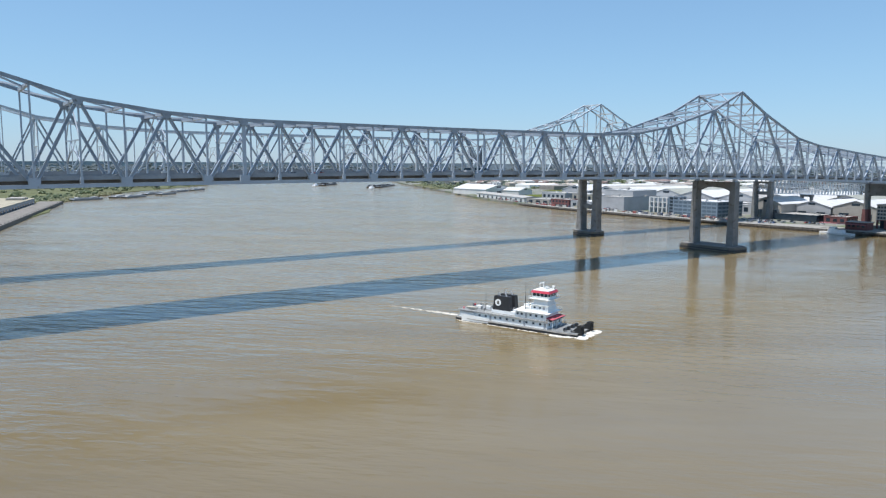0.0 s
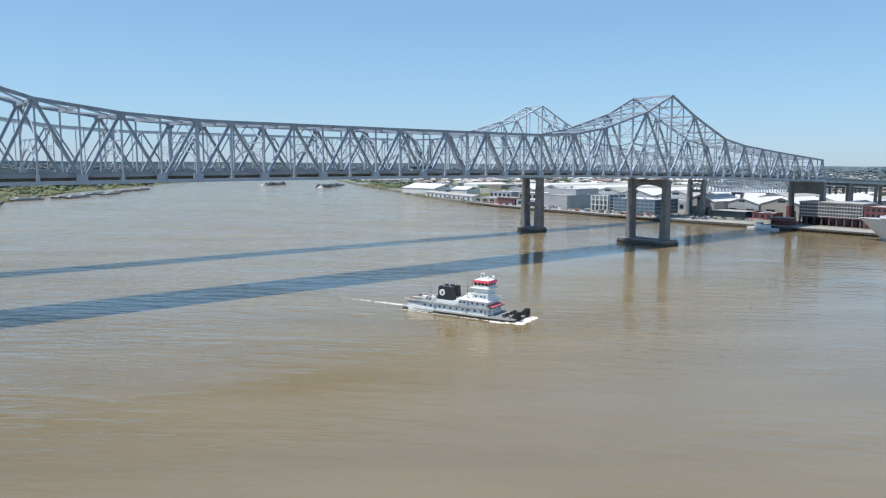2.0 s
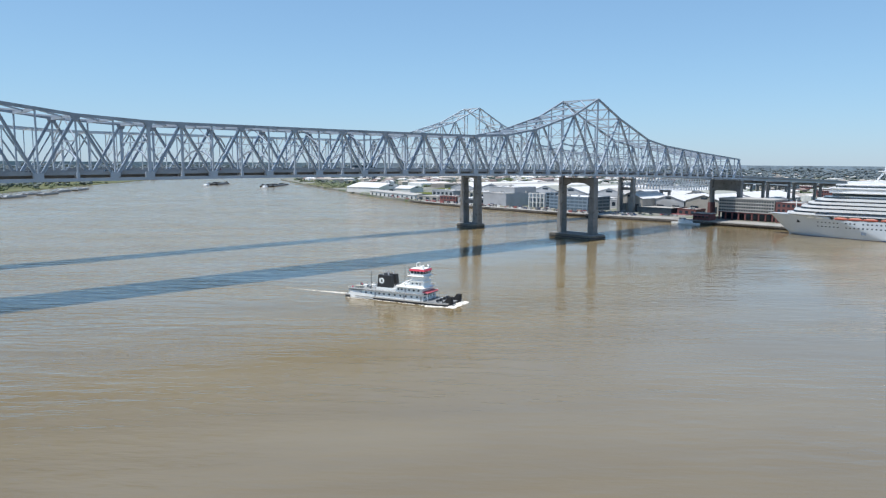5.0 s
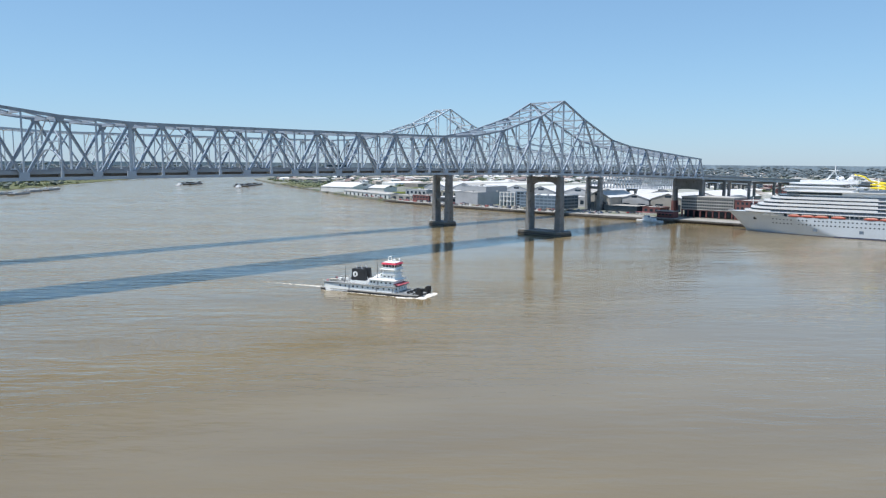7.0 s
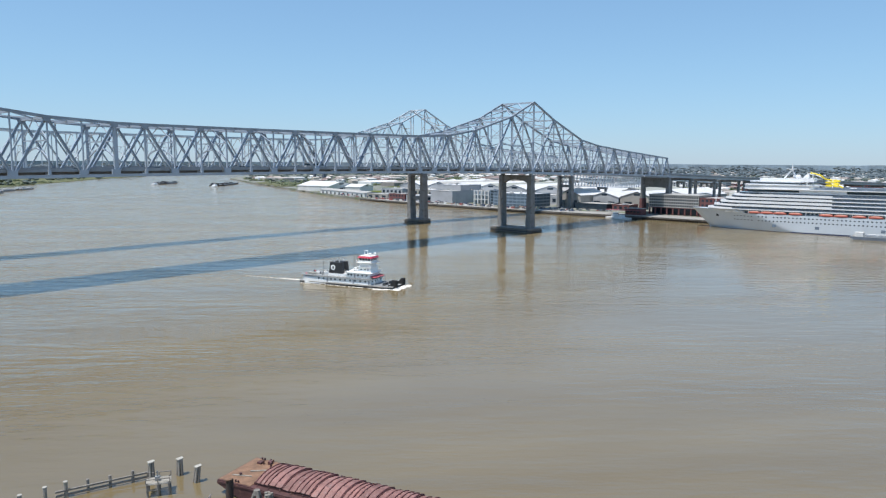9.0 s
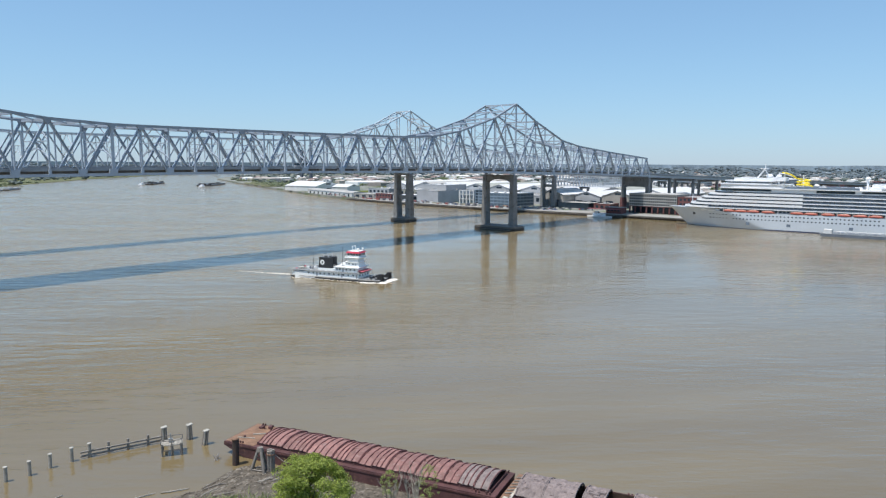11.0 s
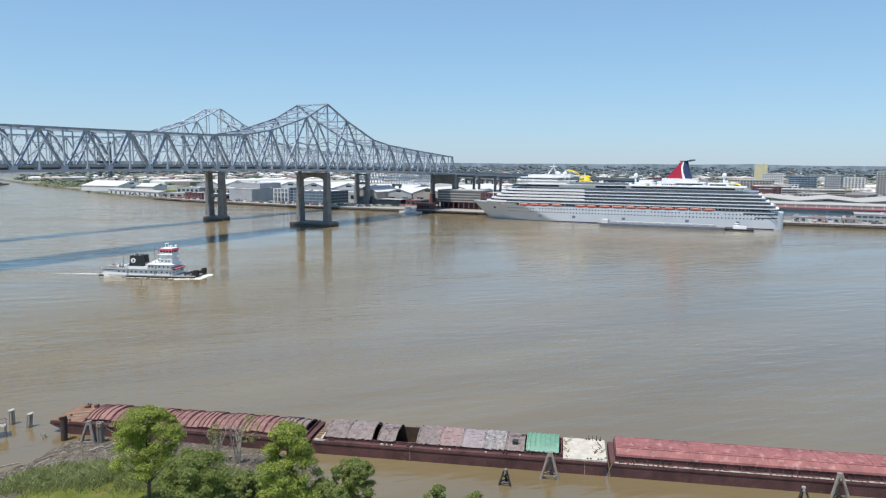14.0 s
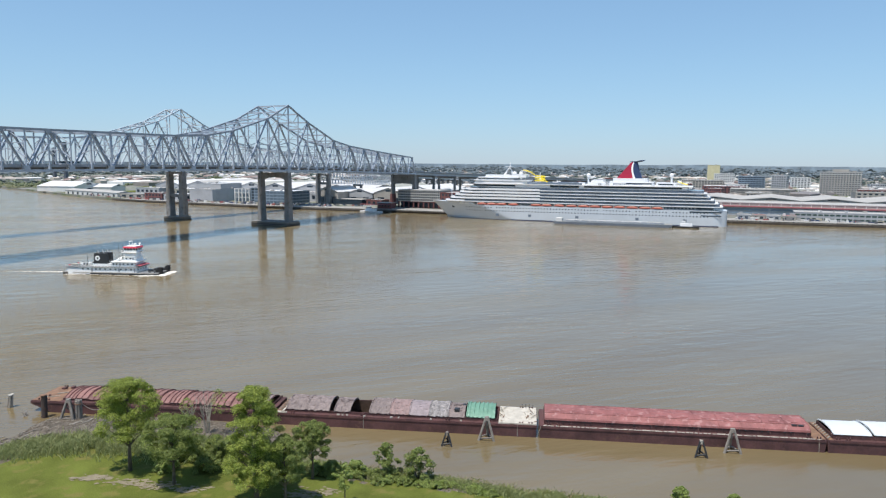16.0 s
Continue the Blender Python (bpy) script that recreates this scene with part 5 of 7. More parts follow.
def barge_white():
    th = barge_base(176.9, "maroon barge with white rolling arched covers", False, RUSTHULL)
    part("head_deck", box(0.3, 1.3, 0.3, BW - 0.3, DECK + 0.06, DECK + 0.14), RUST, th, "rusty end deck")
    for g in [beam((0.4, 1 + 1.1 * k, DECK + 0.25), (1.2, 1.8 + 1.1 * k, DECK + 0.3), 0.2) for k in range(8)]:
        part("debris", g, PALETIMBER, th)
    coaming(th, 1.4, 57.4, 0.9)
    for i in range(7):
        arch_cover(th, 1.5 + 7.95 * i, 1.5 + 7.95 * i + 7.6, DECK + 1.05 + 0.15 * (i % 2), DECK + 1.6 + 0.15 * (i % 2), WHITECOVER, 2, 0.0, 300 + i, "white arched rolling cover")
    return th


PINKISH = mat("faded_pinkish_cover", (0.25, 0.178, 0.168), 0.75, vary=0.3, size=1.0, fine=0.2, bump=0.3, stain=(0.30, 0.17, 0.16), stain_at=0.58)
SPECKLED = mat("speckled_grey_cover", (0.22, 0.205, 0.20), 0.8, vary=0.45, size=0.7, fine=0.15, bump=0.4, stain=(0.50, 0.46, 0.44), stain_at=0.58)
barge_red_arched()
barge_battered()
barge_red_flat()
barge_white()


# ---- piles, dolphins, platform ----
def tripod(x, y, h, spread, material, label, r=0.28, cap=None):
    th = thing("mooring_dolphin", pose(x, y, 0), label, "mooring dolphin", "mooring dolphins")
    for k in range(3):
        a = math.radians(15 + 120 * k)
        part("leg", tube([(spread * math.cos(a), spread * math.sin(a), -2), (0.3 * math.cos(a), 0.3 * math.sin(a), h)], [r, r * 0.85], 8), material, th)
    z = 0.4
    c = spread * (1 - (z + 2) / (h + 2)) + 0.2
    part("cross_brace", [beam((c * math.cos(math.radians(15 + 120 * k)), c * math.sin(math.radians(15 + 120 * k)), z), (c * math.cos(math.radians(135 + 120 * k)), c * math.sin(math.radians(135 + 120 * k)), z + 0.3), 0.22) for k in range(3)], material, th)
    part("diagonal_brace", [beam((spread * 0.8, 0.3, 0.4), (-spread * 0.25, 0.3, h * 0.7), 0.2)], material, th)
    part("cap", tube([(0, 0, h - 0.5), (0, 0, h + 0.25)], [r * 1.9, r * 1.6], 10), cap or material, th)
    return th


def pile(x, y, h, r, label, lean=(0, 0), cap=True):
    th = thing("timber_pile", pose(x, y, 0), label, "pile", "row of piles")
    part("shaft", tube([(0, 0, -2), (lean[0], lean[1], h)], [r, r * 0.95], 10), PALETIMBER if cap else TIMBER, th)
    if cap:
        part("cap", tube([(lean[0], lean[1], h), (lean[0], lean[1], h + 0.12), (lean[0], lean[1], h + 0.2)], [r * 1.15, r * 1.15, r * 1.0], 10), CAPWHITE, th, "white pile cap")
    return th


tripod(-402.6, -343.1, 4.7, 2.5, TIMBER, "pale timber tripod dolphin in the water beside a barge", 0.3)
tripod(-409.3, -336.8, 2.7, 1.9, BLACK, "short dark tripod dolphin in the water", 0.2, TIMBER)
tripod(-392.9, -385.6, 3.2, 2.0, BLACK, "short dark tripod dolphin in the water", 0.22, PALETIMBER)
tripod(-387.6, -391.2, 4.7, 2.5, TIMBER, "pale timber tripod dolphin in the water beside a barge", 0.3)
tripod(-431.9, -252.9, 4.6, 2.5, TIMBER, "grey timber dolphin on the debris beach", 0.34)
th = thing("steel_pile", pose(-433.4, -246.6, 0), "thick black steel pile beside the barge head", "pile")
part("shaft", tube([(0, 0, -2), (0.15, -0.1, 5.2)], 0.65, 16), mat("rusty_black_steel", (0.05, 0.036, 0.03), 0.8, vary=0.4, size=1.5, fine=0.2, bump=0.2, stain=(0.10, 0.05, 0.03), stain_at=0.55), th)
part("rim", tube([(0, 0, 5.2), (0, 0, 5.35)], 0.7, 16), RUST, th)
for i, (px, py) in enumerate([(-466.0, -221.9), (-462.1, -222.3), (-458.2, -221.6), (-454.2, -221.5), (-450.9, -221.8)]):
    pile(px, py, 2.7, 0.36, "pale round pile with a white cap in the shallows")
for px, py in [(-447.3, -222.2), (-443.9, -223.5), (-440.2, -224.6)]:
    pile(px, py, 2.2, 0.28, "thin weathered timber pile tied to a fender beam", cap=False)


def pile_cluster(x, y, h, lean, label):
    th = thing("pile_cluster", pose(x, y, 0), label, "pile", "pile clusters")
    for k in range(5):
        a = 2 * math.pi * k / 5
        part("shaft", tube([(0.55 * math.cos(a), 0.55 * math.sin(a), -2), (0.35 * math.cos(a) + lean[0], 0.35 * math.sin(a) + lean[1], h)], 0.22, 8), PALETIMBER if k % 2 else TIMBER, th)
    c = [(-0.62, -0.42, -0.03), (0.6, -0.46, 0.1), (0.68, 0.42, 0.13), (-0.56, 0.48, 0.0)]
    part("cap", ([(lean[0] + a, lean[1] + b, h + e) for a, b, e in c] + [(lean[0] + a * 0.96, lean[1] + b * 0.96, h + e + 0.14) for a, b, e in c], BOX_F), CAPWHITE, th, "tilted whitish board cap")


pile_cluster(-437.2, -225.7, 3.2, (0, 0), "cluster of timber piles with a white cap")
pile_cluster(-432.8, -228.1, 3.1, (0.1, 0.1), "cluster of timber piles with a white cap")
pile_cluster(-432.4, -233.0, 2.9, (0.6, -0.2), "leaning cluster of timber piles with a pale cap")
th = thing("pile_cluster", pose(-430.7, -254.6, 0), "thick grey bundle of piles standing on the debris beach", "pile", "pile clusters")
for k in range(7):
    a = 2 * math.pi * k / 6
    r = 0.5 if k < 6 else 0.0
    part("shaft", tube([(r * math.cos(a), r * math.sin(a), -1), (r * math.cos(a), r * math.sin(a), 4.3 + 0.12 * (k % 3))], 0.29, 8), TIMBER, th)
part("band", tube([(0, 0, 3.5), (0, 0, 3.75)], 0.84, 14), RUST, th, "rusty iron band")
th = thing("mooring_rope", pose(0, 0, 0), "slack pale mooring rope from the pile bundle to a barge", "rope")
a, b = Vector((-430.2, -254.9, 3.6)), Vector((-425.9, -258.4, 2.7))
part("rope", tube([a.lerp(b, q) - Vector((0, 0, 1.6 * math.sin(math.pi * q))) for q in (0, 0.15, 0.3, 0.45, 0.6, 0.75, 0.9, 1)], 0.07, 6), PALETIMBER, th)
th = thing("fender_beam", pose(0, 0, 0), "weathered double timber fender beam along the piles", "fender")
for z in (0.5, 1.3):
    part("beam", beam((-452.6, -221.6, z), (-437.6, -225.4, z), 0.35, 0.3), TIMBER, th)
th = thing("timber_platform", pose(-438.9, -232.2, 0, 0, 0, -30), "small derelict timber platform on posts", "platform")
for x in (-1.8, 0, 1.8):
    for y in (-1.4, 1.4):
        part("post", tube([(x, y, -2), (x, y, 2.5)], 0.2, 8), TIMBER, th)
for k in range(9):
    part("plank", box(-2.1, 2.1, -1.6 + 0.36 * k, -1.6 + 0.36 * k + 0.3, 2.2, 2.32), PALETIMBER, th)
part("rail", [beam((-2, y, 3.2), (2, y, 3.2), 0.12) for y in (-1.5, 1.5)] + [beam((x, y, 2.2), (x, y, 3.3), 0.14) for x in (-2, 0, 2) for y in (-1.5, 1.5)] + [beam((-2, -1.5, 1.2), (2, -1.5, 1.2), 0.15)], TIMBER, th)
part("light_box", [box(-0.6, 0.2, -0.3, 0.4, 2.32, 3.1), tube([(-0.2, 0, 3.1), (-0.2, 0, 4.2)], 0.1, 6)], DECKGREY, th)
th = thing("drift_snag", pose(-434.5, -241.8, 0), "tangled drift snag standing in shallow water", "driftwood")
part("branch", [tube([(-0.8, 0, -0.4), (0.3, 0.2, 0.7), (0.7, 0.4, 1.1)], [0.28, 0.2, 0.08], 6), tube([(0.6, -0.3, -0.3), (0, 0.2, 0.8)], [0.22, 0.1], 6), tube([(-0.2, -0.6, -0.2), (-0.6, 0.3, 1.0)], [0.2, 0.08], 6)], TIMBER, th)

# ---- trees, reeds, grass and drift on the near bank ----
LEAF_OAK = leaf_mat("broad_leaves", (0.14, 0.195, 0.032), (0.49, 0.56, 0.125), 0.55)
LEAF_DARK = leaf_mat("dark_leaves", (0.115, 0.165, 0.045), (0.36, 0.42, 0.12), 0.55)
LEAF_PALE = leaf_mat("pale_leaves", (0.16, 0.22, 0.055), (0.42, 0.50, 0.15), 0.5)
REED = leaf_mat("reed_blades", (0.20, 0.235, 0.085), (0.42, 0.45, 0.20), 0.5)


def cards(centres, normals, size, rs, aspect=1.0):
    """Small bent leaf clumps: two triangles each, folded along the middle."""
    n = len(centres)
    nrm = normals / np.linalg.norm(normals, axis=1, keepdims=True)
    ref = rs.normal(size=(n, 3))
    a = np.cross(nrm, ref)
    a /= np.linalg.norm(a, axis=1, keepdims=True) + 1e-9
    b = np.cross(nrm, a)
    sz = (size * rs.uniform(0.6, 1.3, n))[:, None]
    fold = nrm * sz * 0.25
    v = np.stack([centres - a * sz, centres + b * sz * aspect * 0.6 + fold, centres + a * sz, centres - b * sz * aspect * 0.6 + fold], 1).reshape(-1, 3)
    f = [(4 * i, 4 * i + 1, 4 * i + 2, 4 * i + 3) for i in range(n)]
    return v.tolist(), f


def crown_geo(rs, h0, h1, radius, clumps, per, leaf, shape="round"):
    """Sprays of leaves at the ends of the boughs: domed lobes over an uneven hull, open between the lobes."""
    cs, ns, lobes = [], [], []
    seed = rs.uniform(0, 50)
    for i in range(clumps):
        t = (i + rs.uniform(0, 1)) / clumps
        a = 2.39996 * i + rs.normal(0, 0.5)
        if shape == "round":
            rr = radius * max(0.20, 1 - abs(2 * t - 0.82) ** 2.6 / 1.6) ** 0.6
        elif shape == "tall":
            rr = radius * (0.38 + 0.62 * min(1.0, 2.0 * (1 - t)) ** 0.75) * (0.8 if t < 0.08 else 1.0)
        else:
            rr = radius * math.sqrt(max(0.04, 1 - t ** 2))
        rr *= 1 + 0.24 * noise.noise(Vector((1.3 * math.cos(a) + seed, 1.3 * math.sin(a), 3.2 * t)))
        r = radius * rs.uniform(0.15, 0.28) * (1 - 0.1 * t)
        q = max(0.0, rr - r) * (rs.uniform(0.82, 1.06) if rs.uniform() < 0.68 else rs.uniform(0.1, 0.8))
        lobes.append((q * math.cos(a), q * math.sin(a), min(h0 + (h1 - h0) * t, h1 - r * 0.7), r))
    for x, y, z, r in lobes:
        k = max(8, int(per * rs.uniform(0.6, 1.3)))
        d = rs.normal(size=(k, 3))
        d /= np.linalg.norm(d, axis=1, keepdims=True)
        d[:, 2] = np.where(rs.uniform(size=k) < 0.7, np.abs(d[:, 2]), d[:, 2])
        # twigs stick out of the lobe here and there
        rad = r * (rs.uniform(0.25, 1.0, k) ** 0.45 + (rs.uniform(size=k) < 0.12) * rs.uniform(0, 0.45, k))[:, None]
        out = np.array([x, y, 0.0]) / max(0.3, math.hypot(x, y))
        cs.append(np.array([x, y, z]) + d * rad * np.array([1, 1, 0.72]))
        ns.append(d * 0.7 + out * 0.25 + rs.normal(size=(k, 3)) * 0.45 + np.array([0, 0, 0.55]))
    return cards(np.concatenate(cs), np.concatenate(ns), leaf, rs), lobes


def tree(x, y, h, radius, low, seed, leaf, label, shape="round", clumps=60, per=110, trunk=0.32, lean=(0.0, 0.0), size=0.14):
    rs = np.random.RandomState(seed)
    th = thing("tree", pose(x, y, bank_z(x, y) - 0.05), label, "tree", "trees on the bank")
    lx, ly = lean
    part("trunk", tube([(0, 0, -0.3), (0.05 + lx * 0.2, ly * 0.2, h * 0.2), (0.2 + lx * 0.5, 0.1 + ly * 0.5, h * 0.45), (lx * 0.8, 0.15 + ly * 0.8, h * 0.7), (lx, ly, h * 0.92)], [trunk * 1.35, trunk, trunk * 0.75, trunk * 0.45, 0.05], 9), BARK, th, "brown tapering trunk", smooth=True)
    geo, lobes = crown_geo(rs, low, h, radius, int(clumps * 1.6), int(per * 2.3), size, shape)
    for bx, by, bz, br in lobes[::4]:
        z0 = max(low * 0.7, bz - 0.55 * math.hypot(bx, by) - 0.8)
        part("limb", tube([(lx * z0 / h, ly * z0 / h, z0), (bx * 0.5, by * 0.5, (z0 + bz) / 2 + 0.3), (bx, by, bz)], [trunk * 0.4, trunk * 0.22, 0.03], 6), BARK, th)
    part("crown", geo, leaf, th)
    return th


def shrub(x, y, h, radius, seed, leaf, label, clumps=46, per=120, size=0.17):
    rs = np.random.RandomState(seed)
    th = thing("shrub", pose(x, y, bank_z(x, y) - 0.1), label, "shrub", "shrubs on the bank")
    part("stem", [tube([(0, 0, 0), (radius * 0.4 * math.cos(a), radius * 0.4 * math.sin(a), h * 0.6)], [0.1, 0.03], 5) for a in (0.3, 1.7, 2.9, 4.1, 5.4)], BARK, th)
    geo, _ = crown_geo(rs, 0.25, h, radius, clumps, per, size, "dome")
    part("foliage", geo, leaf, th)
    return th


tree(-449.8, -291.3, 17.2, 6.0, 6.6, 1, LEAF_OAK, "tall full-crowned green tree on the lawn", "round", 75, 125)
tree(-450.8, -302.8, 12.4, 5.6, 5.8, 2, LEAF_DARK, "darker spreading tree with a pale trunk on the lawn", "round", 60, 115, 0.26)
tree(-449.6, -319.8, 19.6, 5.4, 3.2, 3, LEAF_OAK, "tall narrow bright green tree on the lawn", "tall", 85, 125, 0.34)
tree(-448.0, -324.4, 11.6, 4.0, 4.2, 4, LEAF_DARK, "small dark tree beside a taller one", "round", 45, 105, 0.24)
tree(-436.0, -321.6, 10.8, 3.9, 4.8, 5, LEAF_DARK, "rounded dark green tree near the water", "round", 46, 105, 0.24)
tree(-443.3, -333.0, 7.2, 2.0, 2.4, 6, LEAF_PALE, "thin sparse sapling on the lawn", "round", 14, 30, 0.1, (0.4, 0.3), 0.15)
tree(-441.5, -318.0, 7.6, 3.4, 1.6, 7, LEAF_DARK, "low dark tree in the shade of others", "round", 30, 95, 0.18)
rng = random.Random(21)
for x, y, h, r, lf in ((-427.4, -332.2, 6.6, 3.0, LEAF_DARK), (-426.8, -338.6, 6.4, 3.6, LEAF_DARK), (-415.6, -384.0, 3.4, 1.9, LEAF_PALE), (-410.8, -392.5, 1.8, 1.4, LEAF_PALE),
                       (-441.0, -297.0, 4.6, 3.2, LEAF_DARK), (-438.5, -301.5, 5.0, 3.2, LEAF_DARK), (-436.5, -306.0, 4.4, 3.0, LEAF_PALE), (-443.5, -303.5, 3.4, 2.8, LEAF_DARK), (-438.5, -311.0, 3.6, 2.8, LEAF_DARK),
                       (-433.8, -301.0, 3.6, 2.4, LEAF_PALE), (-433.0, -312.5, 3.2, 2.6, LEAF_PALE), (-430.5, -327.5, 3.0, 2.4, LEAF_PALE), (-432.5, -323.5, 2.8, 2.2, LEAF_DARK), (-447.0, -297.5, 3.0, 2.4, LEAF_PALE)):
    shrub(x, y, h, r, int(-x * 7 - y * 3), lf, "rounded leafy green shrub by the water" if r > 2 else "small green bush at the water's edge")
for i in range(34):
    t = i / 33
    x, y = -433.0 + 7.0 * t + rng.uniform(-1.6, 1.2), -318 - 36 * t + rng.uniform(-1, 1)
    shrub(x, y, rng.uniform(1.0, 2.0) * (1 - 0.45 * t), rng.uniform(1.3, 2.2) * (1 - 0.3 * t), 500 + i, rng.choice([LEAF_PALE, LEAF_DARK, LEAF_PALE]), "low tangled green brush along the shore", 22, 60, 0.15)


def bare_tree(x, y, h, seed, stems, feather):
    """A thicket of thin grey stems; feather: where the green shoots hang."""
    rs = random.Random(seed)
    th = thing("dead_tree", pose(x, y, bank_z(x, y)), "leafless grey many-stemmed tree with a few green shoots", "tree")
    for n in range(stems):
        a, l = rs.uniform(0, 6.28), h * rs.uniform(0.7, 1.0)
        out = l * rs.uniform(0.12, 0.34)
        pts = [(0.3 * math.cos(a), 0.3 * math.sin(a), -0.3), (out * 0.35 * math.cos(a), out * 0.35 * math.sin(a), l * 0.35), (out * 0.7 * math.cos(a + 0.2), out * 0.7 * math.sin(a + 0.2), l * 0.7), (out * math.cos(a + 0.3), out * math.sin(a + 0.3), l)]
        st = part("stem", tube(pts, [0.15, 0.11, 0.07, 0.02], 6), PALETIMBER, th)
        for k in range(5):
            q = Vector(pts[1]).lerp(Vector(pts[3]), rs.uniform(0.0, 0.85))
            b, m = rs.uniform(0, 6.28), rs.uniform(0.8, 2.2)
            part("branch", tube([q, q + Vector((m * 0.5 * math.cos(b), m * 0.5 * math.sin(b), m * 0.55)), q + Vector((m * 0.8 * math.cos(b), m * 0.8 * math.sin(b), m * 1.1))], [0.05, 0.035, 0.01], 4), PALETIMBER, st)
    geo, _ = crown_geo(np.random.RandomState(seed), h * 0.45, h * 1.02, 1.9, 40, 34, 0.09, "round")
    tagged(part("shoots", ([(vx + feather[0], vy + feather[1], vz) for vx, vy, vz in geo[0]], geo[1]), LEAF_PALE, th, "sparse yellowish green shoots"), kind="stuff")


bare_tree(-427.0, -288.8, 9.6, 31, 8, (0.8, -2.6))
bare_tree(-428.6, -284.8, 7.2, 32, 6, (0.2, 0.2))


ZG = {}


def zq(x, y):
    """Bank height, remembered on a metre grid."""
    k = (round(x), round(y))
    if k not in ZG:
        ZG[k] = bank_z(*k)
    return ZG[k]


rng = random.Random(8)
spots, hs = [], []
LINE = [(-462, -257), (-455, -261.5), (-449.5, -269), (-445, -277), (-441, -288), (-437.5, -299), (-434, -315), (-431, -329), (-428, -344), (-426.5, -360), (-424, -376)]
for i in range(62000):
    k = rng.random() * (len(LINE) - 1)
    j = int(k)
    u = k - j
    x = LINE[j][0] * (1 - u) + LINE[j + 1][0] * u
    y = LINE[j][1] * (1 - u) + LINE[j + 1][1] * u
    wide = 4.0 if 1 < k < 6 else 1.8
    x, y = x + rng.gauss(2.2, wide * 0.75), y + rng.gauss(1.8, wide * 0.55)
    if noise.noise(Vector((x * 0.25, y * 0.25, 1))) < -0.25 and rng.random() < 0.8:
        continue
    spots.append((x, y, zq(x, y) - 0.05))
    hs.append(rng.uniform(0.8, 1.5) if 1 < k < 5.5 else 0.7)
rs = np.random.RandomState(4)
base, up = np.array(spots), np.array(hs)
# bent blades: a broad foot, a knee and a thin tip
n = len(up)
tall = up * rs.uniform(0.55, 1.25, n)
lean = rs.normal(0, 0.55, (n, 2)) * tall[:, None] + np.array([0.12, -0.05])
ang = rs.uniform(0, math.pi, n)
side = np.stack([np.cos(ang), np.sin(ang), 0 * ang], 1) * rs.uniform(0.04, 0.09, n)[:, None]
knee = base + np.column_stack([lean * 0.35, tall * 0.6])
tip = base + np.column_stack([lean, tall])
geo = (np.stack([base - side, base + side, knee + side * 0.8, tip, knee - side * 0.8], 1).reshape(-1, 3).tolist(), [tuple(range(5 * i, 5 * i + 5)) for i in range(n)])
tagged(part("reeds", geo, REED), "tall green reeds and weeds above the beach", "reeds", kind="stuff")
DIRT = mat("bare_sandy_soil", (0.215, 0.185, 0.125), 0.95, vary=0.25, size=1.2, fine=0.15, bump=0.4)


def soil_patch(x, y, rx, ry, seed, turn):
    rs = random.Random(seed)
    v, f = [], []
    c, s = math.cos(turn), math.sin(turn)
    # many ragged flecks that thin out from the middle
    for k in range(80):
        ox, oy = rs.gauss(0, rx * 0.75), rs.gauss(0, ry * 0.75)
        r = rs.uniform(0.05, 0.2) + 0.3 * rs.random() ** 4
        b = len(v)
        for i in range(7):
            a = 2 * math.pi * i / 7
            q = r * rs.uniform(0.5, 1.3)
            px, py = ox + 1.9 * q * math.cos(a), oy + q * math.sin(a)
            v.append((px * c - py * s, px * s + py * c, 0.05 + 0.0006 * k))
        f.append(tuple(range(b, b + 7)))
    z0 = bank_z(x, y)
    v = [(px, py, zq(x + px, y + py) - z0 + pz) for px, py, pz in v]
    ob = part("bare_soil", (v, f), DIRT, None, "", pose(x, y, bank_z(x, y)))
    tagged(ob, "patch of bare pale soil worn into the lawn", "soil", "bare patches", "structure")


for i, (x, y, rx, ry) in enumerate([(-454.2, -288.4, 1.7, 0.8), (-455.6, -287.0, 1.4, 0.6), (-453.3, -295.0, 2.6, 1.0), (-452.4, -300.7, 2.8, 1.1), (-451.3, -306.1, 2.2, 0.9), (-443.5, -324.6, 2.2, 1.2), (-441.0, -327.0, 2.4, 1.2), (-447.5, -329.0, 1.6, 0.9)]):
    soil_patch(x, y, rx, ry, i, -1.1)


def log(x, y, l, r, turn, pale, tilt=0.0):
    th = thing("driftwood_log", pose(x, y, max(0.05, bank_z(x, y)) + r * 0.6, 0, tilt, turn), "bleached driftwood log lying on the debris beach" if pale else "dark wet driftwood log lying on the debris beach", "driftwood", "driftwood logs")
    rs = random.Random(int(x * 13 + y * 7))
    pts = [(-l / 2, 0, 0), (-l / 6, rs.uniform(-0.2, 0.2), rs.uniform(0, 0.1)), (l / 6, rs.uniform(-0.2, 0.2), 0.05), (l / 2, rs.uniform(-0.3, 0.3), 0)]
    part("stem", tube(pts, [r, r * 0.95, r * 0.8, r * 0.55], 7), PALETIMBER if pale else TIMBER, th)
    for s in (rs.uniform(-0.4, -0.1), rs.uniform(0.1, 0.4)):
        part("stub", tube([(l * s, 0, 0), (l * s + 0.3, rs.uniform(-0.7, 0.7), rs.uniform(0.2, 0.6))], [r * 0.4, 0.03], 5), PALETIMBER if pale else TIMBER, th)


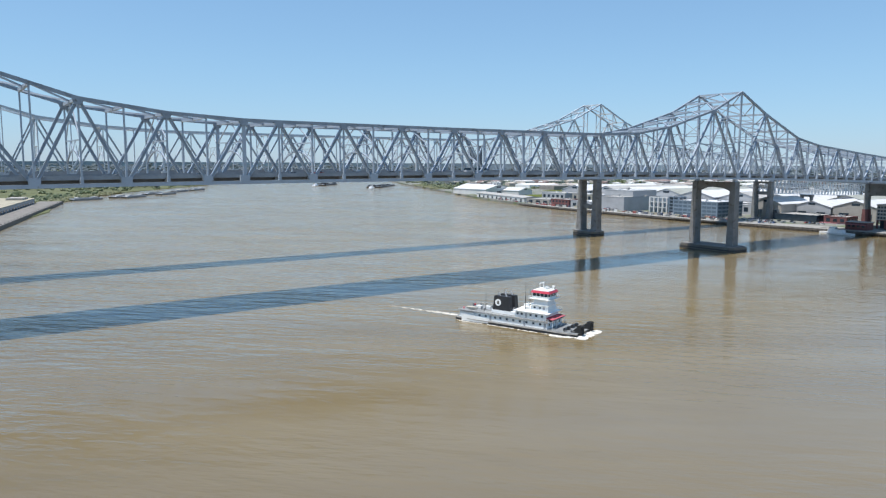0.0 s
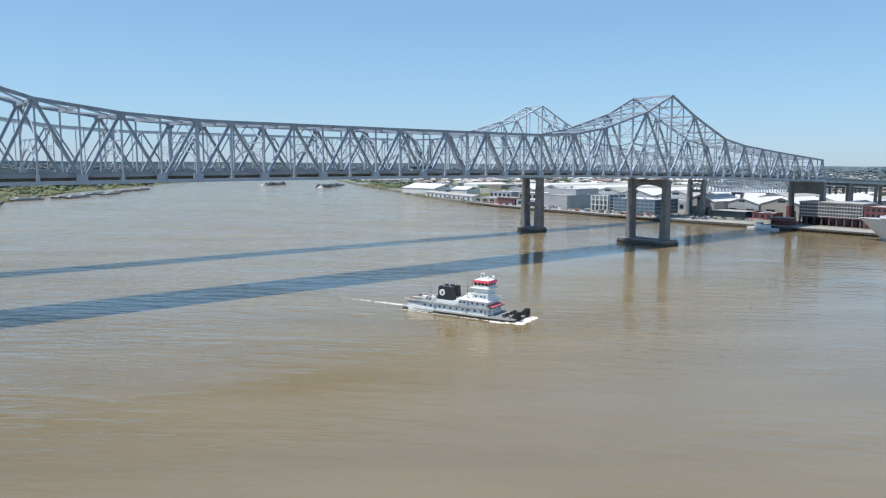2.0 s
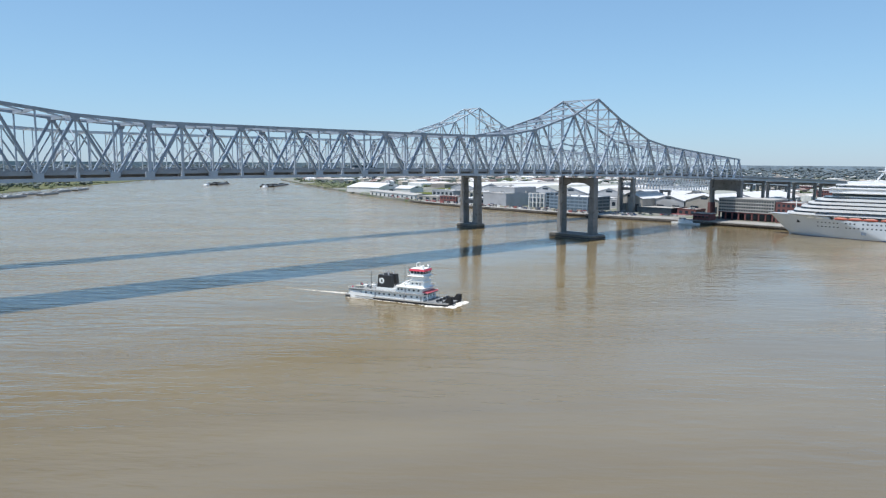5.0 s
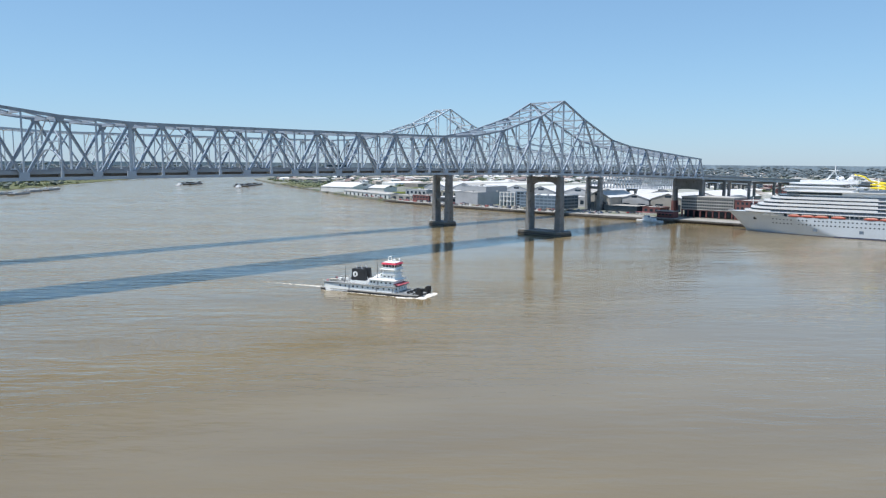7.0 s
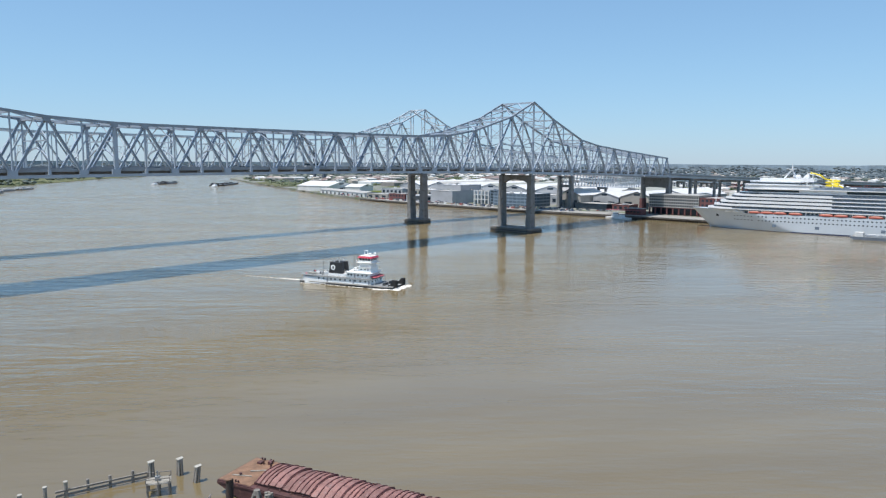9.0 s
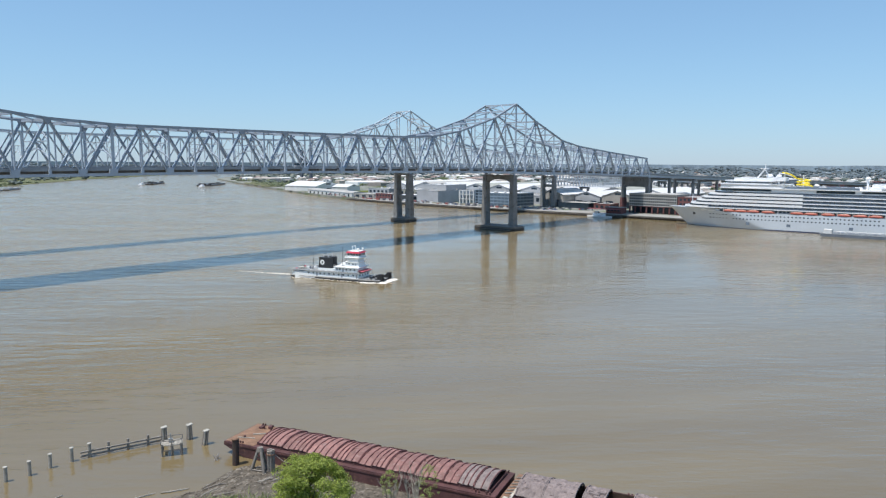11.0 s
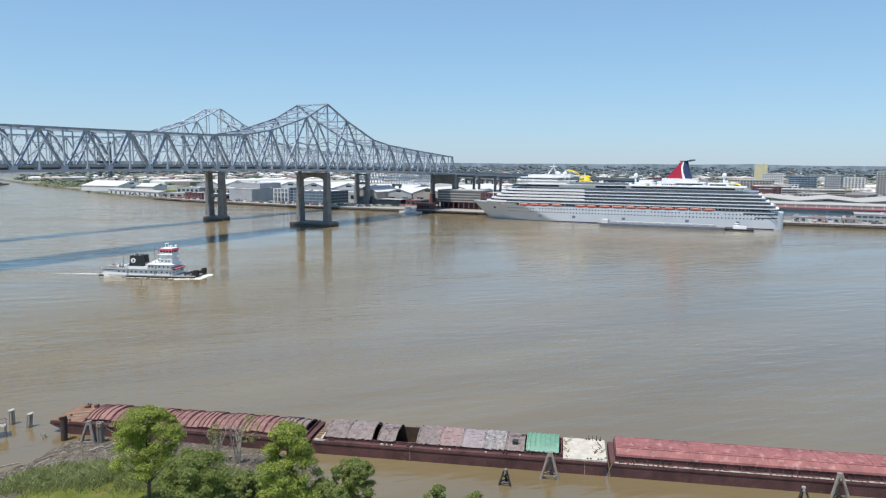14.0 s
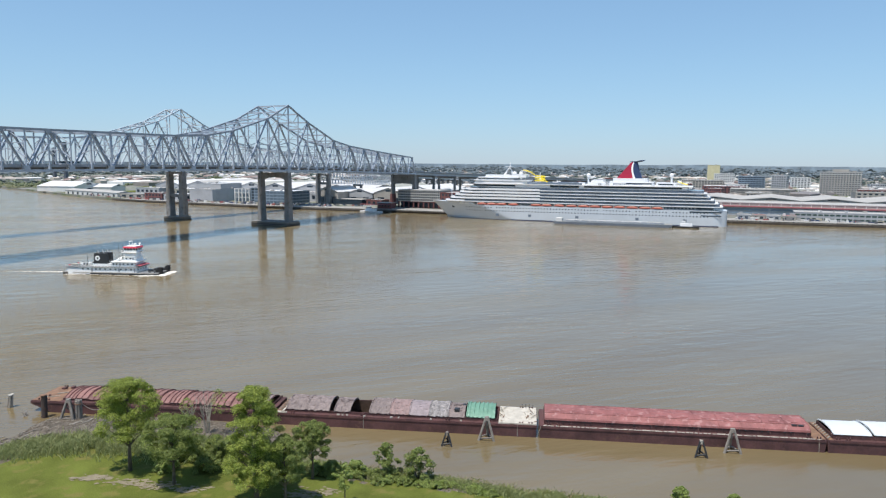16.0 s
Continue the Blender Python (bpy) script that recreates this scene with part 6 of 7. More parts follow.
rng = random.Random(17)
for i in range(76):
    for _ in range(30):
        x, y = rng.uniform(-480, -430), rng.uniform(-272, -228)
        if 0.0 < bank_z(x, y) < 1.05:
            break
    else:
        continue
    log(x, y, rng.uniform(1.2, 5.5), rng.uniform(0.06, 0.16), rng.uniform(-60, 40), rng.random() < 0.3)
for x, y, l, tn in ((-447.0, -248.5, 8, -25), (-443.5, -254.0, 6, 8), (-452, -246.5, 7, -12), (-463, -236, 6, 20), (-468, -233, 7, -15), (-459.5, -243, 7, -32)):
    log(x, y, l * 0.6, 0.12, tn, True)
v, f = [], []
for i in range(15000):
    x, y = rng.uniform(-485, -414), rng.uniform(-310, -224)
    z = zq(x, y)
    if not 0.02 < z < 1.25:
        continue
    l, w = rng.uniform(0.06, 0.2) + 0.45 * rng.random() ** 5, rng.uniform(0.03, 0.09)
    a = rng.gauss(-0.4, 0.8)
    g = beam((x - l * math.cos(a), y - l * math.sin(a), z + 0.05), (x + l * math.cos(a), y + l * math.sin(a), z + 0.08 + rng.uniform(0, 0.12)), w)
    k = len(v)
    v.extend(g[0])
    f.extend([tuple(c + k for c in q) for q in g[1]])
ob = part("drift_debris", (v, f), island_mat("drift_sticks", [(0.10, 0.082, 0.06), (0.17, 0.14, 0.105), (0.23, 0.195, 0.15), (0.13, 0.105, 0.08), (0.36, 0.31, 0.245), (0.16, 0.13, 0.10), (0.11, 0.09, 0.07), (0.19, 0.155, 0.12)], 0.9))
tagged(ob, "thick mat of broken sticks and drift on the beach", "driftwood", kind="stuff")

# ---- the city bank ----
def window_row(x0, x1, n, y, z, w, h, axis="x", deep=0.15):
    g = []
    for i in range(n):
        c = x0 + (x1 - x0) * (i + 0.5) / n
        g.append(box(c - w / 2, c + w / 2, y - deep, y + deep, z, z + h) if axis == "x" else box(y - deep, y + deep, c - w / 2, c + w / 2, z, z + h))
    return g


def windows(x0, x1, n, y, z, w, h, axis, material, th):
    """Windows side by side on one wall, each its own piece on a shared mesh."""
    me = mesh_of("window", *(box(-w / 2, w / 2, -0.15, 0.15, 0, h) if axis == "x" else box(-0.15, 0.15, -w / 2, w / 2, 0, h)), material)
    for i in range(n):
        c = x0 + (x1 - x0) * (i + 0.5) / n
        piece("window", me, th, pose(c, y, z) if axis == "x" else pose(y, c, z))


def block(name, label, x, y, w, d, h, wall, roof, storeys=0, bays=(0, 0), turn=0.0, group="", z0=3.2, category="building", glass=None, win=(0.55, 0.5)):
    """A flat-roofed building of w along x and d along y, with parapet and windows on the river face and the end towards the camera."""
    th = thing(name, pose(x, y, z0, 0, 0, turn), label, category, group)
    part("wall", box(-w / 2, w / 2, -d / 2, d / 2, 0, h), wall, th)
    part("roof", box(-w / 2 + 0.3, w / 2 - 0.3, -d / 2 + 0.3, d / 2 - 0.3, h, h + 0.25), roof, th)
    part("parapet", [box(-w / 2 - 0.15, w / 2 + 0.15, s * d / 2 - 0.2, s * d / 2 + 0.2, h - 0.1, h + 0.8) for s in (-1, 1)] + [box(s * w / 2 - 0.2, s * w / 2 + 0.2, -d / 2, d / 2, h - 0.1, h + 0.8) for s in (-1, 1)], wall, th)
    rs = random.Random(int(x * 3 + y))
    for _ in range(max(2, int(w * d / 500))):
        a, b = rs.uniform(-w * 0.4, w * 0.35), rs.uniform(-d * 0.4, d * 0.35)
        part("roof_unit", box(a, a + rs.uniform(1.5, 4), b, b + rs.uniform(1.5, 4), h + 0.25, h + rs.uniform(1.2, 2.8)), rs.choice([WALLG, WALLW, ROOFG]), th)
    if storeys:
        sh = h / storeys
        for k in range(storeys):
            if bays[1] and not group:
                windows(-d / 2 + 1, d / 2 - 1, bays[1], -w / 2, k * sh + sh * 0.28, (d - 2) / bays[1] * win[0], sh * win[1], "y", glass or GLASS, th)
            elif bays[1]:
                tagged(part("window_strip", window_row(-d / 2 + 1, d / 2 - 1, bays[1], -w / 2, k * sh + sh * 0.28, (d - 2) / bays[1] * win[0], sh * win[1], "y"), glass or GLASS, th), kind="stuff")
            if bays[0] and not group:
                windows(-w / 2 + 1, w / 2 - 1, bays[0], -d / 2, k * sh + sh * 0.28, (w - 2) / bays[0] * win[0], sh * win[1], "x", glass or GLASS, th)
            elif bays[0]:
                tagged(part("window_strip", window_row(-w / 2 + 1, w / 2 - 1, bays[0], -d / 2, k * sh + sh * 0.28, (w - 2) / bays[0] * win[0], sh * win[1], "x"), glass or GLASS, th), kind="stuff")
    return th


def hall(name, label, x, y, w, d, eave, ridge, wall, roof, turn=0.0, group="", doors=0, z0=3.2, vent=True):
    """A shed with a pitched roof whose ridge runs along x."""
    th = thing(name, pose(x, y, z0, 0, 0, turn), label, "warehouse", group)
    v, f = side_prism([(-d / 2, 0), (d / 2, 0), (d / 2, eave), (0, ridge - 0.25), (-d / 2, eave)], -w / 2, w / 2)
    part("wall", ([(q[1], q[0], q[2]) for q in v], [tuple(reversed(g)) for g in f]), wall, th)
    for s in (-1, 1):
        part("roof", ([(-w / 2 - 0.8, 0, ridge), (w / 2 + 0.8, 0, ridge), (w / 2 + 0.8, s * (d / 2 + 0.8), eave - 0.1), (-w / 2 - 0.8, s * (d / 2 + 0.8), eave - 0.1), (-w / 2 - 0.8, 0, ridge + 0.4), (w / 2 + 0.8, 0, ridge + 0.4), (w / 2 + 0.8, s * (d / 2 + 0.8), eave + 0.3), (-w / 2 - 0.8, s * (d / 2 + 0.8), eave + 0.3)], BOX_F), roof, th)
    if vent:
        part("gable_vent", box(-w / 2 - 0.12, -w / 2 + 0.1, -d * 0.09, d * 0.09, eave + (ridge - eave) * 0.3, eave + (ridge - eave) * 0.62), GLASS, th, "dark louvred gable vent")
    for k in range(doors):
        c = -d / 2 + d * (k + 0.5) / doors
        part("door", box(-w / 2 - 0.15, -w / 2 + 0.1, c - d / doors * 0.22, c + d / doors * 0.22, 0, eave * 0.6), GLASS, th, "dark roller door")
    return th


def along_edge(y):
    return float(np.interp(y, [p[1] for p in EAST_EDGE], [p[0] for p in EAST_EDGE]))


# wharf apron with fender piles
ys = [-620, -500, -364, -250, -150, -70, 0, 76, 123, 200, 290, 409, 440]
v = []
for y in ys:
    x = along_edge(y)
    v += [(x - 2.0, y, 3.45), (x + 26, y, 3.45), (x - 2.0, y, 2.75), (x + 26, y, 2.75)]
f = []
for i in range(len(ys) - 1):
    a, b = 4 * i, 4 * i + 4
    f += [(a, a + 1, b + 1, b), (a + 2, b + 2, b + 3, a + 3), (a, b, b + 2, a + 2), (a + 1, a + 3, b + 3, b + 1)]
wharf = tagged(part("wharf", (v, f), WHARF), "pale concrete wharf apron on timber piles", "wharf", kind="structure")
fp = mesh_of("fender_pile", *tube([(0, 0, -2), (0, 0, 3.3)], 0.32, 7), BLACK)
y = -520.0
while y < 470:
    piece("fender_pile", fp, wharf, pose(along_edge(y) - 2.3, y, 0))
    y += 4.2
piece("bulkhead", mesh_of("bulkhead", *join([beam((along_edge(a) - 1.4, a, 0.8), (along_edge(a + 20) - 1.4, a + 20, 0.8), 0.3, 3.8) for a in range(-520, 480, 20)]), mat("dark_wet_timber", (0.07, 0.06, 0.05), 0.85, vary=0.4, size=3, fine=0.4)), wharf)
piece("fender_wale", mesh_of("fender_wale", *join([beam((along_edge(a) - 2.5, a, 2.0), (along_edge(a + 40) - 2.5, a + 40, 2.0), 0.4, 0.5) for a in range(-520, 480, 40)]), TIMBER), wharf)

# upstream sheds and works
hall("warehouse", "big white gabled warehouse by the river", 362, 738, 76, 72, 9, 17, WALLW, ROOFW, 102, "riverside sheds", 3)
hall("warehouse", "white gabled annex behind the big warehouse", 400, 690, 44, 40, 7, 12, WALLW, ROOFW, 102, "riverside sheds")
block("cupola_house", "small white cupola on a warehouse ridge", 368, 706, 7, 7, 4.5, WALLW, ROOFW, 1, (2, 2), 12, z0=19.0)
th = thing("transit_shed", pose(along_edge(535) + 30, 562, 3.4, 0, 0, -14.5), "long low white riverside shed with dark doorways", "warehouse")
part("wall", box(-13, 13, -85, 85, 0, 6.5), WALLW, th)
part("roof", side_prism([(-13.8, 6.4), (13.8, 6.4), (0, 8.6)][::-1], -85.8, 85.8), ROOFG, th, "low grey pitched roof")
for k in range(10):
    part("door", box(-13.15, -12.9, -77 + 16.5 * k, -72 + 16.5 * k, 0, 4.2), GLASS, th, "dark doorway")
block("riverside_store", "tan blank-walled store by the wharf", along_edge(455) + 40, 455, 50, 42, 6, WALLT, ROOFG, 1, (3, 3), 6)
block("brick_store", "small red brick riverside building", along_edge(390) + 20, 388, 26, 30, 9, BRICKR, ROOFG, 2, (4, 5), 4)
block("riverside_store", "grey corrugated store behind the wharf", along_edge(352) + 34, 354, 40, 34, 8, WALLG, ROOFW, 1, (2, 3), 3)
block("power_house", "windowless grey river works building", 252, 306, 66, 40, 16, WALLG, ROOFG, 0, (0, 0), 0)
block("power_house", "tall grey block of the river works", 268, 318, 44, 46, 23, WALLG, ROOFW, 0, (0, 0), 0)
block("glass_hall", "dark blue glazed hall beside the plaza", 247, 192, 46, 56, 16, BLUEG, ROOFW, 4, (6, 9), 0, glass=mat("blue_grey_glass", (0.11, 0.15, 0.19), 0.12, vary=0.25, size=6, fine=1), win=(0.85, 0.6))
block("dark_tower", "narrow dark glazed stair block", 240, 226, 14, 14, 19, BLUEG, ROOFG, 5, (2, 2), 0, win=(0.8, 0.7))
th = thing("colonnade", pose(232, 246, 3.4), "open white frame of tall columns on the plaza", "pavilion")
for k in range(5):
    part("column", box(-1.0, 1.0, -12 + 6 * k - 0.7, -12 + 6 * k + 0.7, 0, 18), WALLW, th)
for z in (6, 12, 17.2):
    part("lintel", box(-0.9, 0.9, -13, 13, z, z + 0.9), WALLW, th)
part("screen_wall", box(3, 3.6, -13, 13, 0, 17), BLUEG, th, "blue-grey glazed wall behind the columns")

ROOFT = mat("greenish_grey_roof", (0.30, 0.31, 0.275), 0.8, vary=0.2, size=12, fine=1.5)
# the long exhibition halls with white gabled roofs
rng = random.Random(44)
for i in range(9):
    y = 520 - 58 * i
    x = 470 - 4 * i + (12 if i % 2 else 0)
    hall("exhibition_hall", "grey exhibition hall with a white pitched roof", x, y, 190 if i < 7 else 120, 56, 14, 22, WALLG, (ROOFW, ROOFG, ROOFW, ROOFT)[i % 4], 0, "exhibition halls")
    block("hall_front", "low tan front building of the exhibition halls", x - (190 if i < 7 else 120) / 2 - 24, y, 44, 50, 10, WALLT if i % 3 else WALLG, ROOFW if i % 2 else ROOFG, 1, (0, 5), 0, "hall fronts")
for i, (x, y, w, d, e, r) in enumerate(((302, 138, 60, 34, 15, 22), (345, 104, 90, 40, 13, 19), (350, 60, 100, 44, 14, 21), (352, 14, 90, 40, 12, 18))):
    hall("wharf_shed", "grey wharf shed with a white gabled roof", x, y, w, d, e, r, WALLG if i % 2 else WALLT, ROOFW, 0, "wharf sheds", 2)
block("loading_canopy", "dark open loading canopy beside the sheds", 278, 100, 34, 44, 6, GLASS, ROOFG, 0, (0, 0), 0)
block("red_store", "small dark red store beside the sheds", 276, 62, 22, 22, 6, BRICKR, ROOFG, 1, (3, 3), 0)

# the cruise terminal beside the ship: long beige front on red columns
th = thing("terminal_building", pose(248, -19, 3.4), "beige terminal building raised on red columns", "building")
part("wall", box(-10, 22, -24, 32, 8, 21), WALLT, th)
part("roof", box(-10.4, 22.4, -24.4, 32.4, 21, 21.8), ROOFG, th)
for k in range(4):
    windows(-23.5, 31.5, 22, -10, 9.0 + 3.1 * k, 1.5, 1.7, "y", GLASS, th)
    part("ledge", box(-10.35, -10, -24, 32, 8.2 + 3.1 * k, 8.5 + 3.1 * k), WALLW, th)
for k in range(9):
    part("column", box(-9.6, -8.2, -23 + 6.7 * k, -21.6 + 6.7 * k, 0, 8), BRICKR, th, "red column")
part("lintel", box(-10.1, -8.4, -24, 32, 7.2, 8), BRICKR, th)
part("back_wall", box(-2, 22, -24, 32, 0, 8), GLASS, th, "dark recess behind the columns")
block("red_annex", "dark red annex of the terminal", 258, -60.5, 40, 33, 19, BRICKR, ROOFG, 4, (8, 7), 0)
th = thing("red_kiosk", pose(212, 16, 3.45), "dark red boat-landing building on the wharf", "building")
part("wall", box(-4, 8, -9, 9, 0, 6.5), BRICKR, th)
part("roof", box(-4.5, 8.5, -9.5, 9.5, 6.5, 7), ROOFG, th)
windows(-8, 8, 4, -4, 2.5, 2.2, 2.2, "y", GLASS, th)
part("canopy", box(-9, -4, -9, 30, 4.5, 4.9), REDROOF, th)

# passenger terminals downstream of the ship
for i in range(5):
    y = -340 - 64 * i
    hall("long_shed", "long grey shed with a shallow pitched roof", 430, y, 110, 63, 14, 17.2, WALLT, ROOFG, 0, "long sheds")
for i in range(4):
    y = -372 - 60 * i
    th = thing("terminal_shed", pose(316, y, 3.4), "two-storey terminal with a red canopy", "building", "terminal sheds")
    part("wall", box(-16, 40, -30, 30, 0, 9.5), WALLG, th)
    part("window_band", [box(-16.2, -15.9, -29, 29, 2.2, 4.2), box(-16.2, -15.9, -29, 29, 6.0, 8.0)], BLUEG, th)
    part("canopy", box(-18, 30, -30, 30, 9.5, 10.5), REDROOF, th, "long red canopy roof")
    part("upper_wall", box(-9, 40, -30, 30, 10.3, 13.2), WALLT, th)
    part("roof", box(-9.4, 40, -30, 30, 13.2, 14.0), ROOFG, th)
    part("pilaster", [box(-9.4, -9, -29.5 + 9.6 * k, -28.8 + 9.6 * k, 10.3, 13.2) for k in range(7)], WALLW, th)
block("wharf_office", "low office with green glass and flat roof", along_edge(-462) + 36, -466, 30, 84, 8, WALLG, ROOFG, 2, (4, 16), 0, win=(0.8, 0.42), glass=mat("green_glass", (0.05, 0.08, 0.07), 0.12, vary=0.3, size=5, fine=1))
for i in range(4):
    block("wharf_shed_low", "low reddish open shed on the wharf", along_edge(-385) + 24, -378 - 14 * i, 16, 12.5, 4.2, WALLT if i % 2 else WALLG, REDROOF if i % 2 else ROOFG, 1, (1, 2), 0, "low wharf sheds")

# mid-rise and tall buildings behind
hotel = block("hotel_block", "broad pale mid-rise block with regular windows", 955, -524, 40, 66, 42, mat("hotel_grey_wall", (0.40, 0.39, 0.375), 0.8, vary=0.12, size=9, fine=1), ROOFG, 11, (7, 14), -8)
part("cornice", [box(-20.6, 20.6, -33.6, 33.6, 38.2, 39.0)], WALLW, hotel)
part("roof_house", [box(-8, 10, -12, 14, 42.2, 47.5), box(-4, 4, -24, -18, 42.2, 45)], WALLT, hotel, "tan roof house")
for k in range(15):
    part("window_pier", box(-20.5, -20.1, -33 + 4.64 * k, -31.9 + 4.64 * k, 0, 38.2), WALLT, hotel)
block("apartment_block", "grey mid-rise block with small windows", 980, -424, 40, 26, 34, WALLG, ROOFG, 8, (6, 6), -8, "mid-rise buildings")
block("yellow_slab", "plain pale yellow slab building", 1720, -260, 24, 34, 52, mat("pale_yellow_wall", (0.58, 0.53, 0.33), 0.8, vary=0.08, size=10, fine=1), ROOFG, 0, (0, 0), 0, "mid-rise buildings")
block("office_block", "pale grey office block", 1500, -300, 30, 50, 30, WALLW, ROOFG, 7, (5, 9), 0, "mid-rise buildings")
block("office_block", "dark grey block with bands of windows", 1120, -372, 46, 52, 30, BLUEG, ROOFG, 7, (6, 9), 0, "mid-rise buildings", win=(0.8, 0.5))
block("brown_block", "brown brick mid-rise block", 1050, -290, 50, 60, 22, WALLT, ROOFW, 6, (8, 10), 0, "mid-rise buildings")
block("brown_block", "low brown block with a white roof", 860, -330, 60, 70, 16, BRICKR, ROOFW, 4, (8, 10), 0, "mid-rise buildings")
block("parking_deck", "tan parking deck with open bands", 760, -390, 60, 90, 15, WALLT, ROOFG, 5, (8, 12), 0, "mid-rise buildings", win=(0.92, 0.4))
block("parking_deck", "grey parking deck with open bands", 700, -250, 60, 80, 16, WALLG, ROOFG, 5, (8, 12), 0, "mid-rise buildings", win=(0.92, 0.4))
block("white_block", "white mid-rise block with small windows", 1250, -470, 40, 40, 26, WALLW, ROOFW, 7, (6, 6), 0, "mid-rise buildings")
rng = random.Random(77)
for i in range(90):
    x, y = rng.uniform(540, 1500), rng.uniform(-760, 560)
    if y > 0 and x < 640:
        x += 160
    h = rng.choice([7, 8, 10, 12, 14, 17])
    block("city_building", rng.choice(["plain low city building with a flat roof", "brick city building with a pale roof", "pale city building with small windows"]), x, y, rng.uniform(20, 55), rng.uniform(20, 60), h,
          rng.choice([WALLT, WALLG, WALLW, BRICKR, WALLT]), rng.choice([ROOFW, ROOFG, ROOFG, ROOFW]), max(1, int(h / 3.6)), (5, 7), rng.uniform(-12, 12), "city buildings")


for x, y, w, h in ((777, 1273, 7.5, 100), (757, 1289, 6.5, 85)):
    block("far_tower", "tall dark slender tower far beyond the bridges", x, y, w, w, h, mat("dark_tower_cladding", (0.09, 0.105, 0.125), 0.5, vary=0.2, size=12, fine=2), ROOFG, 0, (0, 0), 0, "far towers")

# ---- viaducts beyond the trusses ----
def viaduct(label, x0, x1, y0, width, z0, z1, bend, truss_to, paint):
    th = thing("approach_viaduct", pose(0, 0, 0), label, "viaduct")
    n = int((x1 - x0) / 30)
    P = lambda t: (x0 + (x1 - x0) * t, y0 + bend * t * t, z0 + (z1 - z0) * t)
    for i in range(n):
        a, b = P(i / n), P((i + 1) / n)
        part("deck_slab", beam((a[0], a[1] + width / 2, a[2] + 1.2), (b[0], b[1] + width / 2, b[2] + 1.2), width, 0.6), ROAD, th)
        for y in (0.2, width - 0.2):
            part("parapet", beam((a[0], a[1] + y, a[2] + 2.1), (b[0], b[1] + y, b[2] + 2.1), 0.3, 1.3), PARAPET, th)
        if a[0] < truss_to:
            for y in (1.5, width - 1.5):
                d = 14.0
                part("lower_chord", beam((a[0], a[1] + y, a[2] - d), (b[0], b[1] + y, b[2] - d), 0.6), paint, th)
                part("upper_chord", beam((a[0], a[1] + y, a[2] + 0.6), (b[0], b[1] + y, b[2] + 0.6), 0.6), paint, th)
                for k in range(4):
                    s, e = Vector(a).lerp(Vector(b), k / 4), Vector(a).lerp(Vector(b), (k + 1) / 4)
                    m = (s + e) / 2
                    part("web_member", [beam((s.x, s.y + y, s.z + 0.6), (m.x, m.y + y, m.z - d), 0.45), beam((m.x, m.y + y, m.z - d), (e.x, e.y + y, e.z + 0.6), 0.45)], paint, th)
        else:
            for y in (2.0, width / 2, width - 2.0):
                part("girder", beam((a[0], a[1] + y, a[2] - 0.4), (b[0], b[1] + y, b[2] - 0.4), 0.7, 2.4, up=(0, 1, 0)), paint, th)
        if i % (3 if a[0] < truss_to else 2) == 0 and i:
            top = a[2] - (14.4 if a[0] <= truss_to else 1.8)
            for y in (3.0, width - 3.0):
                part("column", box(a[0] - 1.4, a[0] + 1.4, a[1] + y - 1.4, a[1] + y + 1.4, 3, top - 2.4), CONCRETE, th)
            part("pier_cap", box(a[0] - 1.6, a[0] + 1.6, a[1] + 0.8, a[1] + width - 0.8, top - 2.4, top), CONCRETE, th)
    return th


zb = z_low(40.33)
viaduct("concrete and steel approach viaduct beyond the near bridge", XS(40.33), 900, 1.5, 30, zb + 1.2, 24, -150, 0, STEEL)
viaduct("deck-truss approach viaduct beyond the older bridge", XS(40.33), 860, 127, 16.5, zb + 0.4, 22, 40, 470, STEEL_OLD)


# ---- vehicles ----
def vehicle(kind, label, paint, l, w, h, cab0, cab1, low, group, m):
    th = thing(kind, m, label, kind, group)
    body = [(-l / 2, low), (l / 2, low), (l / 2, h * 0.52), (l / 2 - 0.15, h * 0.6), (-l / 2 + 0.1, h * 0.62), (-l / 2, h * 0.5)]
    part("body", side_prism(body, -w / 2, w / 2), paint, th)
    part("cabin", tapered(cab0, cab1, -w / 2 + 0.06, w / 2 - 0.06, h * 0.58, h, 0.4 if l < 7 else 0.1, 0.12), GLASS, th, "dark windows")
    part("roof", box(cab0 + 0.45, cab1 - 0.45, -w / 2 + 0.22, w / 2 - 0.22, h, h + 0.05), paint, th)
    for x in (-l * 0.31, l * 0.31):
        for s in (-1, 1):
            part("wheel", [([(x + 0.33 * math.cos(a), s * (w / 2 - e), 0.33 + 0.33 * math.sin(a)) for e in (0.2, -0.02) for a in np.linspace(0, 2 * math.pi, 10, endpoint=False)], [tuple(range(10)), tuple(range(19, 9, -1))] + [(i, 10 + i, 10 + (i + 1) % 10, (i + 1) % 10) for i in range(10)])], RUBBER, th)
    return th


PAINTS = {"white": mat("car_white", (0.75, 0.75, 0.75), 0.3, vary=0.03), "silver": mat("car_silver", (0.42, 0.43, 0.45), 0.3, 0.4, vary=0.03), "black": mat("car_black", (0.025, 0.025, 0.03), 0.25, vary=0.05), "blue": mat("car_blue", (0.05, 0.10, 0.25), 0.3, vary=0.05), "red": mat("car_red", (0.40, 0.03, 0.03), 0.3, vary=0.05)}
rng = random.Random(9)
samples = {}
for nm, pt in PAINTS.items():
    samples[nm] = vehicle("car", "parked %s car on the riverside lot" % nm, pt, 4.6, 1.85, 1.5, -1.7, 1.3, 0.25, "parked cars", pose(238, 60 + 4 * len(samples), 3.46, 0, 0, 0))
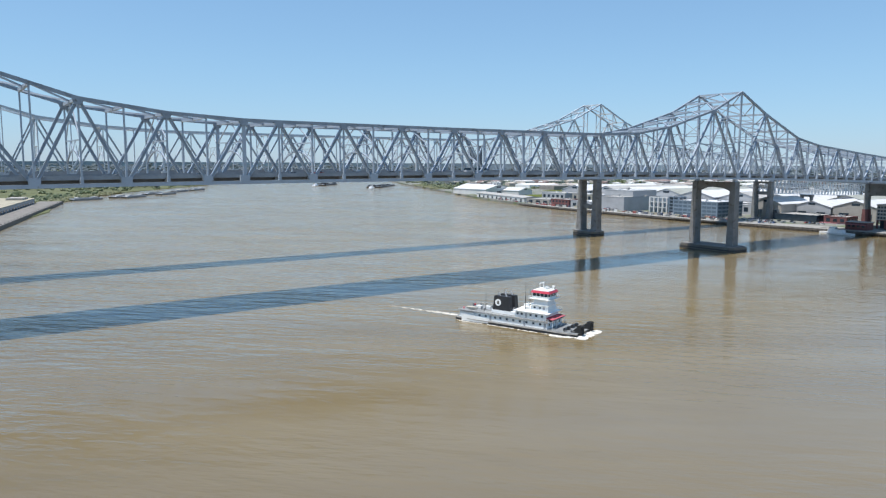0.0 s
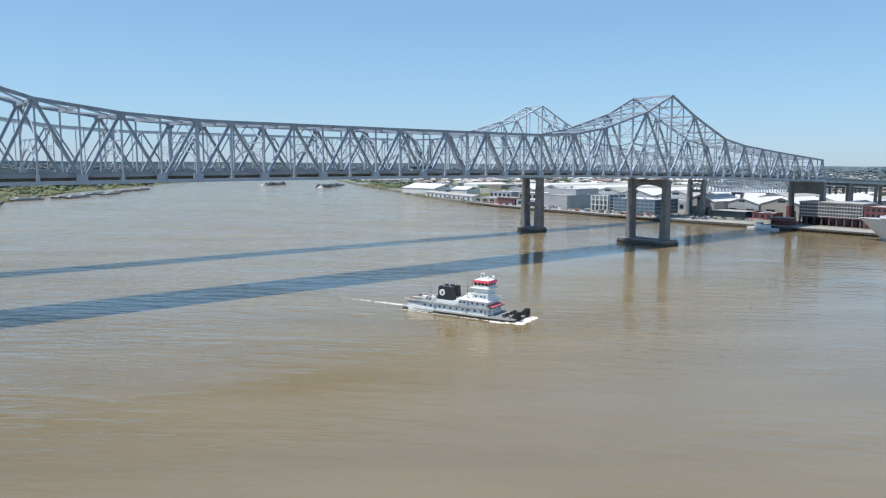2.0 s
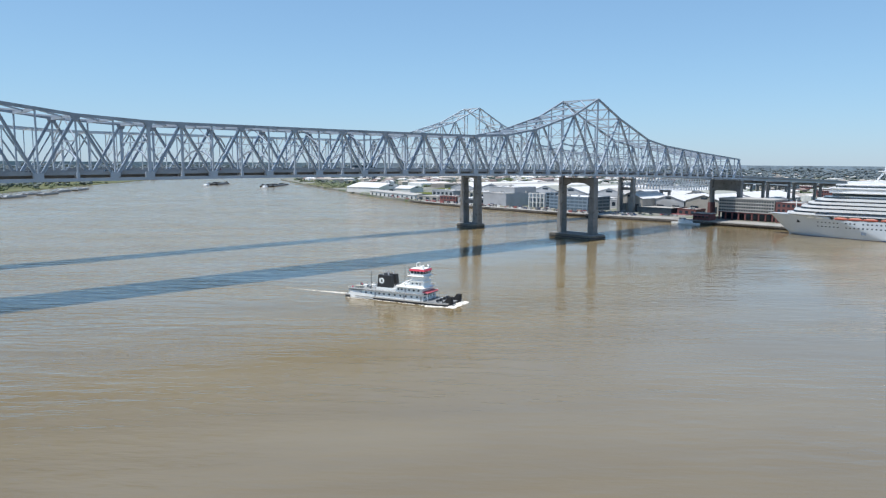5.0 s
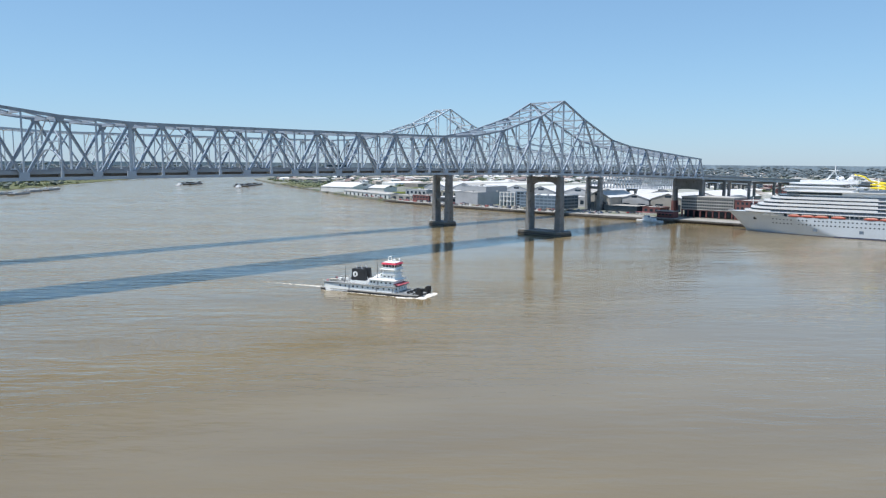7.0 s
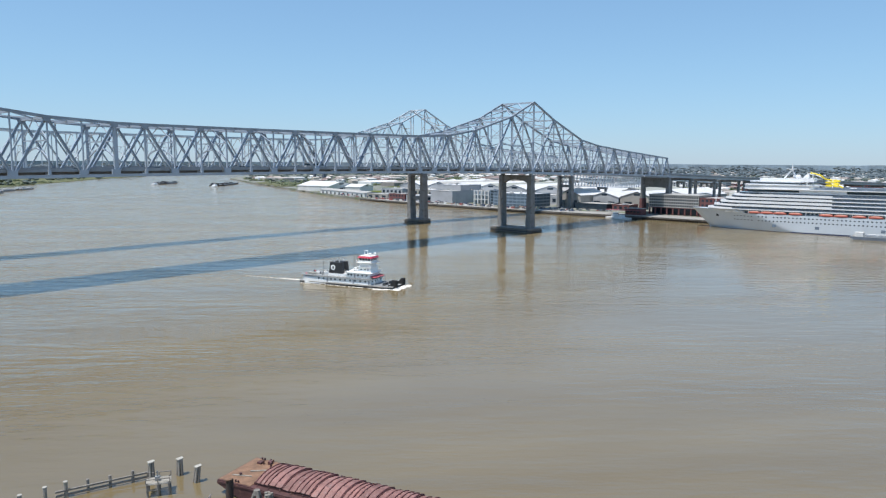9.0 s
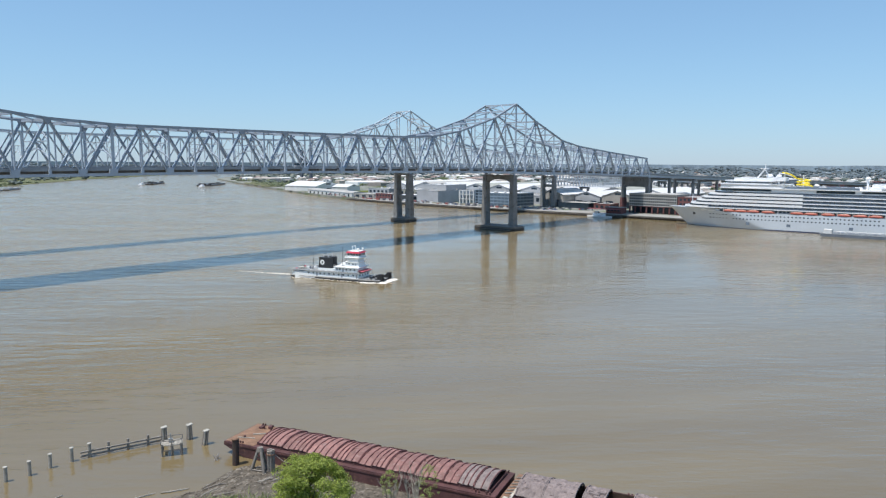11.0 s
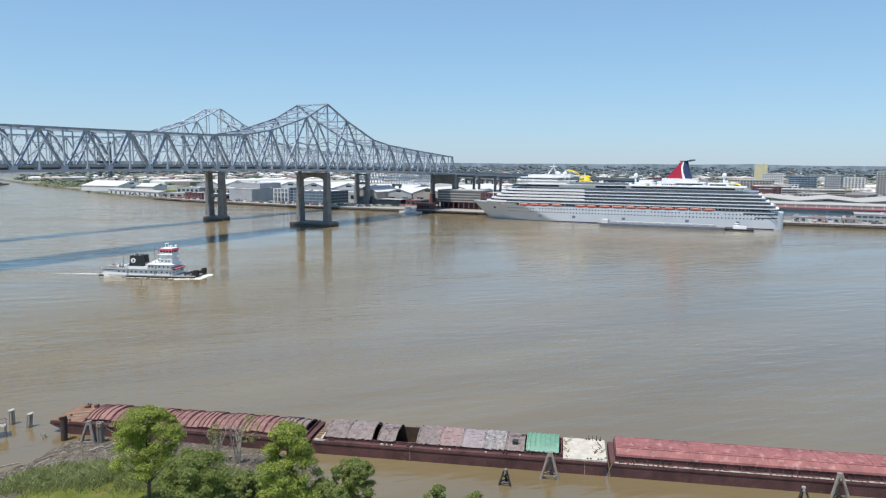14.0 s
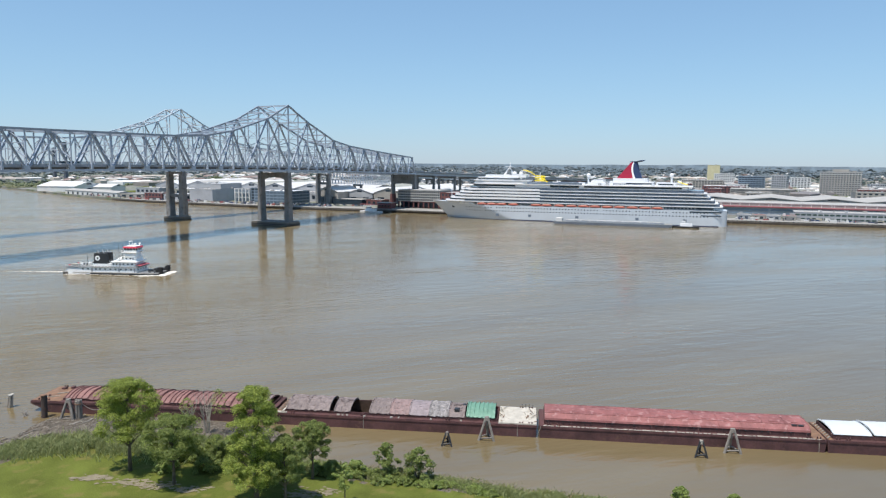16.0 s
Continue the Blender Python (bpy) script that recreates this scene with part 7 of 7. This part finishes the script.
for row in range(5):
    for k in range(26):
        if rng.random() < 0.55:
            continue
        nm = rng.choice(["white", "white", "silver", "black", "silver", "blue", "red"])
        y = 84 + 3.1 * k + rng.uniform(-0.2, 0.2)
        copy_thing(samples[nm], pose(along_edge(y) + 11 + 8.5 * row, y, 3.46, 0, 0, rng.choice([0, 180]) + rng.uniform(-3, 3)))
for k in range(16):
    nm = rng.choice(["white", "silver", "black", "blue"])
    y = -400 - 9 * k
    copy_thing(samples[nm], pose(along_edge(y) + 14, y, 3.46, 0, 0, 90 + rng.uniform(-5, 5)))


def road_z(x):
    return z_low(23 + x / U) + 2.96


for i, (x, y, nm, d) in enumerate(((-392, 6, "white", 1), (-360, 9, "silver", 1), (-322, 5, "silver", 1), (-268, 12, "black", 1), (-150, 6, "black", 1), (-205, 22, "white", -1), (-95, 25, "silver", -1), (-30, 8, "blue", 1), (80, 10, "white", 1), (-300, 26, "red", -1), (150, 24, "black", -1))):
    c = copy_thing(samples[nm], pose(x, y, road_z(x), 0, 0, 0 if d > 0 else 180))
    tagged(c, "%s car driving across the bridge" % nm, "car", "cars on the bridge")
bus = vehicle("bus", "grey long coach driving across the bridge", PAINTS["silver"], 13.5, 2.6, 3.3, -6.6, 6.4, 0.4, "", pose(-222, 5.5, road_z(-222)))


# ---- small craft ----
def workboat(label, x, y, turn, l, w, colour):
    th = thing("workboat", pose(x, y, 0, 0, 0, turn), label, "boat", "small craft")
    part("hull", loft([[(a * l, b * w * c, z) for c, z in ((1, 1.5), (0.92, -0.4), (-0.92, -0.4), (-1, 1.5))] for a, b in ((-0.5, 0.42), (-0.2, 0.5), (0.2, 0.5), (0.4, 0.34), (0.5, 0.06))]), colour, th)
    part("cabin", tapered(-0.25 * l, 0.22 * l, -w * 0.3, w * 0.3, 1.5, 4.0, 0.4, 0.2), WHITE, th)
    part("wheelhouse", tapered(0.0, 0.18 * l, -w * 0.22, w * 0.22, 4.0, 6.2, 0.3, 0.15), WHITE, th)
    part("window_band", box(-0.01 * l, 0.182 * l, -w * 0.21, w * 0.21, 4.9, 5.6), GLASS, th)
    part("mast", tube([(0, 0, 6.2), (0, 0, 9)], 0.1, 6), WHITE, th)
    return th


workboat("white and blue ferry moored at the wharf", 190, 24, 85, 30, 8, WHITE)

# fuel barge alongside the ship
th = thing("bunker_barge", pose(148.0, -264, 0, 0, 0, 94.5), "low grey fuel barge moored alongside the cruise ship", "barge")
part("hull", side_prism([(-56, 2.4), (-52, -1), (52, -1), (56, 2.4)][::-1], -7, 7), mat("blue_grey_hull", (0.12, 0.145, 0.175), 0.5, vary=0.2, size=5, fine=0.6), th)
part("deck_plate", box(-55, 55, -6.8, 6.8, 2.4, 2.5), DECKGREY, th)
part("trunk_deck", box(-48, 46, -4.2, 4.2, 2.5, 3.7), mat("blue_grey_deck", (0.23, 0.26, 0.29), 0.7, vary=0.2, size=4, fine=0.5), th)
part("pipe_run", [tube([(-46, y, 4.2), (44, y, 4.2)], 0.25, 6) for y in (-1, 0, 1)], WALLW, th)
part("hatch", [box(x, x + 2, 2, 3.5, 3.7, 4.7) for x in range(-44, 44, 8)], WALLW, th)
part("deckhouse", box(47, 53, -4, 4, 2.5, 5.6), WALLW, th)
part("rail", [beam((-55, s * 6.7, 3.5), (55, s * 6.7, 3.5), 0.1) for s in (-1, 1)] + [beam((x, s * 6.7, 2.5), (x, s * 6.7, 3.5), 0.1) for x in range(-55, 56, 5) for s in (-1, 1)], WALLW, th)
workboat("white pusher tug behind the fuel barge", 152.5, -331, 94, 24, 8, BLACK)


def far_barge(x, y, turn, l, w, label, n=1, cargo=None, group="far moored barges"):
    th = thing("river_barge", pose(x, y, 0, 0, 0, turn), label, "barge", group)
    for k in range(n):
        o = (k - (n - 1) / 2) * (w + 0.4)
        part("hull", side_prism([(-l / 2, 2.4), (-l / 2 + 4, -0.5), (l / 2 - 4, -0.5), (l / 2, 2.4)][::-1], o - w / 2, o + w / 2), BLACK if cargo else DECKGREY, th)
        part("deck_plate", box(-l / 2 + 0.5, l / 2 - 0.5, o - w / 2 + 0.3, o + w / 2 - 0.3, 2.4, 2.55), DECKGREY if cargo else WALLG, th)
        part("coaming", [box(-l / 2 + 6, l / 2 - 6, o + s * (w / 2 - 1.4) - 0.2, o + s * (w / 2 - 1.4) + 0.2, 2.5, 3.8) for s in (-1, 1)], WALLG, th)
        rs = random.Random(int(x + k))
        for _ in range(5):
            a = rs.uniform(-l / 2 + 6, l / 2 - 10)
            part("deck_gear", box(a, a + rs.uniform(2, 6), o - w * 0.3, o + w * 0.25, 2.55, rs.uniform(3.2, 5.0) + (1.4 if cargo else 0)), cargo or rs.choice([WALLW, WALLG, PALECOVER]), th)
    return th


for i, (x, y, tn) in enumerate(((-268, 893, 34), (-205, 950, 46), (-190, 940, 46), (-140, 1035, 50), (-120, 1020, 50), (-70, 1120, 52), (-20, 1180, 52))):
    far_barge(x, y, tn, 58, 12, "flat grey barge with deck gear moored at the far bank", 1)
far_barge(348, 1352, 44, 85, 11, "dark loaded river barges under tow", 3, BLACK, "barge tows")
workboat("white pusher boat behind dark barges", 298, 1304, 44, 30, 10, WHITE)
far_barge(418, 1196, 46, 150, 11, "dark loaded river barges under tow", 3, BLACK, "barge tows")
workboat("white pusher boat behind dark barges", 346, 1116, 46, 32, 11, WHITE)

# ---- the wharf shed on the west bank ----
WT = math.degrees(math.atan2(370, 94))
th = thing("wharf_warehouse", pose(-412, 440, 1.0, 0, 0, WT), "long low warehouse with a tan roof on a concrete wharf", "warehouse")
part("apron", box(-20, 385, -9, 18, -3, 2.6), mat("old_wharf_concrete", (0.20, 0.185, 0.165), 0.9, vary=0.25, size=8, fine=1), th, "concrete wharf apron")
part("fender_face", box(-20, 385, -9.4, -9, -3, 2.2), BLACK, th)
part("wall", box(-10, 340, 18, 62, 0, 9), BLUEG, th)
part("roof", ([(-11, 17, 9), (341, 17, 9), (341, 63, 9), (-11, 63, 9), (-11, 17, 9.4), (341, 17, 9.4), (341, 63, 9.6), (-11, 63, 9.6)], BOX_F), mat("tan_roof", (0.37, 0.335, 0.25), 0.85, vary=0.2, size=12, fine=1.5), th, "flat tan gravel roof")
for k in range(22):
    part("door", box(-4 + 15.5 * k, 4 + 15.5 * k, 17.8, 18.1, 0, 5.5), GLASS, th)
part("roof_house", [box(285, 320, 22, 40, 9.6, 12)], WALLT, th)
part("bollard", [box(15 * k, 15 * k + 1.0, -8.2, -7.4, 2.6, 3.5) for k in range(25)], BLACK, th)


# ---- woods and streets to the horizon ----
def ico():
    t = (1 + 5 ** 0.5) / 2
    v = [(-1, t, 0), (1, t, 0), (-1, -t, 0), (1, -t, 0), (0, -1, t), (0, 1, t), (0, -1, -t), (0, 1, -t), (t, 0, -1), (t, 0, 1), (-t, 0, -1), (-t, 0, 1)]
    f = [(0, 11, 5), (0, 5, 1), (0, 1, 7), (0, 7, 10), (0, 10, 11), (1, 5, 9), (5, 11, 4), (11, 10, 2), (10, 7, 6), (7, 1, 8), (3, 9, 4), (3, 4, 2), (3, 2, 6), (3, 6, 8), (3, 8, 9), (4, 9, 5), (2, 4, 11), (6, 2, 10), (8, 6, 7), (9, 8, 1)]
    return np.array(v) / math.hypot(1, t), f


def in_river(x, y):
    e = float(np.interp(y, [p[1] for p in EAST_EDGE], [p[0] for p in EAST_EDGE]))
    w = float(np.interp(y, [p[1] for p in WEST_EDGE[7:]], [p[0] for p in WEST_EDGE[7:]]))
    if y > 1640:
        # distance to the bend
        e = float(np.interp(y, [p[1] for p in EAST_EDGE[16:]], [p[0] for p in EAST_EDGE[16:]]))
    return w - 8 < x < e + 22


def woods(name, spots, rmin, rmax, material, label, seed, zs=0.8):
    rs = np.random.RandomState(seed)
    bv, bf = ico()
    # every tree is four lobes side by side
    c = np.repeat(np.array(spots), 4, axis=0)
    n = len(c)
    r = np.repeat(rs.uniform(rmin, rmax, n // 4), 4)
    c = c + rs.normal(0, 0.5, (n, 3)) * r[:, None] * np.array([1, 1, 0.35])
    r = r * rs.uniform(0.4, 0.8, n)
    v = bv[None] * (r[:, None, None] * rs.uniform(0.65, 1.25, (n, 12, 1)))
    v[:, :, 2] *= zs
    v += np.stack([c[:, 0], c[:, 1], c[:, 2] + r * 0.55], 1)[:, None]
    f = (np.array(bf)[None] + 12 * np.arange(n)[:, None, None]).reshape(-1, 3)
    ob = part(name, (v.reshape(-1, 3).tolist(), [tuple(q) for q in f.tolist()]), material)
    return tagged(ob, label, "woods", kind="stuff")


rng = random.Random(101)
near, mid, far = [], [], []
while len(near) < 3300:
    x, y = rng.uniform(420, 1500), rng.uniform(-900, 1500)
    if in_river(x, y) or (x < 600 and y < 560) or (x < 900 and -560 < y < -100 and rng.random() < 0.8) or (x < 760 and 560 < y < 860):
        continue
    if noise.noise(Vector((x * 0.008, y * 0.008, 5))) > -0.08:
        near.append((x, y, 3.2))
while len(near) < 4600:
    x, y = rng.uniform(-900, 160), rng.uniform(480, 1900)
    if in_river(x, y) or in_river(x - 20, y) or (x > -480 and y < 860):
        continue
    near.append((x, y, 1.0))
for i in range(160):
    t = rng.random()
    near.append((-340 + 60 * t + rng.uniform(-14, 8), 850 + 140 * t + rng.uniform(-8, 10), 0.5))
scrub = []
for i in range(900):
    t = rng.random()
    scrub.append((-322 + 150 * t ** 1.2 + rng.uniform(-26, 3), 800 + 320 * t + rng.uniform(-8, 8), 0.3))
for i in range(420):
    y = rng.uniform(930, 1190)
    scrub.append((along_edge(y) + rng.uniform(0, 60), y, 2.6))
while len(mid) < 5000:
    x, y = rng.uniform(-1500, 2900), rng.uniform(-2000, 3200)
    if math.hypot(x + 500, y + 350) < 1700 or in_river(x, y) or (y < 0 and x < 400):
        continue
    mid.append((x, y, 3.0))
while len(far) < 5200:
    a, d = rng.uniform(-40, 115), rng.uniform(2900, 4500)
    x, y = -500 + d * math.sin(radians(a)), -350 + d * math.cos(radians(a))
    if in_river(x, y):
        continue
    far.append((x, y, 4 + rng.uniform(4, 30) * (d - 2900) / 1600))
woods("river_scrub", scrub, 1.6, 3.4, leaf_mat("olive_scrub", (0.16, 0.165, 0.075), (0.22, 0.225, 0.11), 0.2), "olive green scrub along the far river edge", 9)
woods("near_woods", near, 3.0, 6.0, leaf_mat("town_trees", (0.09, 0.115, 0.05), (0.14, 0.17, 0.075), 0.15), "scattered green street trees between the roofs", 1)
# aerial haze is put into these leaf colours: paler and bluer with distance
woods("mid_woods", mid, 6.0, 11.0, leaf_mat("hazed_distant_trees", (0.115, 0.147, 0.13), (0.15, 0.187, 0.162), 0.35), "distant green treetops over the town", 2, 0.5)
woods("far_woods", far, 9.0, 17.0, leaf_mat("hazed_far_trees", (0.18, 0.222, 0.242), (0.205, 0.25, 0.27), 0.4), "far treeline towards the horizon", 3, 0.4)


def roofs(name, count, test, size, label, seed):
    rs = random.Random(seed)
    v, f = [], []
    n = 0
    while n < count:
        x, y = test(rs)
        if in_river(x, y):
            continue
        w, d, h = rs.uniform(*size), rs.uniform(*size), rs.uniform(4, 9)
        a = radians(rs.uniform(-20, 20))
        c, s = math.cos(a), math.sin(a)
        k = len(v)
        for px, py, pz in ((-w, -d, 3), (w, -d, 3), (w, d, 3), (-w, d, 3), (-w, -d, 3 + h), (w, -d, 3 + h), (w, d, 3 + h), (-w, d, 3 + h), (-w * 0.9, 0, 5.5 + h), (w * 0.9, 0, 5.5 + h)):
            v.append((x + (px * c - py * s) / 2, y + (px * s + py * c) / 2, pz))
        f += [(k, k + 1, k + 5, k + 4), (k + 1, k + 2, k + 6, k + 5), (k + 2, k + 3, k + 7, k + 6), (k + 3, k, k + 4, k + 7), (k + 4, k + 5, k + 9, k + 8), (k + 6, k + 7, k + 8, k + 9), (k + 5, k + 6, k + 9), (k + 7, k + 4, k + 8)]
        n += 1
    ob = part(name, (v, f), ROOFMIX)
    return tagged(ob, label, "houses", kind="stuff")


ROOFMIX = island_mat("mixed_roofs", [(0.62, 0.61, 0.58), (0.24, 0.22, 0.20), (0.36, 0.33, 0.30), (0.70, 0.70, 0.68), (0.18, 0.17, 0.17), (0.45, 0.40, 0.34), (0.27, 0.20, 0.18), (0.52, 0.52, 0.50)], 0.8)
def near_spot(rs):
    x, y = rs.uniform(600, 1700), rs.uniform(-1000, 1500)
    return x, y


roofs("town_houses", 700, near_spot, (10, 24), "dense low houses and shops with mixed roofs", 4)
roofs("large_roofs", 130, lambda rs: (rs.uniform(620, 2400), rs.uniform(-600, 1500)), (30, 80), "wide pale roofs of stores and depots", 5)
roofs("far_houses", 1100, lambda rs: (rs.uniform(1700, 3800), rs.uniform(-1700, 2500)), (14, 34), "far houses between the trees", 6)
roofs("west_houses", 120, lambda rs: (rs.uniform(-900, -420), rs.uniform(900, 1900)), (10, 26), "houses on the far west bank", 8)

# crates, trailers and small gear standing about the wharf yards
rng = random.Random(61)
v, f = [], []
for i in range(330):
    y = rng.uniform(128, 560) if i % 4 else rng.uniform(-560, -370)
    x = along_edge(y) + rng.uniform(4, 24)
    l, w, h = rng.uniform(1.2, 6.5), rng.uniform(1.0, 2.6), rng.uniform(0.8, 2.9)
    k = len(v)
    g = box(x - w / 2, x + w / 2, y - l / 2, y + l / 2, 3.44, 3.44 + h)
    v.extend(g[0])
    f.extend([tuple(c + k for c in q) for q in g[1]])
tagged(part("yard_gear", (v, f), island_mat("yard_gear_paint", [(0.62, 0.62, 0.60), (0.10, 0.10, 0.11), (0.35, 0.34, 0.32), (0.07, 0.09, 0.14), (0.50, 0.50, 0.49), (0.28, 0.09, 0.08), (0.20, 0.20, 0.20), (0.40, 0.37, 0.28)], 0.7)), "crates, trailers and small gear on the wharf yards", "yard gear", kind="stuff")

# grass lots between the wharf and the halls
v, f = [], []
for x0, x1, y0, y1 in ((300, 372, 600, 690), (268, 340, 400, 470), (372, 560, 560, 660), (560, 800, 600, 800)):
    k = len(v)
    v += [(x0, y0, 3.24), (x1, y0, 3.24), (x1, y1, 3.24), (x0, y1, 3.24)]
    f.append((k, k + 1, k + 2, k + 3))
tagged(part("grass_lot", (v, f), GRASS), "open green grass lots between the sheds", "grass", kind="structure")


# the rim of the land, far off
def rim():
    v, f = [], []
    n = 240
    for i in range(n + 1):
        a = radians(-60 + 200 * i / n)
        x, y = -500 + 4580 * math.sin(a), -350 + 4580 * math.cos(a)
        h = 48 + 2.5 * noise.noise(Vector((i * 0.15, 2, 0))) + 2.0 * noise.noise(Vector((i * 0.9, 5, 0)))
        deg = -60 + 200 * i / n
        h += 5.5 * math.exp(-((deg - 86) / 2.4) ** 2) + 3.0 * math.exp(-((deg - 79) / 1.2) ** 2)
        v += [(x, y, -5), (x, y, h)]
    f = [(2 * i, 2 * i + 1, 2 * i + 3, 2 * i + 2) for i in range(n)]
    # pale blue base colour carries the haze in front of the rim
    m = mat("hazed_far_land", (0.25, 0.31, 0.36), 1.0, vary=0.35, size=90, fine=14, stain=(0.29, 0.345, 0.385), stain_at=0.58)
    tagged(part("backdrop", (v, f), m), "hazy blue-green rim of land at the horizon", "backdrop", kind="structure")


rim()
